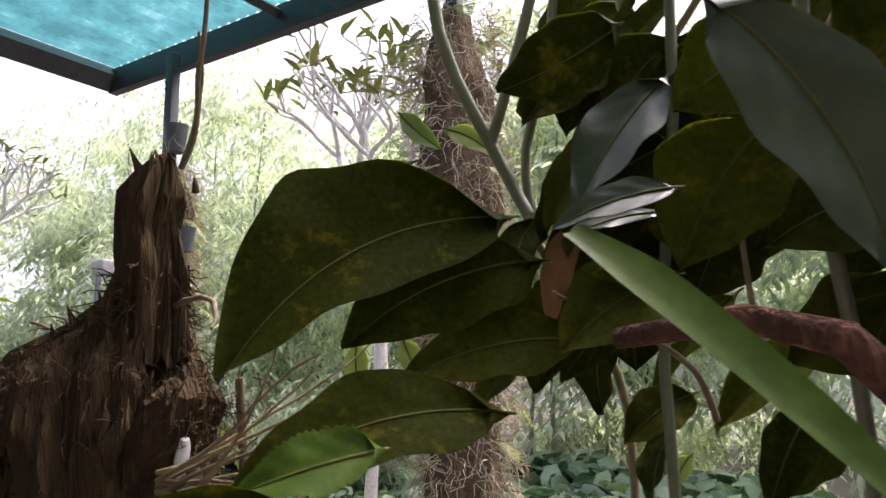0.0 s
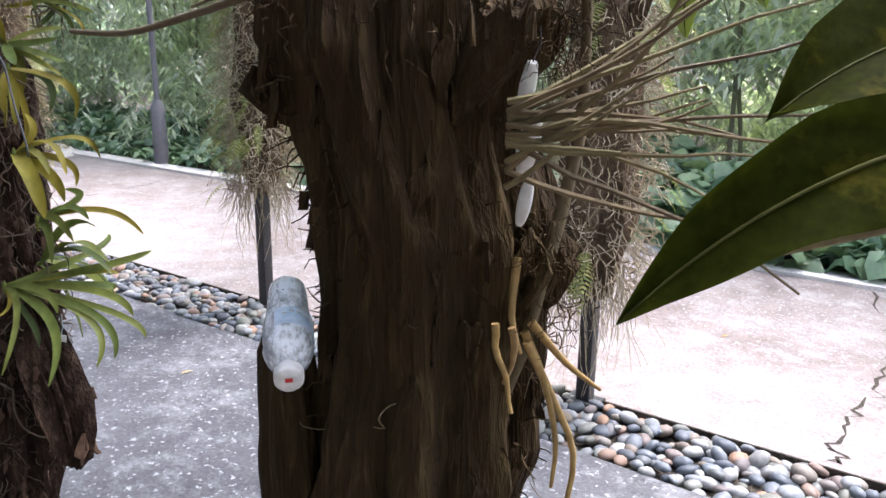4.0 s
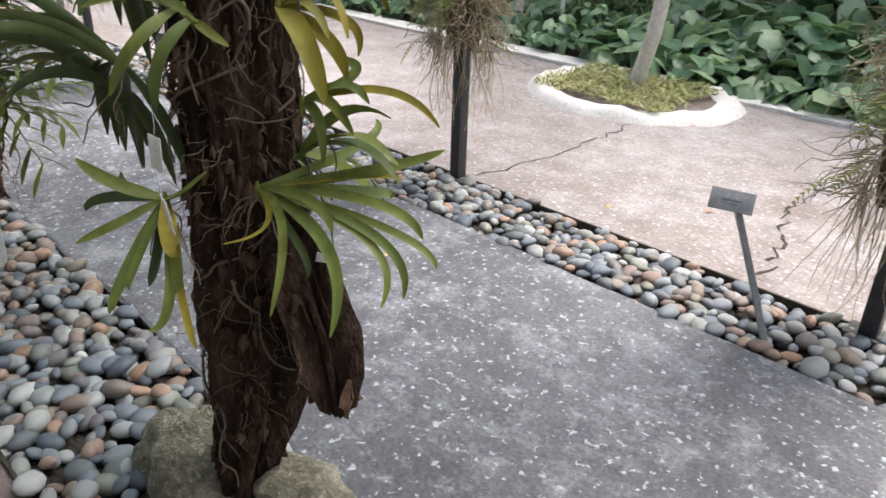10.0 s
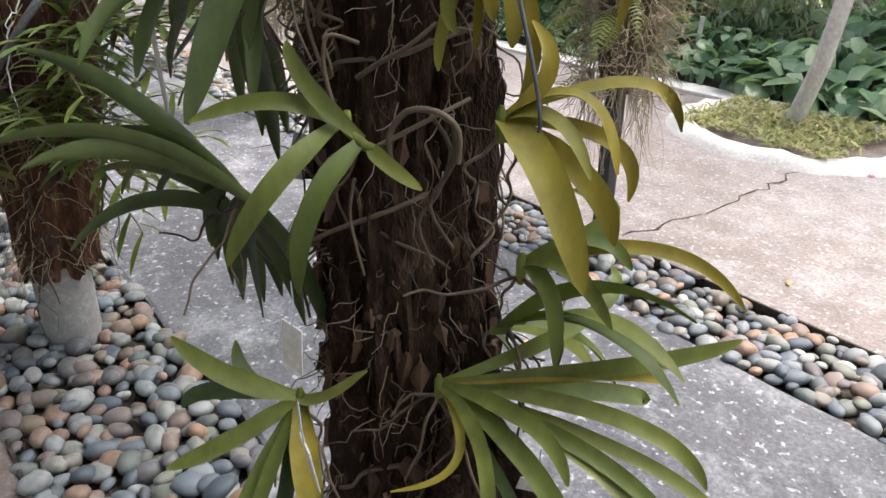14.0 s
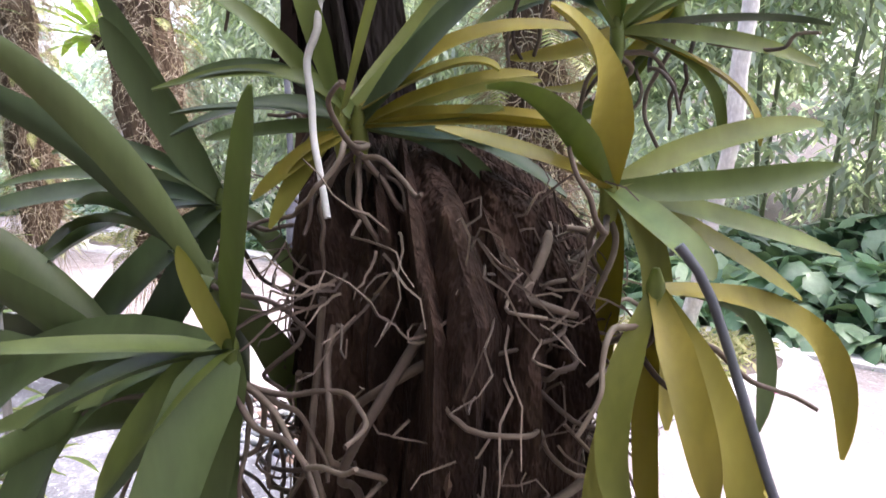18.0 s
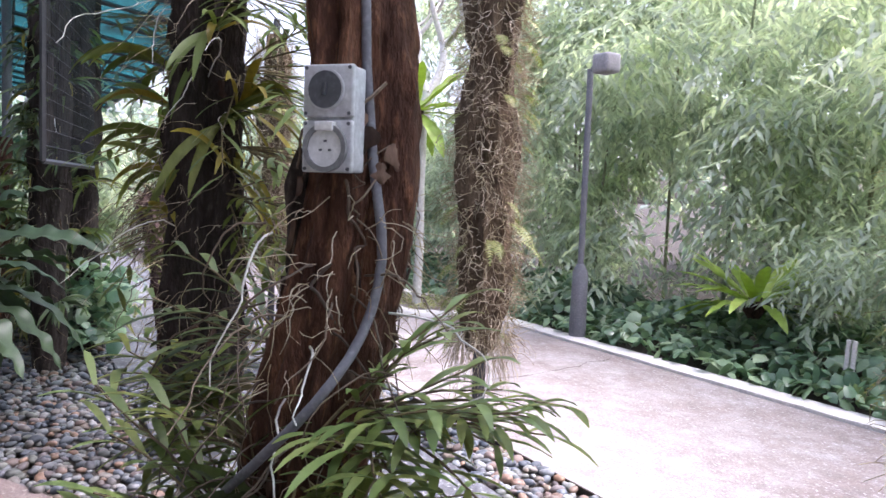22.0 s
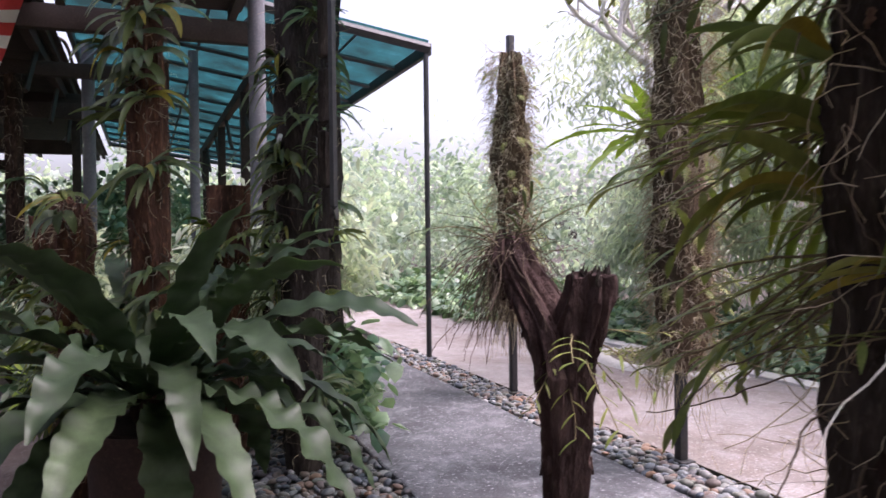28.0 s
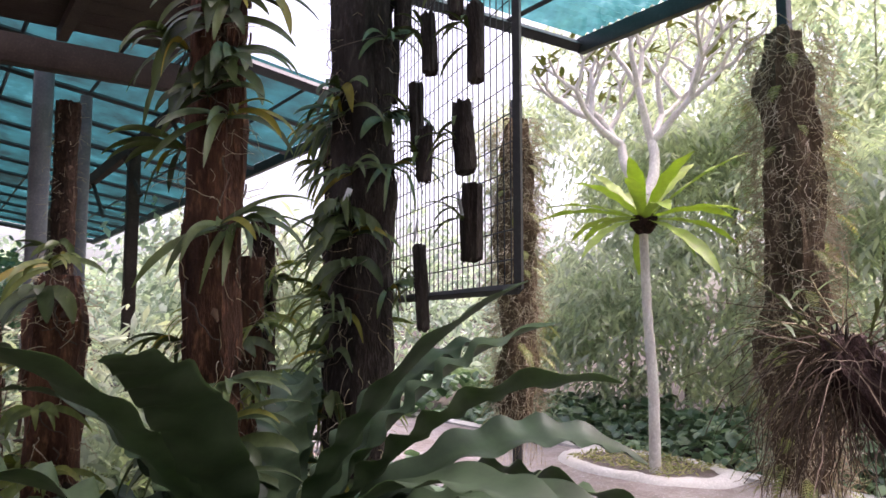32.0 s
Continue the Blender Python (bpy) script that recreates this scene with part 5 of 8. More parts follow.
crown_orchid((-1.41, 1.035, 1.318), (
    (-0.017, -0.033, 0.066, -0.024, -0.065, 0.125, 0.023, 'strapdark'),
    (-0.029, -0.047, 0.038, -0.057, -0.09, 0.039, 0.016, 'strapdark'),
    (-0.046, -0.081, 0.012, -0.101, -0.174, -0.018, 0.021, 'strapdark'),
    (-0.037, -0.09, -0.02, -0.062, -0.159, -0.1, 0.019, 'strapdark'),
    (-0.018, -0.06, -0.05, -0.035, -0.095, -0.096, 0.034, 'strapdark'),
    (-0.015, -0.045, -0.081, -0.026, -0.074, -0.12, 0.029, 'strapdark'),
    (-0.051, -0.019, 0.089, -0.08, -0.041, 0.155, 0.017, 'strapdark'),
    (-0.082, -0.04, 0.021, -0.15, -0.098, 0.012, 0.017, 'strapdark'),
    (0.024, 0.021, -0.025, 0.05, 0.041, -0.074, 0.016, 'strapdark'),
    (-0.073, -0.042, -0.012, -0.144, -0.115, -0.063, 0.019, 'strapdark'),
), 'dark green strap-leaved orchid at the side of the trunk')
crown_orchid((-1.289, 0.958, 1.252), (
    (0.027, -0.007, 0.076, 0.047, -0.01, 0.14, 0.019, 'strap'),
    (-0.025, -0.051, 0.009, -0.069, -0.11, 0.012, 0.017, 'strap'),
    (0.003, -0.017, 0.033, 0.005, -0.029, 0.062, 0.012, 'strapyellow'),
    (-0.005, -0.034, -0.019, -0.024, -0.069, -0.07, 0.028, 'strap'),
    (-0.038, -0.037, -0.016, -0.099, -0.098, -0.044, 0.018, 'strapdark'),
    (0.005, -0.009, -0.037, 0.003, -0.023, -0.103, 0.024, 'strapdark'),
    (-0.033, -0.024, -0.048, -0.075, -0.071, -0.117, 0.019, 'strapdark'),
), 'orchid with long dusty green leaves')
crown_orchid((-1.4, 1.1, 1.545), (
    (-0.077, -0.109, 0.006, -0.114, -0.182, -0.033, 0.018, 'strapdark'),
    (-0.06, -0.109, -0.018, -0.081, -0.168, -0.05, 0.024, 'strapdark'),
    (-0.068, -0.084, 0.041, -0.086, -0.116, 0.023, 0.014, 'strapdark'),
    (-0.055, -0.049, 0.047, -0.077, -0.068, 0.076, 0.014, 'strapdark'),
    (-0.022, -0.041, 0.056, -0.009, -0.043, 0.101, 0.015, 'strapdark'),
    (-0.011, -0.009, 0.048, 0.02, 0.021, 0.077, 0.015, 'strapdark'),
    (-0.08, -0.097, -0.036, -0.095, -0.128, -0.078, 0.016, 'strapdark'),
    (-0.055, -0.075, -0.029, -0.053, -0.09, -0.079, 0.015, 'strapdark'),
    (0.024, -0.016, 0.028, 0.054, -0.025, 0.047, 0.013, 'strapyellow'),
    (0.045, -0.019, 0.011, 0.08, -0.02, -0.024, 0.014, 'strapdark'),
), 'orchid with dusky arching leaves high on the trunk')
crown_orchid((-1.045, 1.06, 1.115), (
    (0.05, 0.046, 0.022, 0.086, 0.059, -0.04, 0.018, 'strapyellow'),
    (0.044, 0.021, 0.005, 0.086, 0.025, -0.037, 0.016, 'strapyellow'),
    (0.065, -0.004, -0.037, 0.122, -0.012, -0.117, 0.032, 'strapyellow'),
    (0.074, 0.035, -0.044, 0.108, 0.038, -0.093, 0.023, 'strapyellow'),
    (0.065, 0.097, 0.03, 0.093, 0.133, -0.013, 0.014, 'strapyellow'),
    (0.021, 0.033, 0.039, -0.003, 0.034, 0.08, 0.016, 'strapyellow'),
    (0.064, 0.074, -0.019, 0.088, 0.076, -0.068, 0.015, 'strapyellow'),
), 'orchid with yellow-green arching strap leaves')
crown_orchid((-1.035, 1.085, 0.97), (
    (0.045, 0.046, 0.028, 0.076, 0.072, 0.001, 0.016, 'strap'),
    (0.088, 0.097, 0.019, 0.156, 0.147, -0.033, 0.014, 'strapyellow'),
    (0.047, 0.015, 0.009, 0.101, 0.02, -0.033, 0.018, 'strap'),
    (0.043, 0.0, -0.019, 0.065, -0.012, -0.08, 0.018, 'strap'),
    (0.041, 0.073, 0.041, -0.006, 0.07, 0.058, 0.019, 'strap'),
), 'orchid with arching pale green leaves')
crown_orchid((-1.16, 0.9, 0.82), (
    (-0.04, -0.056, 0.025, -0.09, -0.094, 0.063, 0.022, 'strap'),
    (-0.004, -0.069, -0.023, -0.034, -0.135, -0.049, 0.024, 'strap'),
    (0.04, 0.008, 0.017, 0.069, 0.04, 0.054, 0.021, 'strap'),
    (0.08, -0.036, -0.038, 0.12, -0.041, -0.033, 0.028, 'strapyellow'),
    (0.035, -0.089, -0.081, 0.054, -0.136, -0.135, 0.02, 'strap'),
    (0.058, -0.082, -0.065, 0.075, -0.109, -0.094, 0.019, 'strap'),
    (0.128, -0.052, -0.1, 0.189, -0.069, -0.161, 0.015, 'strapyellow'),
    (0.119, -0.066, -0.106, 0.125, -0.109, -0.143, 0.019, 'strap'),
    (-0.068, -0.065, -0.004, -0.084, -0.096, -0.022, 0.019, 'strapdark'),
    (-0.085, -0.02, -0.019, -0.118, -0.018, 0.015, 0.02, 'strapdark'),
    (0.096, -0.037, -0.069, 0.121, -0.059, -0.101, 0.023, 'strap'),
    (0.054, -0.051, -0.075, 0.062, -0.074, -0.107, 0.02, 'strapdark'),
), 'orchid with spreading narrow green leaves beside a white tag')
crown_orchid((-1.08, 1.02, 0.83), (
    (0.127, 0.145, 0.032, 0.193, 0.233, 0.063, 0.019, 'strap'),
    (0.111, 0.121, 0.022, 0.164, 0.166, 0.02, 0.013, 'strapyellow'),
    (0.111, -0.028, -0.025, 0.179, -0.103, -0.121, 0.016, 'strap'),
    (0.176, 0.007, -0.049, 0.255, -0.053, -0.141, 0.021, 'strap'),
    (0.15, 0.122, -0.014, 0.23, 0.152, -0.059, 0.019, 'strap'),
    (0.173, 0.132, -0.057, 0.249, 0.166, -0.109, 0.016, 'strap'),
    (0.187, 0.091, -0.05, 0.26, 0.084, -0.128, 0.017, 'strap'),
    (0.18, 0.079, -0.056, 0.241, 0.054, -0.142, 0.015, 'strap'),
    (0.075, -0.034, -0.03, 0.056, -0.1, -0.048, 0.010, 'strapyellow'),
    (0.108, 0.026, 0.005, 0.163, 0.026, -0.033, 0.017, 'strap'),
    (0.105, 0.142, -0.014, 0.13, 0.17, -0.023, 0.023, 'strap'),
    (0.122, -0.006, -0.06, 0.15, -0.016, -0.098, 0.013, 'strapdark'),
    (0.052, 0.166, 0.047, 0.018, 0.236, 0.074, 0.017, 'strap'),
), 'orchid with a dense tuft of narrow green leaves')
crown_orchid((-1.297, 1.164, 1.527), (
    (-0.018, -0.037, 0.036, -0.044, -0.076, 0.043, 0.012, 'strap'),
    (-0.021, -0.033, 0.023, -0.033, -0.05, 0.054, 0.012, 'strapyellow'),
    (0.038, -0.001, 0.018, 0.078, 0.013, 0.023, 0.016, 'strapyellow'),
    (0.045, 0.012, 0.007, 0.089, 0.036, -0.015, 0.014, 'strap'),
    (-0.017, -0.016, -0.016, -0.041, -0.038, -0.031, 0.014, 'strapdark'),
    (0.025, 0.025, 0.044, 0.071, 0.066, 0.051, 0.015, 'strapyellow'),
    (0.047, 0.043, 0.007, 0.101, 0.091, -0.027, 0.012, 'strap'),
    (-0.005, -0.003, 0.037, -0.011, -0.008, 0.074, 0.014, 'strap'),
    (0.029, 0.025, -0.025, 0.05, 0.043, -0.05, 0.014, 'strapyellow'),
    (0.026, 0.001, 0.001, 0.044, 0.003, -0.033, 0.012, 'strap'),
), 'orchid with arching yellow-green leaves high in the crown')
crown_orchid((-1.189, 1.288, 1.46), (
    (-0.037, -0.032, 0.068, -0.067, -0.059, 0.076, 0.011, 'strapdark'),
    (-0.037, -0.033, 0.043, -0.084, -0.075, 0.051, 0.011, 'strap'),
    (-0.045, -0.087, 0.0, -0.074, -0.145, -0.025, 0.02, 'strap'),
    (-0.043, -0.025, -0.007, -0.069, -0.048, -0.004, 0.01, 'strapyellow'),
    (-0.043, -0.026, -0.022, -0.072, -0.052, -0.017, 0.01, 'strapdark'),
    (-0.038, -0.059, -0.033, -0.076, -0.11, -0.043, 0.015, 'strapyellow'),
    (-0.037, -0.036, -0.054, -0.071, -0.068, -0.062, 0.013, 'strapyellow'),
    (-0.034, -0.034, -0.071, -0.065, -0.063, -0.083, 0.013, 'strap'),
    (-0.037, -0.018, 0.023, -0.062, -0.042, 0.015, 0.01, 'strapdark'),
    (-0.024, -0.025, -0.05, -0.053, -0.051, -0.079, 0.012, 'strapdark'),
), 'orchid with close horizontal olive-green leaves')
crown_orchid((-1.275, 1.045, 1.372), (
    (0.043, 0.04, 0.018, 0.08, 0.074, 0.025, 0.012, 'strapyellow'),
    (0.055, 0.032, 0.004, 0.105, 0.066, -0.002, 0.012, 'strapyellow'),
    (0.036, 0.032, -0.009, 0.065, 0.059, -0.006, 0.011, 'strapdark'),
    (-0.023, -0.022, -0.014, -0.035, -0.034, -0.033, 0.011, 'strapyellow'),
    (-0.042, -0.027, -0.001, -0.075, -0.057, -0.007, 0.011, 'strapdark'),
    (-0.03, -0.027, 0.03, -0.089, -0.081, 0.023, 0.012, 'strap'),
    (-0.05, -0.028, 0.012, -0.098, -0.066, 0.009, 0.01, 'strapdark'),
), 'orchid with low spreading olive leaves on the trunk top')
fan((-1.36, 0.97, 1.18), (-0.8, -0.1, 0.25), (0.2, -0.5, 0.6), 13, 0.28, 0.026, "strapdark", 118, 1.6, 4)
fan((-1.33, 0.93, 0.95), (-0.75, -0.1, 0.2), (0.2, -0.5, 0.6), 12, 0.26, 0.024, "strapdark", 119, 1.7, 4)
stand(0.015, 0.04, 0.015)
tagged(part("root_mat", hairs(random.Random(62), 700, round_trunk(S2[2:9]), 0.075, 0.0011, 0.5, 0.15, 6), M["darkroots"], tk2), "tangle of fine dry roots", kind="stuff")
rng = random.Random(63)
part("white_root", vine([(-1.272, 0.992, 1.458), (-1.286, 0.99, 1.455), (-1.290, 0.99, 1.438), (-1.301, 0.988, 1.428), (-1.300, 0.985, 1.412), (-1.308, 0.983, 1.395), (-1.303, 0.981, 1.372), (-1.300, 0.979, 1.350), (-1.290, 0.975, 1.328), (-1.282, 0.972, 1.306)], 0.0027, 0.0020, 8), M["whiteroot"], tk2, "chalky white aerial root")
part("hanging_root", vine([(-1.40, 1.0, 1.56), (-1.43, 0.93, 1.55), (-1.475, 0.885, 1.49), (-1.49, 0.868, 1.42), (-1.485, 0.865, 1.33), (-1.485, 0.862, 1.22), (-1.475, 0.86, 1.08), (-1.48, 0.87, 0.95)], 0.0038, 0.0028), M["whiteroot"], tk2, "long chalky white hanging root")
part("hanging_root", vine([(-1.10, 1.03, 1.30), (-1.085, 1.035, 1.275), (-1.055, 1.03, 1.20), (-1.035, 1.03, 1.15), (-1.022, 1.03, 1.10), (-1.032, 1.025, 1.065)], 0.0026, 0.0018), M["darkgrey"], tk2, "dark hanging root")
for (x, y, z, tz) in ((-1.125, 0.835, 0.925, 20), (-1.045, 0.80, 0.862, -10), (-1.02, 1.05, 0.70, 40), (-1.36, 0.98, 1.02, 60)):
    tag = thing("plant_tag", (x, y, z), "small white plastic plant tag on a thin tie", "tag", "plant tags", rot=(10, 14, tz))
    part("plate", box(-0.012, -0.0008, -0.062, 0.012, 0.0008, 0, 0.0003), M["white"], tag)
    part("tie", tube([(0, 0, 0), (0.003, 0, 0.02), (-0.004, 0.004, 0.05)], 0.0008, 4), M["blue"], tag)


# third trunk, with the socket box
stand(-0.15, 0.02, 0.03)
tk4 = thing("socket_tree", (0, 0, 0), "red-brown rough trunk in a grey base sleeve, with roots and cable", "trunk", "trunks of the near bed")
S4 = [(-2.77, 0.935, 0.2, 0.09), (-2.74, 0.95, 0.36, 0.105), (-2.70, 0.975, 0.6, 0.115), (-2.64, 1.015, 0.9, 0.115), (-2.61, 1.05, 1.15, 0.112), (-2.60, 1.085, 1.35, 0.112), (-2.61, 1.085, 1.6, 0.108), (-2.62, 1.08, 2.1, 0.105), (-2.63, 1.08, 3.0, 0.09)]
part("trunk", trunk_geo(S4, 23, 64, 200, 0.18, 0.10, 2.4), M["redbark"], tk4)
part("base_sleeve", tube([(-2.775, 0.932, -0.09), (-2.775, 0.932, 0.23)], 0.085, 24), M["sleeve"], tk4, "grey concrete base sleeve")
rng = random.Random(71)
flakes(rng, tk4, S4[:7], 50, 0.06)
clinging_roots(rng, tk4, S4[1:7], 30, 0.35, "root", 0.003)
part("bark_bulge", trunk_geo([(-2.63, 1.02, 1.05, 0.015), (-2.665, 1.0, 1.2, 0.038), (-2.675, 1.0, 1.36, 0.042), (-2.67, 1.0, 1.44, 0.015)], 24, 36, 50, 0.3, 0.3, 2.5), M["greybark"], tk4, "dark burnt-looking bulge of bark")
part("cable", tube(eased([(-2.53, 1.045, 2.4), (-2.515, 1.05, 1.7), (-2.505, 1.06, 1.5), (-2.495, 1.067, 1.40), (-2.472, 1.078, 1.24), (-2.459, 1.036, 1.10), (-2.435, 0.94, 0.99), (-2.53, 0.862, 0.86), (-2.68, 0.835, 0.74), (-2.80, 0.845, 0.6), (-2.87, 0.89, 0.4), (-2.88, 0.93, -0.06)]), 0.0095, 10), M["cable"], tk4, "grey conduit cable")

sk = thing("socket_box", (0, 0, 0), "grey weatherproof switched socket box fixed to the trunk", "socket")
ctr, nrm = Vector((-2.649, 1.0, 1.517)), Vector((0.64, -0.76, 0)).normalized()
sk.matrix_world = Matrix.Translation(ctr) @ nrm.to_track_quat("-Y", "Z").to_matrix().to_4x4()
part("body", box(-0.048, -0.002, -0.094, 0.048, 0.045, 0.094, 0.006), M["grey"], sk, "grey plastic enclosure")
part("upper_plate", box(-0.0495, -0.012, 0.003, 0.0495, 0.0, 0.0955, 0.004), M["grey"], sk)
part("lower_plate", box(-0.0495, -0.012, -0.0955, 0.0495, 0.0, -0.003, 0.004), M["grey"], sk)


def ring(cx, cz, r0, r1, y0, y1, n=36):
    V, F = [], []
    for k in range(n):
        a = 2 * math.pi * k / n
        c, s = math.cos(a), math.sin(a)
        V += [(cx + c * r0, y0, cz + s * r0), (cx + c * r1, y0, cz + s * r1), (cx + c * r1, y1, cz + s * r1), (cx + c * r0, y1, cz + s * r0)]
    for k in range(n):
        a, b = 4 * k, 4 * ((k + 1) % n)
        for q in range(4):
            F.append((a + q, b + q, b + (q + 1) % 4, a + (q + 1) % 4))
    return V, F


def disc(cx, cz, r, y0, y1, n=32):
    return tube([(cx, y0, cz), (cx, y1, cz)], r, n)


part("switch_cover", disc(-0.002, 0.050, 0.033, -0.012, -0.020), M["darkgrey"], sk, "dark smoky switch cover")
part("switch_rim", ring(-0.002, 0.050, 0.032, 0.036, -0.019, -0.011), M["grey"], sk)
part("switch_toggle", box(-0.006, -0.024, 0.040, 0.002, -0.019, 0.062, 0.001), M["darkgrey"], sk)
part("outlet_ring", ring(0.0, -0.052, 0.034, 0.043, -0.022, -0.011), M["sign"], sk, "grey threaded collar")
part("outlet_face", disc(0.0, -0.052, 0.034, -0.011, -0.017), M["white"], sk, "white socket face")
for dx, dz in ((-0.009, -0.004), (0.009, -0.004), (0.0, 0.012)):
    part("slot", box(dx - 0.003, -0.0178, -0.052 + dz - 0.002, dx + 0.003, -0.0168, -0.052 + dz + 0.002), M["darkgrey"], sk)
part("flap_hinge", box(-0.018, -0.026, -0.022, 0.018, -0.012, -0.006, 0.002), M["white"], sk, "pale flap catch")
for dx in (-0.043, 0.043):
    for dz in (-0.089, -0.009, 0.009, 0.089):
        part("screw", disc(dx, dz, 0.0035, -0.0105, -0.0135, 10), M["darkgrey"], sk)

fan((-2.60, 0.93, 0.72), (-0.3, -0.5, 0.3), (0.7, -0.2, 0.5), 12, 0.32, 0.031, "strapdark", 121, 1.6, 5)
fan((-2.70, 0.90, 0.62), (-0.5, -0.6, 0.3), (0.6, -0.3, 0.5), 12, 0.34, 0.033, "strapdark", 122, 1.7, 4)
canes((-2.53, 1.08, 0.95), 8, 0.34, 123, "strap", 0.10, 0.018, (0.75, 0.25, 0.15), 0.40)
canes((-2.57, 0.98, 0.80), 6, 0.32, 124, "strap", 0.10, 0.018, (0.6, -0.1, -0.1), 0.40)
canes((-2.73, 0.97, 0.95), 7, 0.30, 125, "strapdark", 0.10, 0.016, (-0.7, -0.25, 0.0), 0.45)
stand(0, 0, 0)
for k, (p, o, mt) in enumerate((((-2.67, 1.10, 0.98), (0.7, 0.35, 0.2), "strap"), ((-2.70, 1.02, 0.75), (0.8, 0.0, 0.1), "smallleaf"), ((-2.74, 1.05, 0.62), (0.6, 0.5, 0.2), "strap"), ((-2.84, 0.95, 0.85), (-0.5, -0.5, 0.1), "strap"), ((-2.90, 0.93, 0.7), (-0.6, -0.4, 0.3), "smallleaf"), ((-2.82, 0.89, 0.6), (0.1, -0.8, 0.3), "strapdark"))):
    canes(p, 7, 0.30, 1240 + k, mt, 0.12, 0.017, o, 0.45)
for k, (p, o, mt, n, L) in enumerate((((-2.66, 1.0, 0.92), (0.6, 0.1, 0.35), "smallleaf", 9, 0.34), ((-2.70, 1.02, 0.70), (0.6, 0.2, 0.4), "strap", 9, 0.36), ((-2.82, 0.90, 0.70), (-0.1, -0.5, 0.6), "smallleaf", 9, 0.36), ((-2.88, 0.95, 0.85), (-0.5, -0.3, 0.5), "strap", 9, 0.34), ((-2.80, 0.88, 0.55), (0.2, -0.6, 0.5), "strap", 8, 0.36), ((-2.88, 1.02, 1.05), (-0.7, -0.2, 0.2), "strapdark", 8, 0.32))):
    canes(p, n, L, 1260 + k, mt, 0.13, 0.021, o, 0.4, label="clump of orchid canes with pale green lance-shaped leaves")
stand(-0.15, 0.02, 0.03)
rng = random.Random(78)
for k in range(22):
    a0 = rng.uniform(-2.4, 0.8)
    z = rng.uniform(0.7, 1.3)
    part("loose_root", tube(wander(rng, (-2.64 + 0.11 * math.cos(a0), 1.02 + 0.11 * math.sin(a0), z), (math.cos(a0) * 0.8, math.sin(a0) * 0.8, rng.uniform(-0.4, 0.4)), rng.uniform(0.2, 0.5), 14, 0.24, 0.12), [0.0026 - 0.0001 * q for q in range(15)], 6), M["whiteroot" if k % 3 == 0 else "root"], tk4, "pale arching loose root")
rng = random.Random(77)
for a0, z in ((0.3, 1.2), (-0.6, 1.22), (-1.0, 1.12), (0.0, 1.02), (-1.4, 0.95), (-0.8, 0.88)):
    part("loose_root", tube(wander(rng, (-2.63 + 0.11 * math.cos(a0), 1.03 + 0.11 * math.sin(a0), z), (math.cos(a0), math.sin(a0), 0.3), 0.42, 14, 0.22, 0.16), [0.0026 - 0.0001 * k for k in range(15)], 6), M["root"], tk4, "pale arching loose root")

tagged(part("root_mat", hairs(rng, 340, round_trunk(S4[:6]), 0.16, 0.0014, 0.35, 0.15, 7), M["roots"], tk4), "tangle of fine dry roots", kind="stuff")

# fourth trunk, dark, with a fresh split
stand(-0.30, 0.02, 0.02)
tk5 = thing("dark_tree", (0, 0, 0), "dark trunk with clinging white roots and a fresh pale split", "trunk", "trunks of the near bed")
S5 = [(-3.66, 1.06, 0.55, 0.102), (-3.66, 1.06, 0.7, 0.132), (-3.66, 1.06, 1.0, 0.126), (-3.66, 1.06, 1.3, 0.12), (-3.66, 1.06, 1.7, 0.126), (-3.66, 1.06, 2.2, 0.12), (-3.66, 1.06, 3.1, 0.096)]
part("trunk", trunk_geo(S5, 33, 56, 180, 0.22, 0.12, 2.4), M["greybark"], tk5)
part("base_sleeve", tube([(-3.64, 1.06, -0.05), (-3.64, 1.06, 0.62)], 0.072, 24), M["sleeve"], tk5, "grey concrete base sleeve")
part("split", strap((-3.62, 0.952, 1.26), (0.05, -0.02, -1), 0.13, 0.028, 0.0, 0.3, 0.004, 6, 0.5, 0, (0, -1, 0.1)), M["wood"], tk5, "orange freshly split wood")
rng = random.Random(81)
flakes(rng, tk5, S5[:6], 30, 0.06)
clinging_roots(rng, tk5, S5[1:6], 26, 0.40, "root", 0.0020)
tagged(part("root_mat", hairs(rng, 420, round_trunk(S5), 0.24, 0.0014, 0.35, 0.15, 7), M["roots"], tk5), "tangle of fine dry roots", kind="stuff")
for k in range(20):
    a = rng.uniform(-3.14, 0.6)
    part("loose_root", tube(wander(rng, (-3.66 + 0.10 * math.cos(a), 1.06 + 0.10 * math.sin(a), rng.uniform(0.9, 2.0)), (math.cos(a), math.sin(a), 0.2), rng.uniform(0.2, 0.5), 12, 0.25, 0.16), [0.0024 - 0.0001 * q for q in range(13)], 5), M["whiteroot" if k % 3 == 0 else "root"], tk5, "pale arching loose root")
fan((-3.55, 1.06, 1.55), (0.6, 0.2, 0.35), (0.3, 0.6, 0.5), 11, 0.34, 0.031, "strap", 131, 1.3, 4)
fan((-3.54, 1.12, 1.62), (0.6, 0.5, 0.4), (0.5, -0.4, 0.5), 11, 0.34, 0.031, "strapyellow", 132, 1.2, 4, label="orchid with yellow-green arching strap leaves")
fan((-3.72, 0.96, 1.75), (-0.6, -0.4, 0.3), (0.5, -0.6, 0.4), 11, 0.32, 0.033, "strap", 133, 1.6, 3)
fan((-3.74, 0.98, 1.5), (-0.7, -0.3, 0.2), (0.3, -0.6, 0.5), 11, 0.34, 0.031, "strap", 134, 1.9, 3)
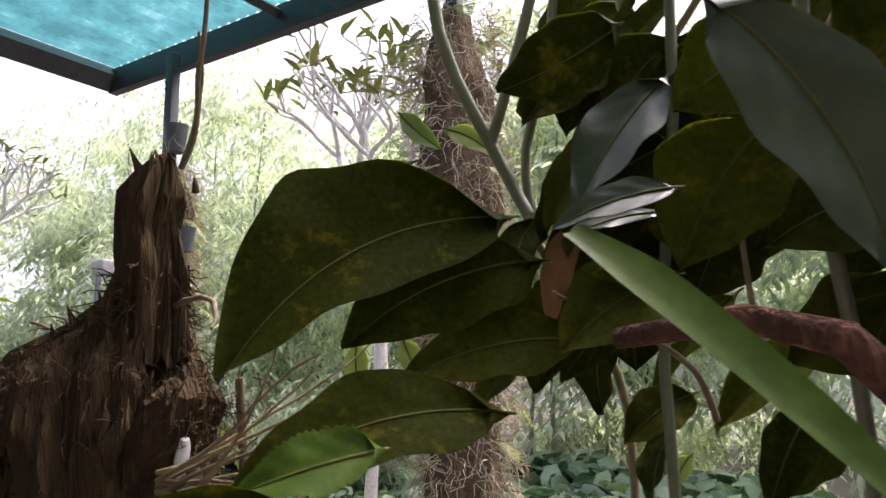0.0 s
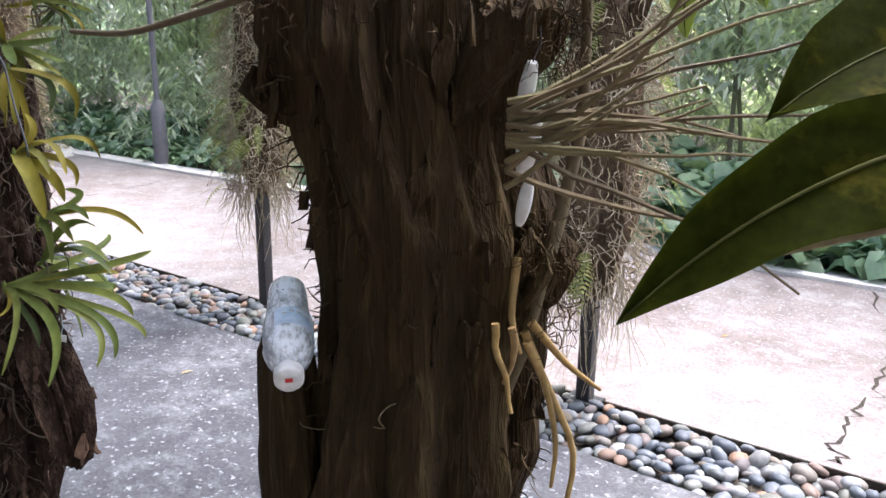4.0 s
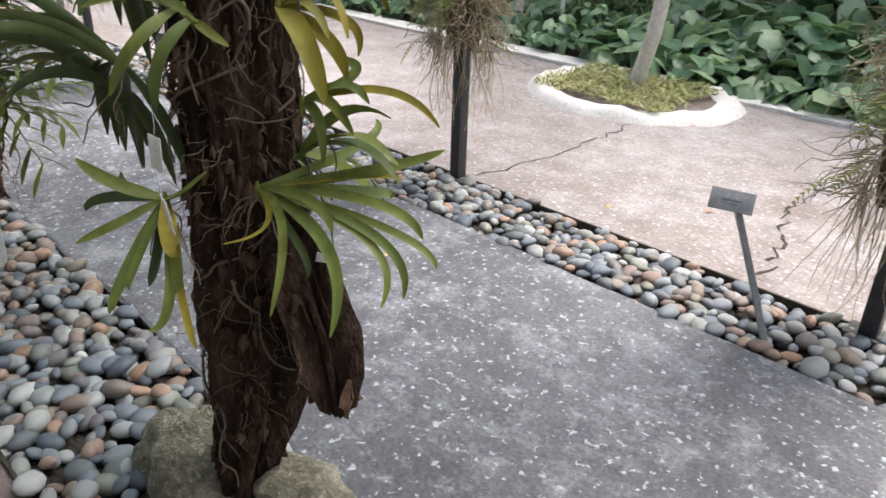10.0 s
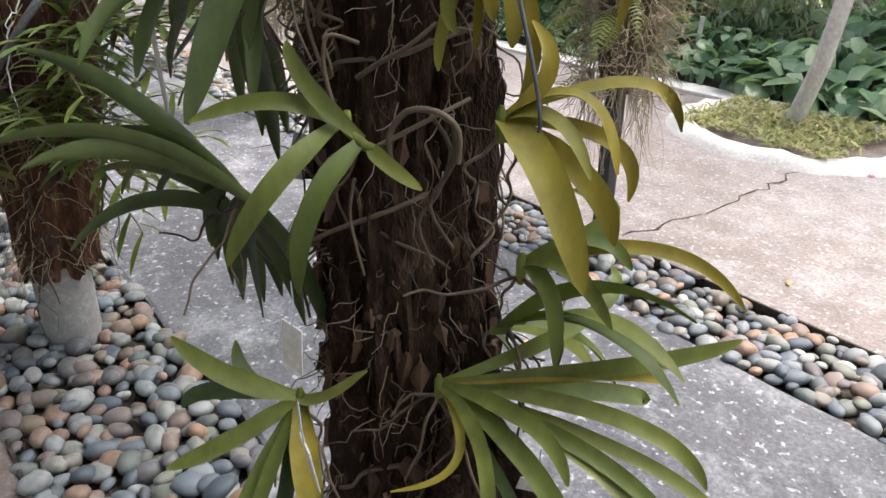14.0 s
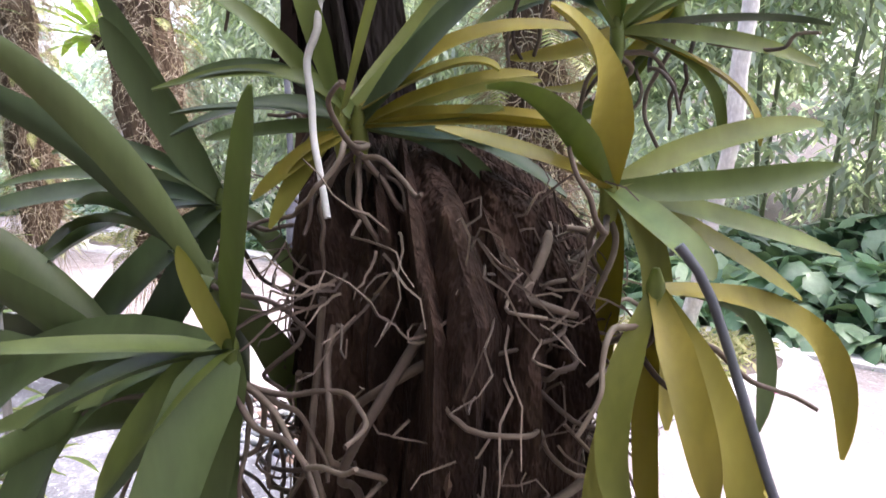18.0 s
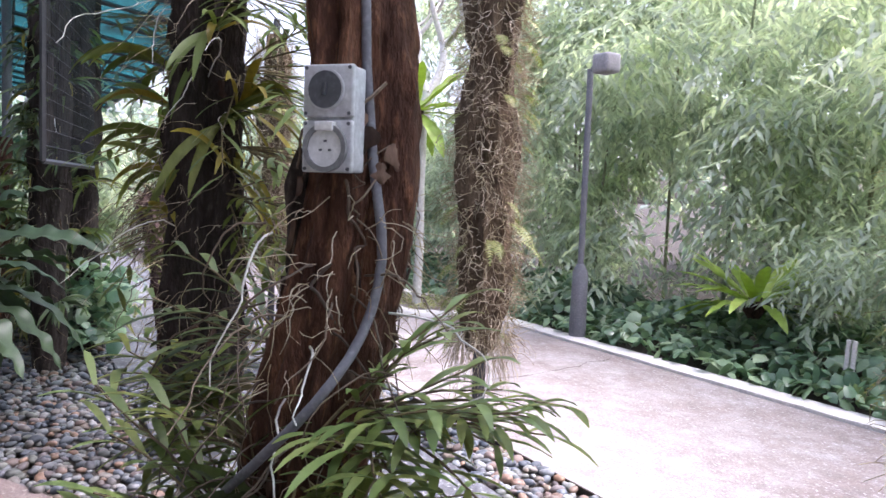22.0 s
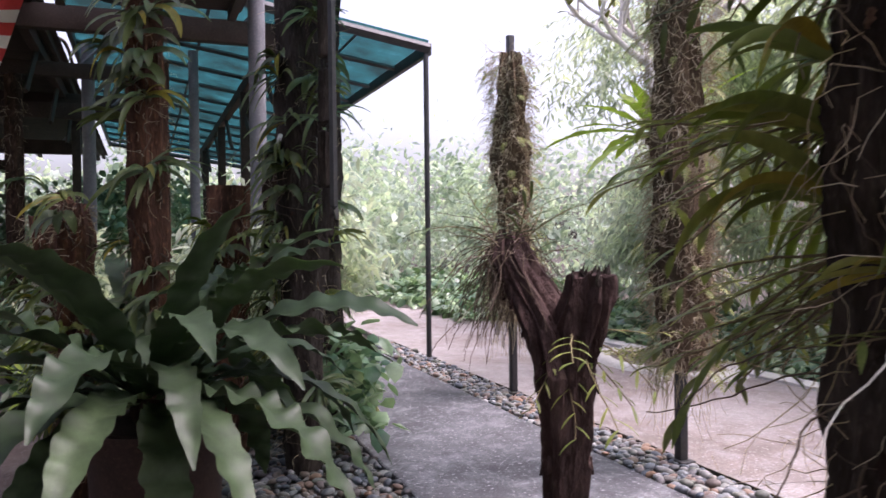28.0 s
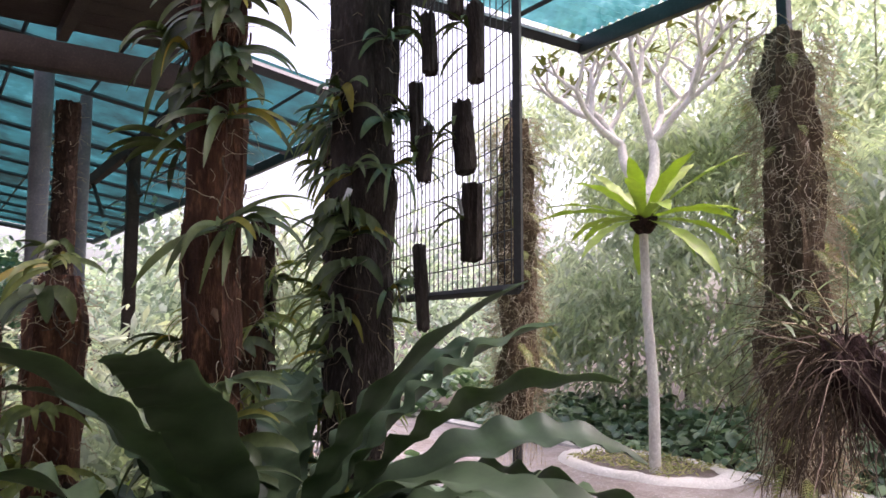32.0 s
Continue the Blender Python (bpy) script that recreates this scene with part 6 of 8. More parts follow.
fan((-3.62, 0.95, 1.27), (0.15, -0.8, 0.4), (0.8, 0.1, 0.2), 7, 0.16, 0.019, "strapyellow", 135, 0.9, 3)
canes((-3.76, 1.0, 1.9), 9, 0.40, 136, "strapdark", 0.11, 0.018, (-0.6, 0.0, 0.1), 0.5)
canes((-3.56, 1.1, 1.35), 9, 0.42, 137, "strap", 0.11, 0.018, (0.5, 0.4, -0.2), 0.5)
canes((-3.72, 1.0, 1.25), 9, 0.40, 138, "strap", 0.09, 0.014, (-0.6, -0.2, -0.2), 0.5)

for k, (p, o, mt) in enumerate((((-3.56, 1.14, 1.75), (0.6, 0.5, -0.1), "smallleaf"), ((-3.55, 1.16, 1.5), (0.5, 0.6, -0.3), "smallleaf"), ((-3.58, 1.16, 1.2), (0.6, 0.5, -0.2), "strap"), ((-3.57, 1.12, 2.0), (0.7, 0.4, 0.1), "smallleaf"),
                               ((-3.76, 1.0, 1.55), (-0.7, -0.1, -0.1), "strap"), ((-3.76, 1.02, 1.3), (-0.8, 0.1, -0.2), "strap"), ((-3.72, 0.97, 2.1), (-0.6, -0.2, 0.2), "strapdark"), ((-3.57, 1.1, 2.25), (0.6, 0.1, 0.1), "strap"))):
    canes(p, 11, 0.44, 1380 + k, mt, 0.13, 0.019, o, 0.5, label="clump of orchid canes with narrow yellow-green leaves")
fan((-3.74, 0.97, 1.62), (-0.7, -0.25, 0.3), (0.4, -0.6, 0.4), 11, 0.30, 0.026, "smallleaf", 1391, 1.6, 4)
fan((-3.75, 1.0, 1.38), (-0.8, -0.1, 0.15), (0.2, -0.5, 0.5), 11, 0.32, 0.026, "strap", 1392, 1.9, 4)
fan((-3.55, 1.1, 1.42), (0.7, 0.3, 0.25), (0.3, -0.6, 0.5), 11, 0.30, 0.024, "strapyellow", 1393, 1.5, 4, label="orchid with yellow-green arching strap leaves")
fan((-3.56, 1.05, 1.85), (0.7, 0.0, 0.35), (0.2, 0.6, 0.5), 11, 0.30, 0.024, "smallleaf", 1394, 1.5, 4)
# fifth: the forked stump
stand(-0.42, -0.01, 0.03)
tk6 = thing("forked_stump", (0, 0, 0), "slender purplish-brown forked stump hung with grassy roots", "stump", "trunks of the near bed")
S6 = [(-4.98, 1.26, -0.05, 0.091), (-4.97, 1.26, 0.3, 0.073), (-4.95, 1.26, 0.6, 0.079), (-4.93, 1.25, 0.85, 0.104), (-4.99, 1.24, 1.0, 0.104), (-5.1, 1.22, 1.12, 0.091), (-5.2, 1.2, 1.24, 0.085), (-5.25, 1.2, 1.33, 0.049)]
part("trunk", trunk_geo(S6, 43, 48, 130, 0.2, 0.14, 2.6), M["purplebark"], tk6)
part("fork", trunk_geo([(-4.94, 1.26, 0.78, 0.08), (-4.9, 1.28, 0.95, 0.085), (-4.87, 1.30, 1.1, 0.08), (-4.87, 1.31, 1.19, 0.075), (-4.87, 1.31, 1.2, 0.03)], 44, 48, 90, 0.3, 0.25, 2.6), M["purplebark"], tk6)
rng = random.Random(91)
flakes(rng, tk6, S6[:7], 40, 0.06, "purplebark")
for geo in splinters(rng, lambda r: (-4.87 + r.gauss(0, 0.045), 1.31 + r.gauss(0, 0.045), 1.18), 0.045, 0.008, 22) + splinters(rng, lambda r: (-5.24 + r.gauss(0, 0.03), 1.2 + r.gauss(0, 0.03), 1.3), 0.06, 0.01, 10):
    part("splinter", geo, M["greybark"], tk6)


def fork_hang(r):
    return (Vector((-5.24 + r.gauss(0, 0.05), 1.2 + r.gauss(0, 0.05), 1.25 + r.gauss(0, 0.05))), Vector((r.gauss(-0.3, 0.6), r.gauss(0, 0.6), r.uniform(-0.6, 0.5))))


tagged(part("hanging_root_tangle", hairs(rng, 300, fork_hang, 0.36, 0.0024, 0.25, 0.3, 8), M["darkroots"], tk6), "grassy hanging brown roots", kind="stuff")
canes((-5.22, 1.2, 1.28), 12, 0.30, 141, "strapdark", 0.13, 0.012, (-0.4, -0.1, 0.4), 0.7)
canes((-4.92, 1.27, 1.0), 7, 0.4, 142, "strap", 0.08, 0.012, (0.6, -0.2, -0.3), 0.5)

stand(0.03, 0.03, 0)
# the first trunk at the start of the walk, behind the climbing plant
tk0 = thing("dark_tree", (0, 0, 0), "dark trunk with a pale bent branch, wrapped in a climber", "trunk", "trunks of the near bed")
S0 = [(1.12, 1.12, -0.05, 0.15), (1.12, 1.12, 0.6, 0.13), (1.12, 1.13, 1.2, 0.12), (1.12, 1.14, 1.8, 0.11), (1.13, 1.15, 2.6, 0.10)]
part("trunk", trunk_geo(S0, 53, 36, 80, 0.17, 0.12, 2.4), M["greybark"], tk0)
part("branch", tube([(1.08, 1.05, 1.22), (0.98, 0.98, 1.36), (0.93, 0.95, 1.42), (0.86, 0.96, 1.44), (0.74, 1.0, 1.43)], [0.022, 0.017, 0.015, 0.012, 0.01], 12), M["redbark"], tk0, "orange-brown bent branch")


# ---- the climbing plant at the start ----
def broad(base, tip, width, up, curl=0.12, n=20, wave=0.0, cols=6, saw=0.0, bow=0.0, lop=0.0):
    """A broad ovate leaf with a sunken midrib and raised side veins, a little thick."""
    b, t = Vector(base), Vector(tip)
    d = (t - b)
    L = d.length
    d.normalize()
    side = d.cross(Vector(up)).normalized()
    nrm = side.cross(d).normalized()
    V, F = [], []
    for layer in (1, -1):
        for i in range(n + 1):
            s = i / n
            w = width / 2 * (math.sin(math.pi * min(1, s * 0.98 + 0.02) ** 0.76) ** 0.76 if 0 < s < 1 else 0.03) * (1 + 0.05 * math.sin(s * 19 + width * 90)) * (1 - saw * (s * n * 0.5 % 1.0))
            for j in range(-cols, cols + 1):
                q = j / cols
                vein = 0.012 * L * math.cos((s * 9 - abs(q) * 2.2) * math.pi) * abs(q) * (1 - abs(q))
                h = abs(q) * width * 0.10 + curl * L * (s - s * s * 1.8) + vein + (wave + 0.035 * width) * math.sin(s * 13 + q * 3 + width * 50) * abs(q)
                V.append(b + d * (L * (s + 0.10 * abs(q) * (1 - s))) + side * (q * w * (1 + lop if q > 0 else 1 - lop) + bow * L * 4 * s * (1 - s)) + nrm * (h + layer * 0.0006))
    m2 = (n + 1) * (2 * cols + 1)
    c = 2 * cols + 1
    for i in range(n):
        for j in range(2 * cols):
            a = i * c + j
            F.append((a, a + 1, a + c + 1, a + c))
            F.append((m2 + a, m2 + a + c, m2 + a + c + 1, m2 + a + 1))
    return V, F


def midline(base, tip, up, curl, bow=0.0):
    b, t = Vector(base), Vector(tip)
    L = (t - b).length
    dd = (t - b).normalized()
    side = dd.cross(Vector(up)).normalized()
    nn = side.cross(dd)
    return [b + dd * (L * k / 9) + side * (bow * L * 4 * (k / 9) * (1 - k / 9)) + nn * (curl * L * (k / 9 - (k / 9) ** 2 * 1.8) + 0.0012) for k in range(10)]


def climb_leaf(base, tip, width, up, mat, bow=0.0, curl=0.1, lop=0.0, label="", saw=0.0):
    lf = part("small_leaf" if mat == "smallleaf" else "leaf", broad(base, tip, width, up, curl, 36 if saw else 20, 0.0, 6, saw, bow, lop), M[mat], cl, label)
    if mat != "deadleaf":
        part("midrib", vine(midline(base, tip, up, curl, bow), 0.0016, 0.0006), M["vein"], lf)


cl = thing("climbing_plant", (0, 0, 0), "climber with large mottled olive-green heart-shaped leaves", "climber")
rng = random.Random(95)
for pts, r in ((((0.455, 1.10, 2.1), (0.458, 1.137, 1.864), (0.509, 1.195, 1.696), (0.56, 1.19, 1.6)), 0.009),
               (((0.61, 1.2, 2.05), (0.555, 1.199, 1.862), (0.505, 1.19, 1.708)), 0.008),
               (((0.60, 1.22, 2.05), (0.586, 1.221, 1.848), (0.544, 1.217, 1.697), (0.56, 1.2, 1.6)), 0.007),
               (((0.83, 1.33, 2.0), (0.708, 1.304, 1.818), (0.578, 1.249, 1.632), (0.539, 1.228, 1.599), (0.60, 1.27, 1.47), (0.629, 1.324, 1.348), (0.625, 1.34, 1.1)), 0.006),
               (((0.95, 1.05, 2.1), (0.9, 1.14, 1.7), (0.92, 1.2, 1.3), (0.88, 1.2, 0.8)), 0.008),
               (((0.76, 1.2, 2.1), (0.75, 1.2, 1.7), (0.72, 1.2, 1.4), (0.74, 1.2, 0.8)), 0.007)):
    part("stem", tube(eased(list(pts)), r, 8), M["culm" if r > 0.0065 else "twig"], cl)
climb_leaf((0.575, 1.131, 1.588), (0.362, 0.852, 1.400), 0.195, (0.24, -0.96, 0.12), "bigleaf", 0.15, 0.06, 0.25)
climb_leaf((0.608, 1.139, 1.532), (0.416, 0.983, 1.437), 0.136, (0.19, -0.97, 0.18), "bigleaf", 0.09, 0.1, 0.0)
climb_leaf((0.653, 1.135, 1.435), (0.499, 0.993, 1.403), 0.094, (0.13, -0.92, 0.37), "bigleaf", 0.06, 0.1, 0.0)
climb_leaf((0.631, 1.000, 1.360), (0.444, 0.802, 1.307), 0.115, (0.13, -0.82, 0.56), "bigleaf", 0.10, 0.1, 0.0)
climb_leaf((0.616, 0.739, 1.313), (0.436, 0.588, 1.222), 0.058, (0.10, -0.86, 0.30), "bigleaf", 0.10, 0.10, 0.0)
climb_leaf((0.634, 0.790, 1.345), (0.555, 0.710, 1.322), 0.062, (0.13, -0.82, 0.56), "climbleaf", 0.0, 0.1, 0.0, "toothed green leaf", 0.22)
climb_leaf((0.734, 1.087, 1.779), (0.600, 1.035, 1.716), 0.092, (0.05, -0.99, -0.13), "bigleaf", -0.06, 0.1, 0.0)
climb_leaf((0.782, 1.081, 1.704), (0.701, 1.002, 1.568), 0.084, (-0.02, -0.96, 0.27), "glossleaf", 0.03, 0.1, 0.0)
climb_leaf((0.766, 1.093, 1.561), (0.683, 1.019, 1.539), 0.034, (0.00, -0.80, 0.60), "glossleaf", 0.05, 0.1, 0.0)
climb_leaf((0.765, 1.148, 1.503), (0.661, 1.045, 1.424), 0.108, (0.00, -0.98, 0.21), "bigleaf", 0.07, 0.1, 0.0)
climb_leaf((0.748, 1.231, 1.679), (0.623, 1.164, 1.591), 0.101, (0.02, -1.00, 0.04), "bigleaf", 0.05, 0.1, 0.0)
climb_leaf((0.758, 1.218, 1.804), (0.679, 1.182, 1.710), 0.118, (0.01, -1.00, -0.09), "bigleaf", 0.07, 0.1, 0.0)
climb_leaf((0.692, 1.273, 1.555), (0.607, 1.226, 1.506), 0.099, (0.08, -0.98, 0.17), "bigleaf", 0.09, 0.1, 0.0)
climb_leaf((0.628, 1.190, 1.595), (0.592, 1.164, 1.454), 0.042, (0.16, -0.99, 0.02), "deadleaf", 0.04, 0.15, 0.0, "withered red-brown leaf")
climb_leaf((0.660, 1.204, 1.638), (0.623, 1.164, 1.591), 0.024, (0.12, -0.99, -0.03), "deadleaf", 0.10, 0.15, 0.0, "withered red-brown leaf")
climb_leaf((0.738, 1.270, 1.373), (0.664, 1.207, 1.318), 0.067, (0.03, -0.91, 0.42), "bigleaf", 0.06, 0.1, 0.0)
climb_leaf((0.883, 0.770, 1.633), (0.977, 0.868, 1.450), 0.078, (0.30, -0.95, 0.03), "glossleaf", -0.07, 0.1, 0.0)
climb_leaf((0.876, 1.090, 1.643), (0.790, 1.039, 1.497), 0.127, (0.19, -0.98, -0.01), "bigleaf", 0.06, 0.1, 0.0)
climb_leaf((0.822, 0.953, 1.551), (0.725, 0.895, 1.523), 0.039, (0.25, -0.78, 0.56), "glossleaf", 0.05, 0.1, 0.0)
climb_leaf((1.037, 0.947, 1.674), (0.953, 0.908, 1.594), 0.115, (-0.04, -0.99, -0.13), "bigleaf", 0.06, 0.1, 0.0)
climb_leaf((0.910, 1.075, 1.709), (0.795, 1.036, 1.650), 0.105, (0.14, -0.98, -0.10), "bigleaf", 0.08, 0.1, 0.0)
climb_leaf((0.986, 1.199, 1.576), (0.854, 1.124, 1.523), 0.109, (0.03, -0.99, 0.10), "bigleaf", 0.07, 0.1, 0.0)
climb_leaf((0.991, 1.251, 1.450), (0.856, 1.172, 1.407), 0.120, (0.03, -0.97, 0.24), "bigleaf", 0.07, 0.1, 0.0)
climb_leaf((0.723, 1.112, 1.518), (0.694, 1.110, 1.435), 0.084, (0.36, -0.92, 0.16), "bigleaf", 0.07, 0.1, 0.0)
climb_leaf((0.409, 1.155, 1.694), (0.324, 1.109, 1.638), 0.036, (0.39, -0.89, 0.22), "smallleaf", 0.05, 0.12, 0.0, "narrow bright green leaf")
climb_leaf((0.235, 1.234, 1.460), (0.234, 1.250, 1.353), 0.038, (0.46, -0.78, 0.43), "smallleaf", 0.06, 0.12, 0.0, "narrow bright green leaf")
climb_leaf((0.293, 1.271, 1.462), (0.314, 1.295, 1.391), 0.035, (0.41, -0.81, 0.43), "smallleaf", 0.04, 0.12, 0.0, "narrow bright green leaf")
climb_leaf((0.550, 1.258, 1.850), (0.531, 1.261, 1.751), 0.032, (0.23, -0.97, 0.11), "smallleaf", 0.04, 0.12, 0.0, "narrow bright green leaf")
climb_leaf((0.600, 1.290, 1.846), (0.622, 1.315, 1.776), 0.029, (0.17, -0.98, 0.12), "smallleaf", 0.05, 0.12, 0.0, "narrow bright green leaf")
climb_leaf((0.286, 1.272, 1.826), (0.342, 1.317, 1.765), 0.037, (0.45, -0.88, 0.16), "smallleaf", 0.05, 0.12, 0.0, "narrow bright green leaf")
climb_leaf((0.373, 1.274, 1.780), (0.439, 1.323, 1.737), 0.035, (0.38, -0.91, 0.18), "smallleaf", -0.07, 0.12, 0.0, "narrow bright green leaf")
climb_leaf((0.705, 1.307, 1.785), (0.748, 1.340, 1.750), 0.030, (0.06, -0.98, 0.17), "smallleaf", -0.08, 0.12, 0.0, "narrow bright green leaf")
climb_leaf((0.703, 1.341, 1.549), (0.742, 1.363, 1.565), 0.024, (0.06, -0.93, 0.36), "smallleaf", 0.06, 0.12, 0.0, "narrow bright green leaf")
climb_leaf((0.644, 1.397, 1.329), (0.611, 1.381, 1.287), 0.029, (0.10, -0.85, 0.51), "smallleaf", 0.05, 0.12, 0.0, "narrow bright green leaf")
climb_leaf((0.683, 1.428, 1.285), (0.655, 1.417, 1.236), 0.029, (0.07, -0.84, 0.54), "smallleaf", 0.05, 0.12, 0.0, "narrow bright green leaf")
climb_leaf((0.730, 1.249, 1.458), (0.710, 1.242, 1.428), 0.024, (0.28, -0.87, 0.40), "smallleaf", 0.07, 0.12, 0.0, "narrow bright green leaf")
for x0, x1, y0, y1, z0, z1, count, small, large in ((0.96, 1.14, 1.25, 1.36, 1.4, 1.9, 22, 0.09, 0.13), (0.68, 0.98, 1.22, 1.36, 1.56, 1.9, 30, 0.08, 0.12),
                                                    (0.62, 0.80, 1.26, 1.34, 1.70, 1.96, 16, 0.06, 0.09), (0.50, 0.70, 1.17, 1.27, 1.46, 1.60, 9, 0.07, 0.09), (0.66, 0.90, 1.24, 1.36, 1.30, 1.52, 6, 0.05, 0.08)):
    for k in range(count):
        u = rng.random()
        bx, by, bz = x0 + (x1 - x0) * u, y0 + (y1 - y0) * u + rng.uniform(-0.04, 0.04), rng.uniform(z0, z1)
        tip = (bx + rng.gauss(-0.05, 0.05), by + rng.gauss(-0.04, 0.03), bz - rng.uniform(0.08, 0.14))
        climb_leaf((bx, by, bz), tip, rng.uniform(small, large), (rng.gauss(0, 0.3), -0.8, 0.3), "bigleaf", 0.05)
for k in range(6):
    p = (rng.uniform(0.75, 1.0), rng.uniform(1.2, 1.26), rng.uniform(1.3, 1.75))
    part("twig", vine(wander(rng, p, (rng.gauss(0.2, 0.5), rng.gauss(0, 0.3), 0.7), rng.uniform(0.25, 0.5), 8, 0.12), 0.0045, 0.0022), M["redbark" if k % 3 == 0 else "twig"], cl)
part("leaf", blade((0.815, 0.725, 1.48), (0.895, 0.728, 1.412), (0.985, 0.742, 1.32), 0.030, 18, (0.1, -0.6, 0.8)), M["climbleaf"], cl, "long bright green leaf")
part("stem", tube([(0.42, 0.9, 1.18), (0.55, 0.93, 1.23), (0.75, 0.97, 1.28)], [0.004, 0.005, 0.006], 6), M["twig"], cl)


# ---- the open road side: island, sign, lamp ----
isl = thing("road_island", (-2.75, 4.82, 0), "oval planting bed with low rough kerb and dry grass", "planting bed")
V, F = [], []
for k in range(48):
    a = 2 * math.pi * k / 48
    c, s = math.cos(a), math.sin(a)
    wob = 1 + 0.05 * noise.noise(Vector((c * 2.5, s * 2.5, 0))) + 0.025 * noise.noise(Vector((c * 8, s * 8, 3)))
    lump = 1 + 0.5 * noise.noise(Vector((c * 6, s * 6, 7)))
    for r, z in ((1.04, 0.0), (1.0, 0.03), (0.95, 0.055), (0.84, 0.058), (0.78, 0.03)):
        V.append((c * 0.72 * r * wob, s * 0.60 * r * wob, z * lump))
for k in range(48):
    for q in range(4):
        a, b = k * 5 + q, ((k + 1) % 48) * 5 + q
        F.append((a, b, b + 1, a + 1))
part("kerb", (V, F), M["kerb"], isl, "low rough concrete kerb")
part("soil", ([(math.cos(2 * math.pi * k / 32) * 0.61, math.sin(2 * math.pi * k / 32) * 0.51, 0.035) for k in range(32)], [tuple(range(32))]), M["floor"], isl)
rng = random.Random(97)
tagged(new("grass", meshed("grass", *leaf_cloud(rng, 2200, lambda q: (-2.75 + q.uniform(-0.5, 0.5), 4.82 + q.uniform(-0.4, 0.4), 0.07), 0.06, "blade", -0.6), M["grass"])), "dry yellow-green grass in the planting bed", "grass", "", "stuff")
isl2 = copy_thing(isl, pose(-9.55, 4.95, 0))
isl2.scale = (1.35, 0.95, 1)
tagged(new("grass", meshed("grass", *leaf_cloud(rng, 900, lambda q: (-9.55 + q.uniform(-0.65, 0.65), 4.95 + q.uniform(-0.4, 0.4), 0.07), 0.07, "blade", -0.6), M["grass"])), "green grass in the planting bed", "grass", "", "stuff")


def bare_tree(x, y, seed, lean, height, fork_at, label, spread=0.9, thick=1.0, first=0.0):
    """A pale leaning tree whose bare branches fork again and again."""
    r = random.Random(seed)
    th = thing("frangipani_tree", (x, y, 0.0), label, "tree")
    top = Vector((lean[0], lean[1], fork_at))
    part("trunk", tube([(0, 0, -0.05), tuple(top * 0.33 + Vector((0.03, 0, 0))), tuple(top * 0.66), tuple(top)], [0.055, 0.05, 0.045, 0.042], 12), M["palebark"], th)
    tips, geo = [], []

    def grow(p, d, L, rad, depth):
        q = wander(r, p, d, L, 5, 0.10, -0.05)
        geo.append(tube(q, [rad * thick * (1 - 0.05 * k) for k in range(6)], 6))
        if depth == 0:
            tips.append((q[-1], (q[-1] - q[-2]).normalized()))
            return
        a0 = r.uniform(0, 6.283)
        for k in range(r.choice((2, 3, 3))):
            a = a0 + k * 2.2
            e = (d + Vector((math.cos(a) * spread, math.sin(a) * spread, r.uniform(0.1, 0.5)))).normalized()
            grow(q[-1], e, (height * 0.25 if first and depth == 5 else L) * r.uniform(0.65, 0.85), rad * 0.72, depth - 1)

    grow(top, Vector((lean[0] * 0.3, lean[1] * 0.3, 1)), first or height * 0.24, 0.045, 5)
    part("branch_crown", join(*geo), M["palebark"], th, "bare pale forking branches")
    V, F = [], []
    for p, d in tips:
        for _ in range(2):
            w = Vector((r.gauss(0, 0.6), r.gauss(0, 0.6), 0.5))
            g2 = strap(p, w, r.uniform(0.14, 0.22), 0.055, 0.5, 0.2, 0.001, 5, 0.6)
            o = len(V)
            V += g2[0]
            F += [tuple(i + o for i in f2) for f2 in g2[1]]
    part("leaf_crown", (V, F), M["fern"], th, "sparse yellow-green leaves")
    return th


bare_tree(-2.82, 4.96, 7, (0.35, -0.2), 3.6, 1.25, "leaning pale frangipani tree with bare forking branches", 0.9, 1.2)
bare_tree(-9.25, 4.7, 9, (-0.15, 0.1), 3.3, 2.3, "pale frangipani tree with a bird's nest fern on its trunk", 1.0, 1.9, 0.3)


def ruffled(r, base, way, length, width, droop, twist):
    """A broad fern blade with a stout rib and rippled, uneven edges."""
    p, dd = Vector(base), Vector(way).normalized()
    V, F = [], []
    n = 60
    ph, amp = (r.uniform(0, 6), r.uniform(0, 6)), r.uniform(0.12, 0.34)
    for i in range(n + 1):
        s = i / n
        side = dd.cross(Vector((0, 0, 1)))
        side = side.normalized() if side.length > 0.08 else Vector((1, 0, 0))
        q = Matrix.Rotation(twist * s, 3, dd)
        side, nrm = q @ side, q @ side.cross(dd).normalized()
        w = width / 2 * min(1, 0.22 + s * 2.2) * (1 if s < 0.6 else max(0.03, math.cos((s - 0.6) / 0.4 * math.pi / 2)) ** 0.75)
        row = []
        for u in (-1, -0.55, 0, 0.55, 1):
            k = 0 if u < 0 else 1
            rip = amp * w * math.sin(s * (46 + 9 * k) + ph[k] + 2.2 * math.sin(s * 9 + ph[1 - k])) * abs(u)
            edge = 1 + 0.07 * math.sin(s * 61 + ph[k] * 3) * abs(u)
            row.append(p + side * (w * u * edge) + nrm * (0.26 * w * abs(u) + rip))
        V += row + [v - nrm * 0.0016 for v in row]
        dd = (dd + Vector((0, 0, -droop / n * (0.5 + s)))).normalized()
        p = p + dd * (length / n)
    for i in range(n):
        o = i * 10
        for k in range(4):
            F.append((o + k, o + k + 10, o + k + 11, o + k + 1))
            F.append((o + 5 + k, o + 6 + k, o + 16 + k, o + 15 + k))
    return V, F


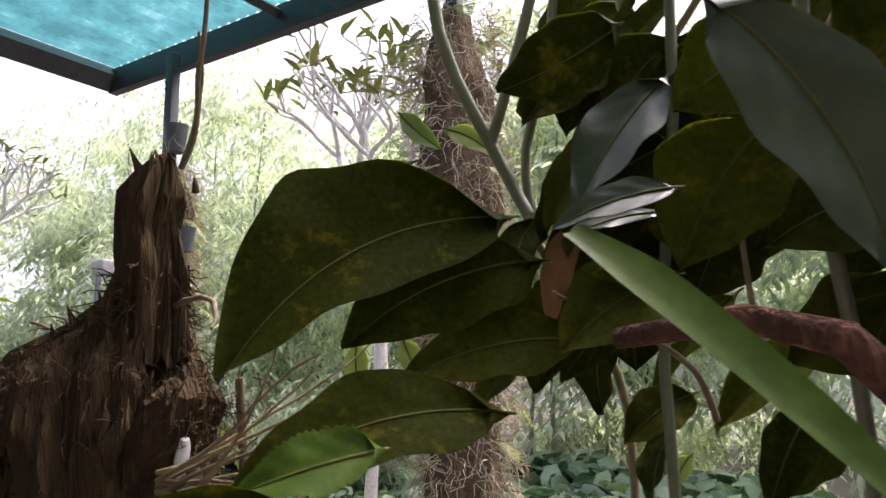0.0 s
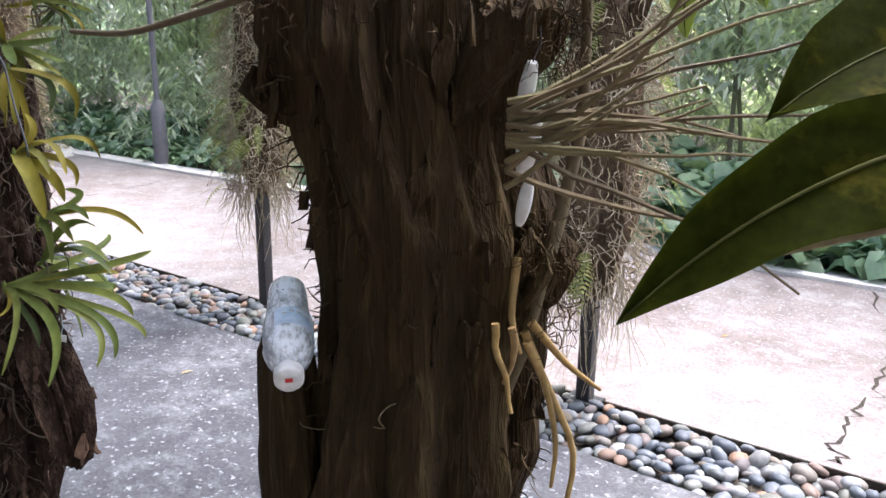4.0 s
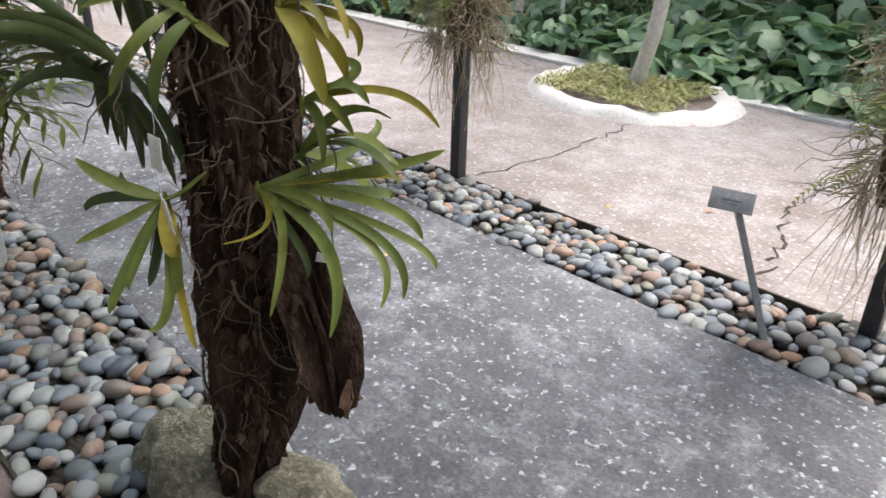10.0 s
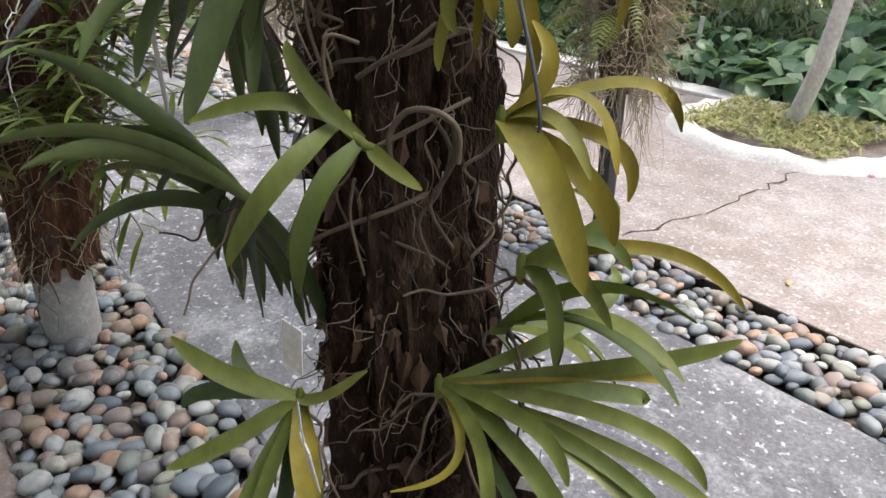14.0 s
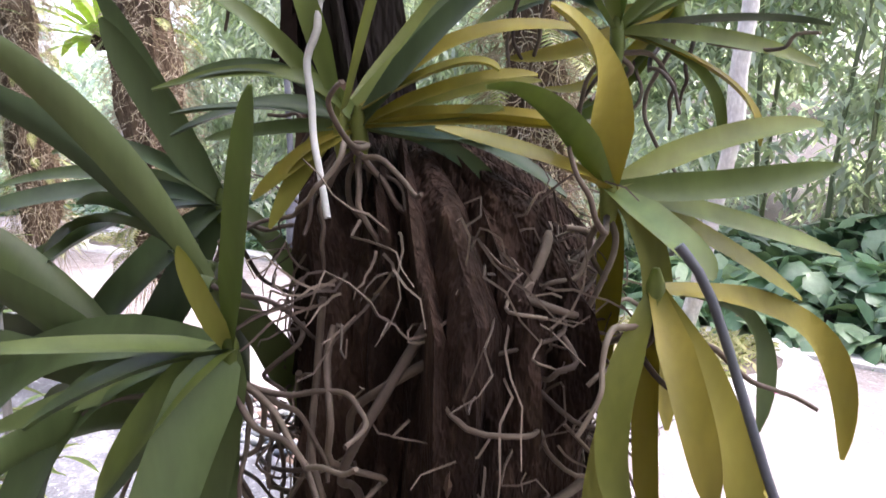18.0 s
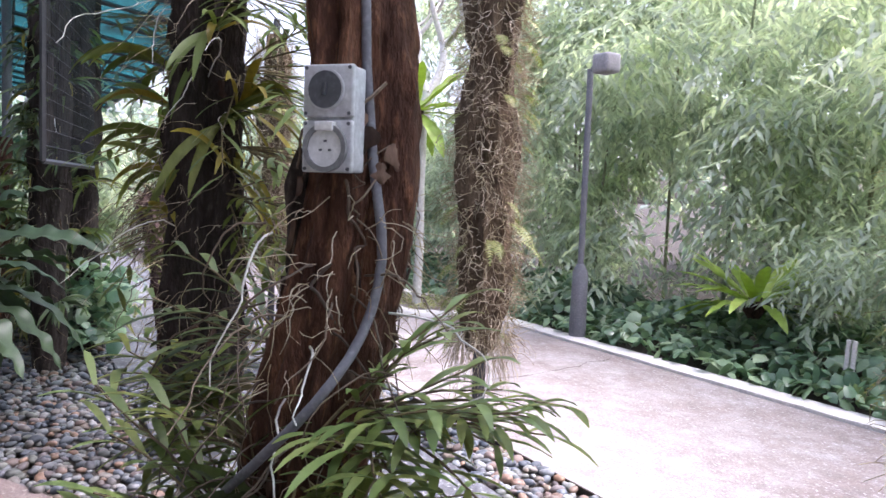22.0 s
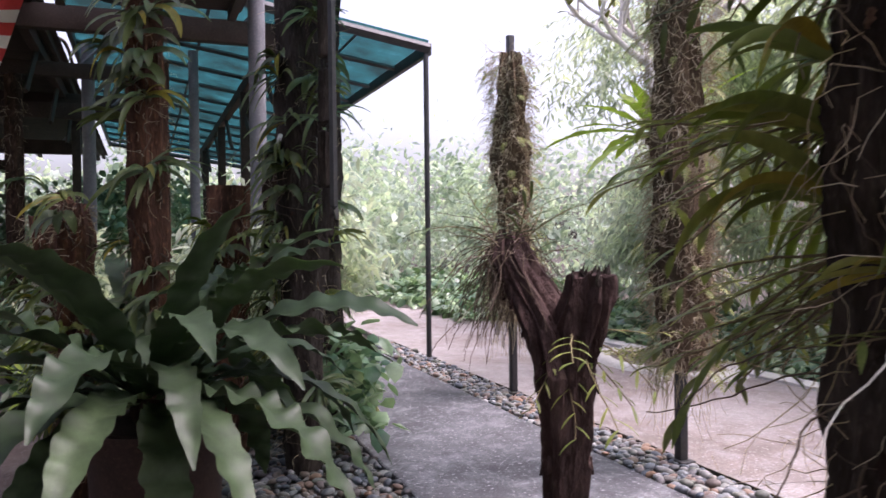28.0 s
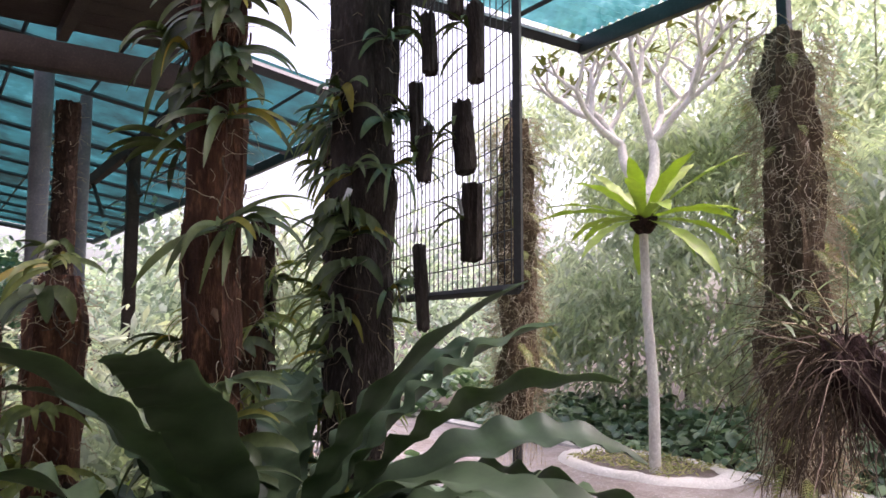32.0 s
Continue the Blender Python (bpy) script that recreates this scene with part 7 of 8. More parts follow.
def nest_fern(x, y, z, count, length, width, seed, mat, label, droop=1.1, inner=0.35, wave=0.12):
    """A bird's nest fern: a rosette of broad wavy blades."""
    r = random.Random(seed)
    th = thing("birds_nest_fern", (x, y, z), label, "fern", "bird's nest ferns")
    for i in range(count):
        s = i / count
        a = i * 2.399 + r.gauss(0, 0.15)
        el = 1.25 - inner - 1.0 * (1 - s) + r.gauss(0, 0.1)
        d = Vector((math.cos(a) * math.cos(el), math.sin(a) * math.cos(el), math.sin(el)))
        L = length * (0.75 + 0.35 * (1 - abs(s - 0.5))) * r.uniform(0.85, 1.12)
        if width > 0.15:
            part("frond", ruffled(r, (math.cos(a) * 0.04, math.sin(a) * 0.04, 0.02 * s), d, L, width * r.uniform(0.75, 1.1), droop * (1.3 - 0.6 * s) * r.uniform(0.8, 1.3), r.gauss(0, 0.3)), M[mat], th)
            continue
        part("frond", strap((math.cos(a) * 0.04, math.sin(a) * 0.04, 0.02 * s), d, L, width * r.uniform(0.8, 1.15), droop * (1.2 - 0.6 * s) * r.uniform(0.8, 1.2), 0.22, 0.002, 26 if width > 0.15 else 16, 0.45, wave, (0, 0, 1), 0.55, r.gauss(0, 0.25)), M[mat], th)
    part("crown", trunk_geo([(0, 0, -0.12, 0.05), (0, 0, -0.05, 0.10), (0, 0, 0.03, 0.09), (0, 0, 0.08, 0.03)], seed, 16, 12, 0.3, 0.2, 3), M["bark"], th, "brown fibrous crown")
    return th


nest_fern(-9.19, 4.56, 2.32, 20, 0.95, 0.15, 151, "nestlight", "lime-green bird's nest fern growing on a tree trunk", 0.8)
nest_fern(-5.80, 6.33, 0.5, 26, 0.72, 0.12, 152, "nestlight", "large pale green bird's nest fern behind the hedge", 0.7)

# plant sign on a stake in the pebbles
sg = thing("plant_sign", (-0.76, 2.52, -0.02), "grey metal plant sign on a leaning flat stake", "sign")
part("stake", tube([(0, 0, 0), (-0.09, -0.02, 0.24), (-0.17, -0.035, 0.44)], 0.0125, 4), M["sign"], sg)
plate = Matrix.Translation((-0.19, -0.045, 0.47)) @ Euler((radians(-38), radians(3), radians(22))).to_matrix().to_4x4()
part("plate", moved(box(-0.064, -0.003, -0.033, 0.064, 0.003, 0.033, 0.001), plate), M["sign"], sg)
part("lettering", join(moved(box(-0.03, -0.0042, -0.002, 0.03, -0.0034, 0.002), plate), moved(box(-0.018, -0.0042, -0.014, 0.018, -0.0034, -0.011), plate)), M["darkgrey"], sg, "faint line of unreadable lettering")

# lamp post in the hedge
lp = thing("garden_lamp_post", (-7.15, 5.42, -0.05), "slim grey lamp post with a thick base in the hedge", "lamp post")
part("base", tube([(0, 0, 0), (0, 0, 0.2), (0, 0, 0.72), (0, 0, 0.8)], [0.085, 0.085, 0.078, 0.04], 16), M["greysteel"], lp)
part("shaft", tube([(0, 0, 0.78), (0, 0, 2.72)], 0.032, 12), M["greysteel"], lp)
part("arm", tube([(0, 0, 2.70), (0.25, -0.12, 2.78), (0.47, -0.24, 2.74)], 0.016, 8), M["greysteel"], lp)
part("lantern", moved(box(-0.10, -0.09, -0.13, 0.10, 0.09, 0.05, 0.03), Matrix.Translation((0.5, -0.25, 2.72))), M["sleeve"], lp, "grey square lantern")
rng = random.Random(99)
for _ in range(3):
    x = -5.0 + rng.uniform(0, 2.2)
    st = thing("white_stake", (x, 5.8, -0.06), "short white garden stake in the hedge", "stake", "white stakes")
    part("stick", tube([(0, 0, 0), (0.02, 0, 0.5)], 0.018, 8), M["kerb"], st)

# litter
for x, y, z, rz, c in ((-2.1, 4.54, 0.006, 0, "petal"), (-0.82, 0.86, 0.03, 30, "deadleaf"), (-2.0, 2.05, 0.006, 80, "deadleaf"), (-2.52, 5.2, 0.2, 10, "deadleaf"), (-0.35, 1.6, 0.006, 40, "deadleaf"), (0.5, 2.0, 0.006, 60, "deadleaf"), (-1.4, 3.4, 0.006, 20, "deadleaf"), (-1.7, 3.1, 0.006, 120, "deadleaf"), (-0.3, 3.9, 0.006, 70, "deadleaf")):
    lf = new("fallen_petal" if c == "petal" else "fallen_leaf", meshed("fallen_leaf", *strap((0, 0, 0), (1, 0, 0.1), 0.05 if c != "petal" else 0.04, 0.018 if c != "petal" else 0.03, 0.3, 0.2, 0.001, 5, 0.6), M[c]))
    lf.matrix_world = pose(x, y, z, 0, 0, rz)
    tagged(lf, "fallen pink petal on the road" if c == "petal" else "dry curled fallen leaf", "leaf", "fallen leaves")

# ---- the fern court before the shelter ----
stand(-0.42, -0.15, 0)
pot = thing("plant_pot", (-6.1, 0.08, 0), "dark red-brown round clay pot under a large fern", "pot")
pp = [(0.18, 0.0), (0.21, 0.02), (0.262, 0.24), (0.275, 0.50), (0.295, 0.52), (0.295, 0.59), (0.27, 0.595), (0.26, 0.54)]
part("body", tube([(0, 0, z) for r, z in pp], [r for r, z in pp], 36), M["darkpot"], pot)
part("soil", tube([(0, 0, 0.54), (0, 0, 0.545)], 0.258, 32), M["soil"], pot)
nest_fern(-6.12, 0.07, 0.67, 46, 1.12, 0.168, 153, "nest", "large dark green bird's nest fern with broad wavy fronds", 1.55, inner=0.12, wave=0.16)
stand(0, 0, 0)
jar = thing("plant_pot", (-10.95, -3.05, 0), "dark tall clay jar with a leafy fern", "pot")
part("body", tube([(0, 0, z * 1.75) for r, z in pp], [r * 1.1 for r, z in pp], 32), M["darkpot"], jar)
part("soil", tube([(0, 0, 0.93), (0, 0, 0.94)], 0.27, 32), M["soil"], jar)
nest_fern(-10.95, -3.05, 1.08, 22, 0.95, 0.16, 154, "nest", "leafy green fern in a tall dark jar", 1.2)
for k, (x, y, mt, n, L) in enumerate(((-9.6, -0.62, "nest", 18, 0.75), (-10.3, -0.95, "nestlight", 16, 0.7), (-11.2, -1.25, "nest", 20, 0.85), (-12.4, -1.2, "nestlight", 18, 0.8), (-9.1, -0.1, "nestlight", 16, 0.6), (-13.6, -1.7, "nest", 18, 0.9))):
    nest_fern(x, y, 0.12, n, L, 0.11, 300 + k, mt, "low leafy green fern beside the shelter floor", 0.9, 0.1)


def mounted_trunk(axis, seed, mat, label, plants=3, roots=10, leafmat="strapdark"):
    r = random.Random(seed)
    th = thing("plant_tree", (0, 0, 0), label, "trunk", "trunks of the fern court")
    part("trunk", trunk_geo(axis, seed, 28, 80, 0.17, 0.14, 2.4), M[mat], th)
    flakes(r, th, axis, 24, 0.05)
    tagged(part("root_mat", hairs(r, 260, round_trunk(axis), 0.13, 0.0018, 0.4, 0.15, 6), M["roots"], th), "fine dry roots", kind="stuff")
    clinging_roots(r, th, axis, roots, 0.3, "root", 0.003)
    for k in range(plants):
        x, y, z, rad = axis[r.randrange(1, len(axis) - 1)]
        a = r.uniform(-2.6, 0.9)
        o = (math.cos(a), math.sin(a), 0.35)
        if k % 2:
            fan((x + rad * math.cos(a), y + rad * math.sin(a), z + r.uniform(-0.2, 0.2)), (o[0], o[1], 0.25), (-o[1], o[0], 0.3), 7, r.uniform(0.2, 0.28), 0.045, "strapdark", seed * 10 + k + 500, 2.4, 4, group="orchids of the fern court", label="staghorn fern with dark drooping leaves on a trunk")
        fan((x + rad * math.cos(a), y + rad * math.sin(a), z + r.uniform(-0.3, 0.3)), o, (-o[1], o[0], 0.3), 9, r.uniform(0.2, 0.34), 0.024, leafmat, seed * 10 + k, 1.5, 3, group="orchids of the fern court")
    return th


def tag_on(x, y, z, tilt, rz=60, l=0.085):
    tag = thing("plant_tag", (x, y, z), "white plastic plant tag on a trunk", "tag", "plant tags", rot=(0, tilt, rz))
    part("plate", box(-0.012, -0.001, -l, 0.012, 0.001, 0, 0.0004), M["white"], tag)
    part("tie", tube([(0, 0, 0), (0.003, 0.01, 0.01), (0, 0.03, 0.015)], 0.0008, 4), M["darkgrey"], tag)


stand(-0.60, -0.19, 0)
mounted_trunk([(-6.38, 0.12, -0.05, 0.10), (-6.37, 0.11, 0.7, 0.095), (-6.36, 0.11, 1.2, 0.085), (-6.35, 0.10, 1.7, 0.082), (-6.34, 0.10, 2.3, 0.085), (-6.33, 0.1, 3.1, 0.08)], 161, "redbark", "red-brown trunk with mounted plants rising behind the fern", 17, 26)
stand(-0.5, -0.14, 0)
mounted_trunk([(-7.72, 1.19, -0.05, 0.12), (-7.72, 1.19, 0.8, 0.11), (-7.72, 1.19, 1.6, 0.12), (-7.72, 1.19, 2.4, 0.11), (-7.72, 1.19, 3.3, 0.10)], 160, "greybark", "tall dark trunk crowded with mounted plants", 16, 20, "strap")
mounted_trunk([(-7.04, 0.90, -0.05, 0.12), (-7.04, 0.90, 0.6, 0.12), (-7.04, 0.90, 1.2, 0.13), (-7.04, 0.90, 1.8, 0.13), (-7.04, 0.90, 2.4, 0.13), (-7.04, 0.90, 3.1, 0.12)], 162, "greybark", "dark trunk crowded with mounted plants", 18, 28)
mounted_trunk([(-8.25, 0.93, -0.05, 0.08), (-8.25, 0.93, 0.8, 0.075), (-8.24, 0.93, 1.5, 0.07), (-8.24, 0.93, 2.02, 0.065)], 163, "bark", "cut brown trunk with a flat top", 10, 16, "strap")
mounted_trunk([(-7.62, 0.55, -0.05, 0.12), (-7.62, 0.55, 0.6, 0.11), (-7.62, 0.55, 1.2, 0.11), (-7.62, 0.55, 1.7, 0.12)], 164, "redbark", "broad red-brown stump with ferns", 12, 18, "strap")
mounted_trunk([(-7.56, -0.4, -0.05, 0.07), (-7.5, -0.42, 0.6, 0.065), (-7.42, -0.46, 1.0, 0.06), (-7.35, -0.5, 1.5, 0.06)], 165, "redbark", "leaning red-brown trunk with clumps of plants", 10, 14)
mounted_trunk([(-6.95, -0.3, -0.05, 0.08), (-6.95, -0.3, 0.7, 0.08), (-6.95, -0.3, 1.4, 0.095), (-6.95, -0.3, 1.55, 0.06)], 166, "redbark", "shaggy red-brown tree-fern stump", 9, 16, "strap")
mounted_trunk([(-9.4, -0.6, -0.05, 0.08), (-9.4, -0.6, 0.8, 0.07), (-9.45, -0.6, 1.5, 0.09), (-9.5, -0.6, 1.75, 0.1)], 167, "redbark", "red-brown trunk topped by a clump of plants", 3, 6)
mounted_trunk([(-10.5, 0.2, -0.05, 0.09), (-10.5, 0.2, 1.0, 0.08), (-10.5, 0.2, 2.0, 0.08), (-10.5, 0.2, 3.1, 0.08)], 168, "bark", "brown trunk with mounted plants", 3, 6)
mounted_trunk([(-11.5, -1.2, -0.05, 0.09), (-11.5, -1.2, 1.0, 0.08), (-11.5, -1.2, 2.0, 0.08), (-11.5, -1.2, 3.1, 0.08)], 169, "bark", "brown trunk with mounted plants", 3, 6)
stand(-0.48, -0.1, 0.05)
for p in ((-6.42, 0.02, 1.90, 28), (-6.44, 0.03, 1.50, -25), (-6.9, 0.72, 1.9, 20), (-6.44, 0.02, 2.25, 15), (-7.05, -0.38, 1.2, -25)):
    tag_on(*p)
for x, y, rad, mt in ((-9.5, 0.96, 0.075, "greysteel"), (-11.6, 0.1, 0.085, "greysteel"), (-12.6, -0.6, 0.075, "greysteel"), (-12.5, 0.6, 0.06, "greysteel"), (-12.8, -2.5, 0.06, "greysteel")):
    pl = thing("roof_column", (x, y, -0.05), "round grey painted steel roof column" if mt != "steel" else "dark square steel roof column", "column", "roof columns")
    part("shaft", tube([(0, 0, 0), (0, 0, 3.72)], rad, 16 if mt != "steel" else 4), M[mt], pl)
    part("foot", tube([(0, 0, 0.04), (0, 0, 0.065)], rad * 1.8, 16), M[mt], pl)

# wire panel with mounted slabs
stand(0, 0, 0)
wp = thing("wire_panel", (-6.388, 0.681, 1.50), "hanging dark steel frame with wire grid for mounted plants", "panel", rot=(0, 0, 166))
W, H = 1.9, 1.6
for a, b in (((0, 0, 0), (W, 0, 0)), ((0, 0, H), (W, 0, H)), ((0, 0, 0), (0, 0, H)), ((W, 0, 0), (W, 0, H))):
    part("frame_bar", tube([a, b], 0.017, 4), M["steel"], wp)
for k in range(1, 38):
    part("wire", tube([(W * k / 38, 0, 0), (W * k / 38, 0, H)], 0.0024, 4), M["steel"], wp)
for k in range(1, 17):
    part("wire", tube([(0, 0, H * k / 17), (W, 0, H * k / 17)], 0.0024, 4), M["steel"], wp)
for x in (0.05, W - 0.05):
    part("hanger", tube([(x, 0, H), (x, 0, 2.05)], 0.006, 6), M["steel"], wp)
rng = random.Random(171)
wpm = wp.matrix_world.copy()
for x, z, l in ((1.63, 1.40, 0.32), (1.22, 1.08, 0.32), (0.70, 1.02, 0.26), (0.23, 0.86, 0.28), (0.86, 0.76, 0.28), (0.75, 0.58, 0.22), (0.34, 0.55, 0.26), (1.36, 0.66, 0.34), (1.26, 0.37, 0.28), (0.79, 0.04, 0.34), (0.27, 0.24, 0.26), (0.42, 1.15, 0.26), (1.05, 1.32, 0.28), (1.55, 0.95, 0.30)):
    p = wpm @ Vector((x, 0.04, z))
    sb = thing("mounted_slab", tuple(p), "dark cork slab with a small orchid hung on the wire panel", "slab", "slabs on the wire panel", rot=(0, rng.uniform(-9, 9), 166))
    w = rng.uniform(0.024, 0.036)
    part("slab", trunk_geo([(0, 0, -l * 0.52, w * 0.7), (0, 0, -l * 0.5, w), (0, 0, 0, w * 1.1), (0, 0, l * 0.48, w), (0, 0, l * 0.5, w * 0.8)], rng.random() * 50, 18, 24, 0.22, 0.14, 2.5), M["greybark"], sb)
    part("hook", tube([(0, -0.035, l * 0.5 + 0.03), (0, -0.01, l * 0.5 + 0.035), (0, 0, l * 0.46)], 0.0015, 5), M["steel"], sb)
    for k in range(6):
        q = rng.uniform(0, 3.14)
        part("leaf", strap((0, 0.03, l * rng.uniform(-0.1, 0.3)), (math.cos(q), 0.5, math.sin(q) * 0.8), rng.uniform(0.08, 0.18), 0.018, 1.6, 0.3, 0.001, 6), M["strapdark"], sb)
for x, z, tl in ((0.30, 0.34, 25), (0.72, 0.30, -28), (1.60, 0.85, 30)):
    p = wpm @ Vector((x, 0.08, z))
    tag_on(p.x, p.y, p.z, tl, 166, 0.1)

# ---- the open shelter ----
for x, y1, z, d in ((-11.3, 1.25, 3.42, 0.24), (-12.8, -0.35, 3.26, 0.16), (-15.0, -0.15, 3.10, 0.22), (-15.6, -0.15, 3.36, 0.20), (-20.0, -1.3, 3.12, 0.28), (-25.0, -3.0, 3.18, 0.28)):
    bmth = thing("roof_beam", (x, 0, 0), "deep dark brown timber roof beam", "beam", "roof beams", "structure")
    part("beam", box(-0.06, -8.5, z, 0.06, y1, z + d, 0.008), M["beam"], bmth)
    for k in range(4):
        yy = y1 - 0.15 - k * 2.1
        part("brace", tube([(0, yy - 0.35, z + 0.06), (0, yy - 0.02, z + 0.40)], 0.022, 4), M["greysteel"], bmth)
for y in (1.3, -1.2, -3.6, -6.0):
    bmth = thing("roof_beam", (0, y, 0), "long dark brown timber roof beam", "beam", "roof beams", "structure")
    part("beam", box(-25, -0.05, 3.50, -11.6, 0.05, 3.66, 0.008), M["beam"], bmth)
    for k in range(6):
        part("brace", tube([(-11.8 - k * 2.2, 0, 2.9), (-12.7 - k * 2.2, 0, 3.52)], 0.03, 4), M["beam"], bmth)
for x, y in ((-10.9, -6.0), (-14.4, 1.3), (-14.4, -3.6), (-18, 1.3), (-18, -3.6), (-18, -1.2), (-22, 1.3), (-22, -3.6)):
    cm = thing("timber_column", (x, y, -0.05), "dark brown timber column of the shelter", "column", "timber columns")
    part("shaft", box(-0.07, -0.07, 0, 0.07, 0.07, 3.56, 0.01), M["beam"], cm)
    part("foot", box(-0.1, -0.1, 0.03, 0.1, 0.1, 0.2, 0.01), M["sleeve"], cm)
for x, y, z in ((-12.0, -2.10, 2.98), (-14.9, -2.75, 2.86)):
    lm = thing("pendant_lamp", (x, y, z), "white conical pendant lamp under the shelter roof", "lamp", "pendant lamps")
    part("shade", tube([(0, 0, 0), (0, 0, 0.02), (0, 0, 0.16), (0, 0, 0.2)], [0.15, 0.15, 0.03, 0.02], 20), M["white"], lm)
    part("cord", tube([(0, 0, 0.2), (0, 0, 0.8)], 0.006, 6), M["darkgrey"], lm)
for x, y, z in ((-15.6, -2.95, 2.92), (-18.9, -3.9, 2.92)):
    fn = thing("ceiling_fan", (x, y, z), "white ceiling fan at rest under the shelter roof", "fan", "ceiling fans")
    part("motor", tube([(0, 0, -0.1), (0, 0, -0.08), (0, 0, 0.06), (0, 0, 0.1)], [0.06, 0.11, 0.11, 0.04], 18), M["white"], fn)
    part("rod", tube([(0, 0, 0.08), (0, 0, 0.85)], 0.012, 8), M["white"], fn)
    for k in range(3):
        part("blade", moved(box(0.1, -0.06, -0.012, 0.62, 0.06, -0.004, 0.002), Matrix.Rotation(0.5 + 2.094 * k, 4, "Z")), M["white"], fn)
# striped flag, hung from its upper edge so that it sags
fl = thing("striped_flag", (-11.02, 0, 0), "red and white striped cloth flag sagging under the roof", "flag")
NX = 28
M["navy"] = mottled("navy_cloth", (0.01, 0.014, 0.06), (0.015, 0.022, 0.09), (0.03, 0.04, 0.13), 5, 200, 0.8, 0.1, 0.001)


def flag_at(u, v):
    """A point of the cloth: u along the stripes, v across them."""
    top = Vector((0, -2.35 + 1.3 * u, 3.74 - 0.10 * math.sin(u * 3.14)))
    low = Vector((0, -2.56, 3.74)) * (1 - u) ** 2 + Vector((0, -2.30, 2.86)) * (2 * u * (1 - u)) + Vector((0, -1.43, 2.685)) * u * u
    p = top * (1 - v) + low * v
    return (0.05 * math.sin(u * 9 + v * 3) + 0.03 * math.sin(u * 21 - v * 5), p.y, p.z)


for sidx in range(9):
    V = [flag_at(i / NX, (sidx + e) / 9) for i in range(NX + 1) for e in (0, 1)]
    F = [(2 * i, 2 * i + 2, 2 * i + 3, 2 * i + 1) for i in range(NX)]
    part("stripe", (V, F), M["cloth" if sidx % 2 == 0 else "red"], fl)
part("canton", ([(q[0] + 0.006, q[1], q[2]) for q in (flag_at(i / 10 * 0.3, e * 0.42) for i in range(11) for e in (0, 1))], [(2 * i, 2 * i + 2, 2 * i + 3, 2 * i + 1) for i in range(10)]), M["navy"], fl, "dark blue corner field")
# pots and plants along the far side of the shelter
rng = random.Random(181)
for k in range(14):
    x, y = -17.5 - rng.uniform(0, 6), -4.5 + k * 0.55
    pt = thing("plant_pot", (x, y, 0), "terracotta pot with leafy plant", "pot", "pots of the shelter")
    part("body", tube([(0, 0, z) for r, z in pp], [r * 0.8 for r, z in pp], 20), M["terracotta"], pt)
    nest_fern(x, y, 0.5, 14, rng.uniform(0.6, 1.0), 0.08, 190 + k, "nest", "leafy green fern in a terracotta pot", 1.0)
grove("shrubs", -25, -19.0, -8.5, 1.0, 0.2, 2.5, 18000, 46, 0.17, "hedge", 90, 0.45, "tall leafy green plants at the back of the shelter", "heart")
grove("shrubs", -19, -14.5, -8.5, -5.2, 0.2, 1.8, 6000, 47, 0.16, "hedge", 40, 0.4, "leafy green plants at the side of the shelter", "heart")
grove("shrubs", -18, -10.5, -1.3, 0.6, 0.15, 0.8, 5000, 41, 0.14, "hedge", 50, 0.3, "leafy green shrubs around the shelter", "heart")
grove("shrubs", -9.5, -7.6, 1.0, 1.25, 0.2, 0.6, 700, 42, 0.12, "hedge", 12, 0.15, "low green shrubs at the path edge", "heart")
grove("shrubs", -12, -8.2, -0.6, 0.8, 0.15, 1.25, 5200, 43, 0.15, "bamboo", 46, 0.25, "leafy green shrubs among the trunks", "blade")
grove("shrubs", -10.6, -9.0, 0.9, 1.5, 0.9, 2.0, 2600, 45, 0.16, "bamboo", 16, 0.22, "narrow-leaved pale green shrub beside the path", "blade")
grove("shrubs", -5.4, -3.4, 6.25, 6.8, 0.55, 1.15, 2400, 48, 0.12, "bamboo", 16, 0.25, "feathery bush behind the hedge, haze put into its pale bluish green", "spray")
grove("grass_patch", -13.5, -8.6, 0.45, 1.2, 0.0, 0.22, 4200, 44, 0.16, "grass", 40, 0.25, "light green grass patch beside the path", "blade")


# ---- pebbles, last ----
def pebble_mesh(seed):
    bm = bmesh.new()
    bmesh.ops.create_icosphere(bm, subdivisions=2, radius=1)
    for v in bm.verts:
        v.co *= 1 + 0.16 * noise.noise(v.co * 1.1 + Vector((seed * 5.0, 0, 0)))
    me = bpy.data.meshes.new("pebble")
    bm.to_mesh(me)
    bm.free()
    me.materials.append(M["pebble"])
    me.shade_smooth()
    return me


KINDS = [pebble_mesh(k) for k in range(7)]
SHAPES = [([tuple(v.co) for v in me.vertices], [tuple(p.vertices) for p in me.polygons]) for me in KINDS]


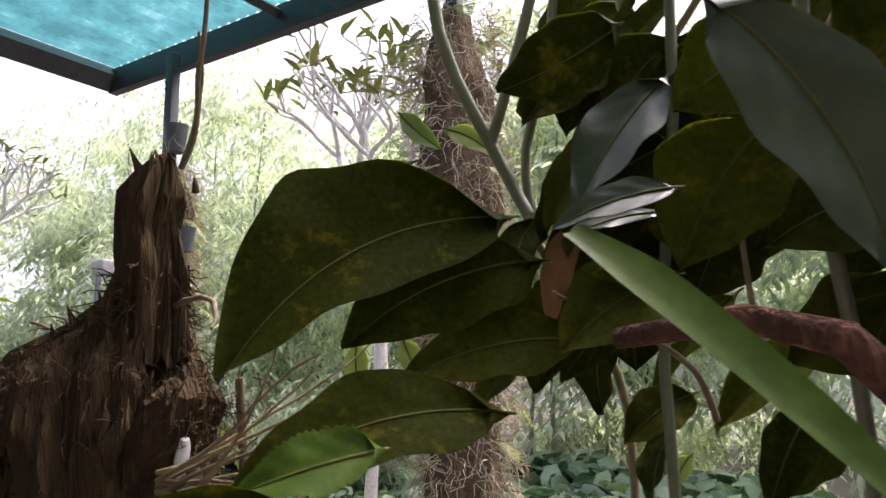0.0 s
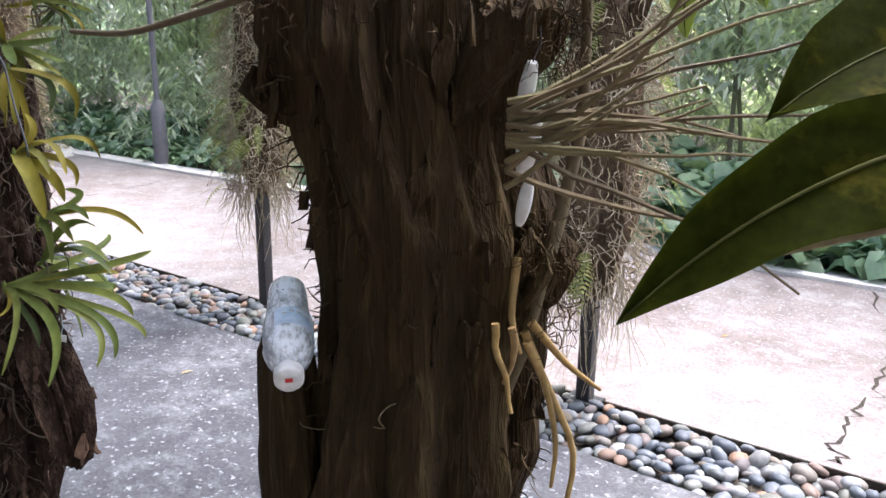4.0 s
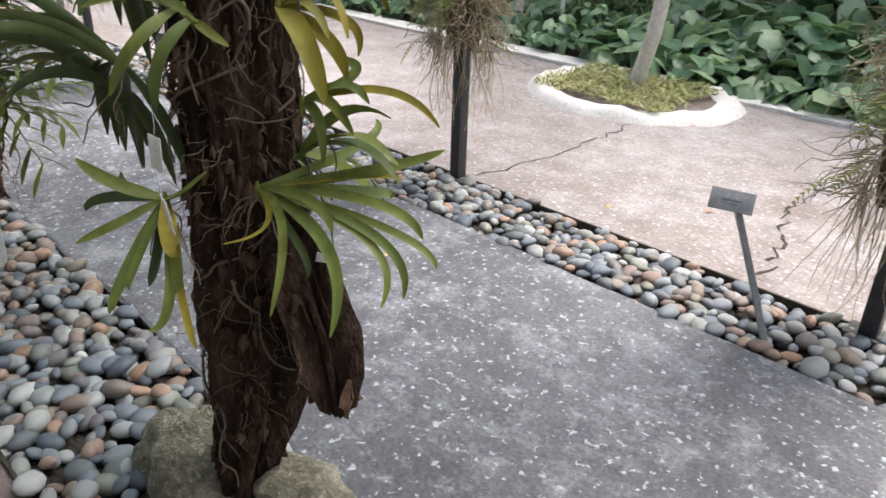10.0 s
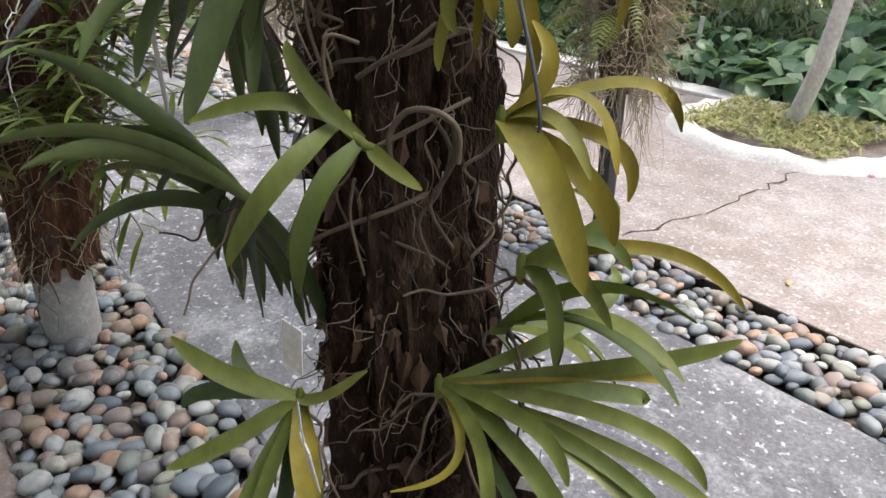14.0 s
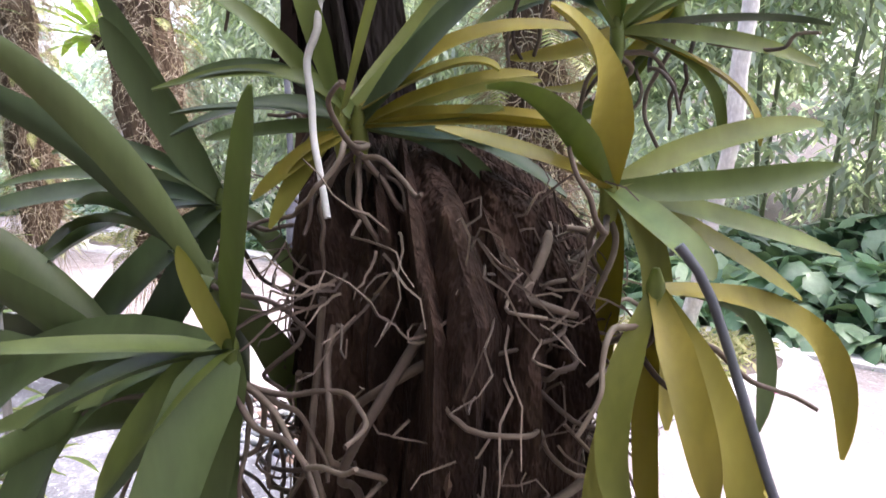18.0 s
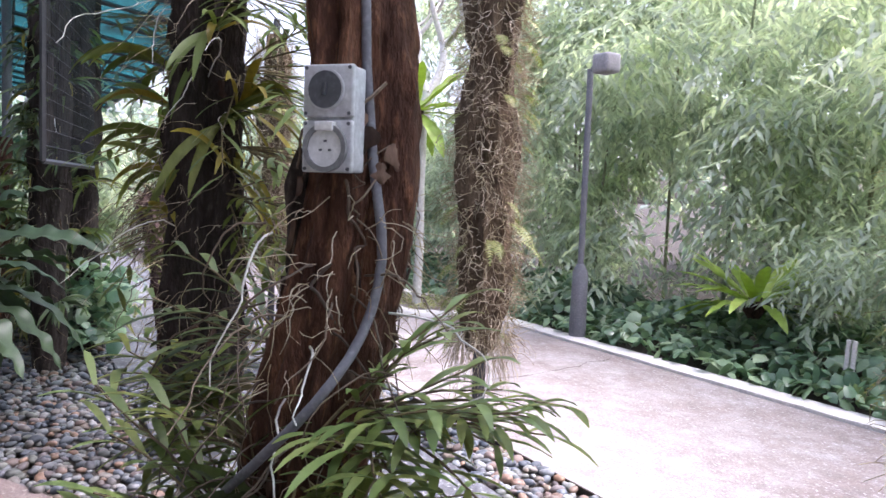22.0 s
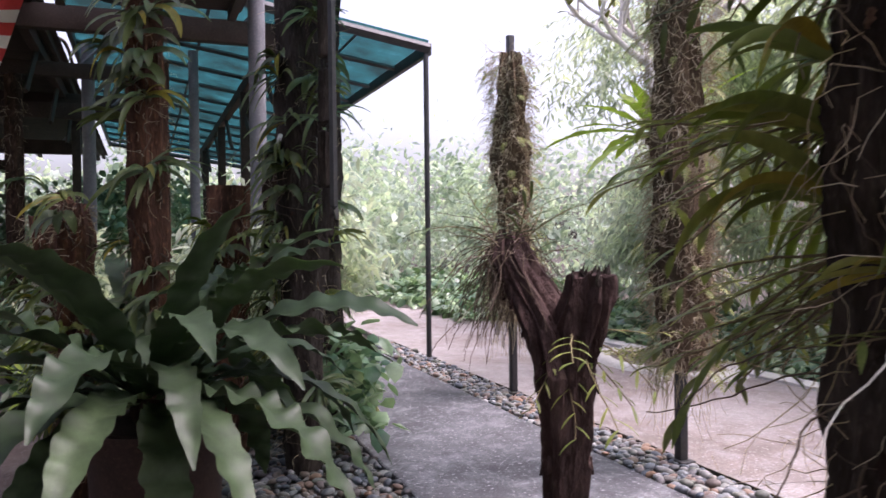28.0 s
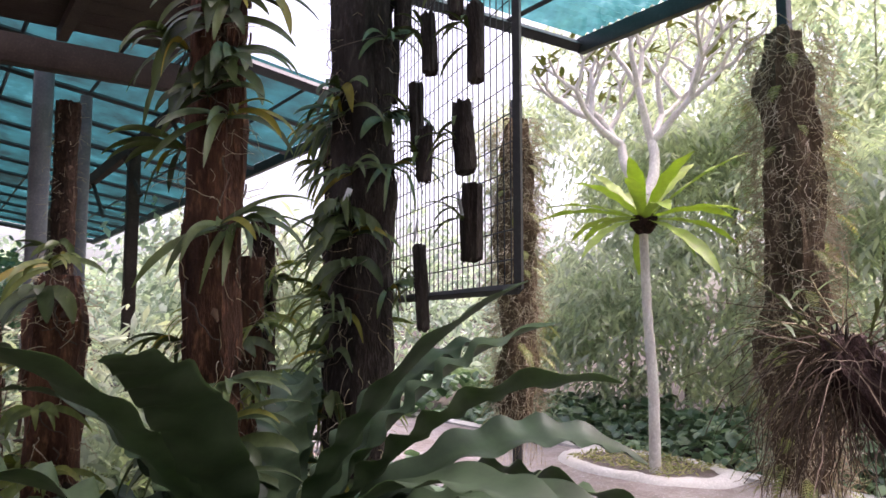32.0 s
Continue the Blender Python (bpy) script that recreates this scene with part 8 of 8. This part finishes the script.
def bed(name, x0, x1, lo, hi, step, near, label, seed, size=0.034, mat="pebbles"):
    """A pebble bed between two edges; pebbles inside the stretch near(x) are pieces of their own."""
    r = random.Random(seed)
    V, F = [], []
    nx = int(abs(x1 - x0) / 0.2)
    gv, gf = [], []
    for i in range(nx + 1):
        x = x0 + (x1 - x0) * i / nx
        gv += [(x, lo(x), -0.035), (x, hi(x), -0.035)]
    for i in range(nx):
        gf.append((2 * i, 2 * i + 2, 2 * i + 3, 2 * i + 1))
    bd = tagged(new(name, meshed(name, gv, gf, M["soil"])), label, "pebbles", "", "structure")
    picked = 0
    x = max(x0, x1)
    while x > min(x0, x1):
        y = lo(x) + 0.02
        while y < hi(x) - 0.015:
            px, py = x + r.gauss(0, step * 0.22), y + r.gauss(0, step * 0.22)
            a = size * r.uniform(0.65, 1.5)
            m = Matrix.LocRotScale((px, py, -0.008 + r.gauss(0, 0.010)), Euler((r.gauss(0, 0.2), r.gauss(0, 0.2), r.uniform(0, 6.283))), (a, a * r.uniform(0.6, 0.85), a * r.uniform(0.45, 0.62)))
            k = r.randrange(7)
            if near(px) and picked < 300:
                picked += 1
                ob = new("pebble", KINDS[k])
                ob.parent = bd
                ob.matrix_basis = m
            else:
                o = len(V)
                V += [tuple(m @ Vector(v)) for v in SHAPES[k][0]]
                F += [(a1 + o, b1 + o, c1 + o) for a1, b1, c1 in SHAPES[k][1]]
            y += step
        x -= step
    tagged(part("pebble_layer", (V, F), M[mat], bd, "smooth rounded river pebbles"), kind="stuff")


bed("pebble_strip", 3.0, -12.5, lambda x: 2.51, lambda x: 2.89, 0.047, lambda x: -1.5 < x < -0.2, "strip of rounded grey and tan river pebbles between path and road", 201, 0.031)
bed("pebble_bed", 2.5, -4.6, lambda x: 0.68, lambda x: 1.19, 0.047, lambda x: -2.1 < x < -1.3, "bed of rounded grey and tan river pebbles around the trunks", 202, 0.032)
bed("pebble_bed_court", -4.6, -9.2, lambda x: 0.68 + min(0, x + 4.95) * 0.56 if x > -7.1 else -0.54, lambda x: 1.19, 0.048, lambda x: False, "wide bed of small river pebbles in the fern court, shade put into their colour", 203, 0.028, "shaded_court_pebbles")
edge = thing("pebble_edging", (0, 0, 0), "thin dark edging strip between pebbles and concrete", "edging", "", "structure")
part("edging", box(-12.5, 2.888, -0.06, 3.0, 2.898, 0.008, 0.001), M["soil"], edge)
part("edging", box(-4.6, 0.672, -0.06, 2.5, 0.682, 0.006, 0.001), M["soil"], edge)
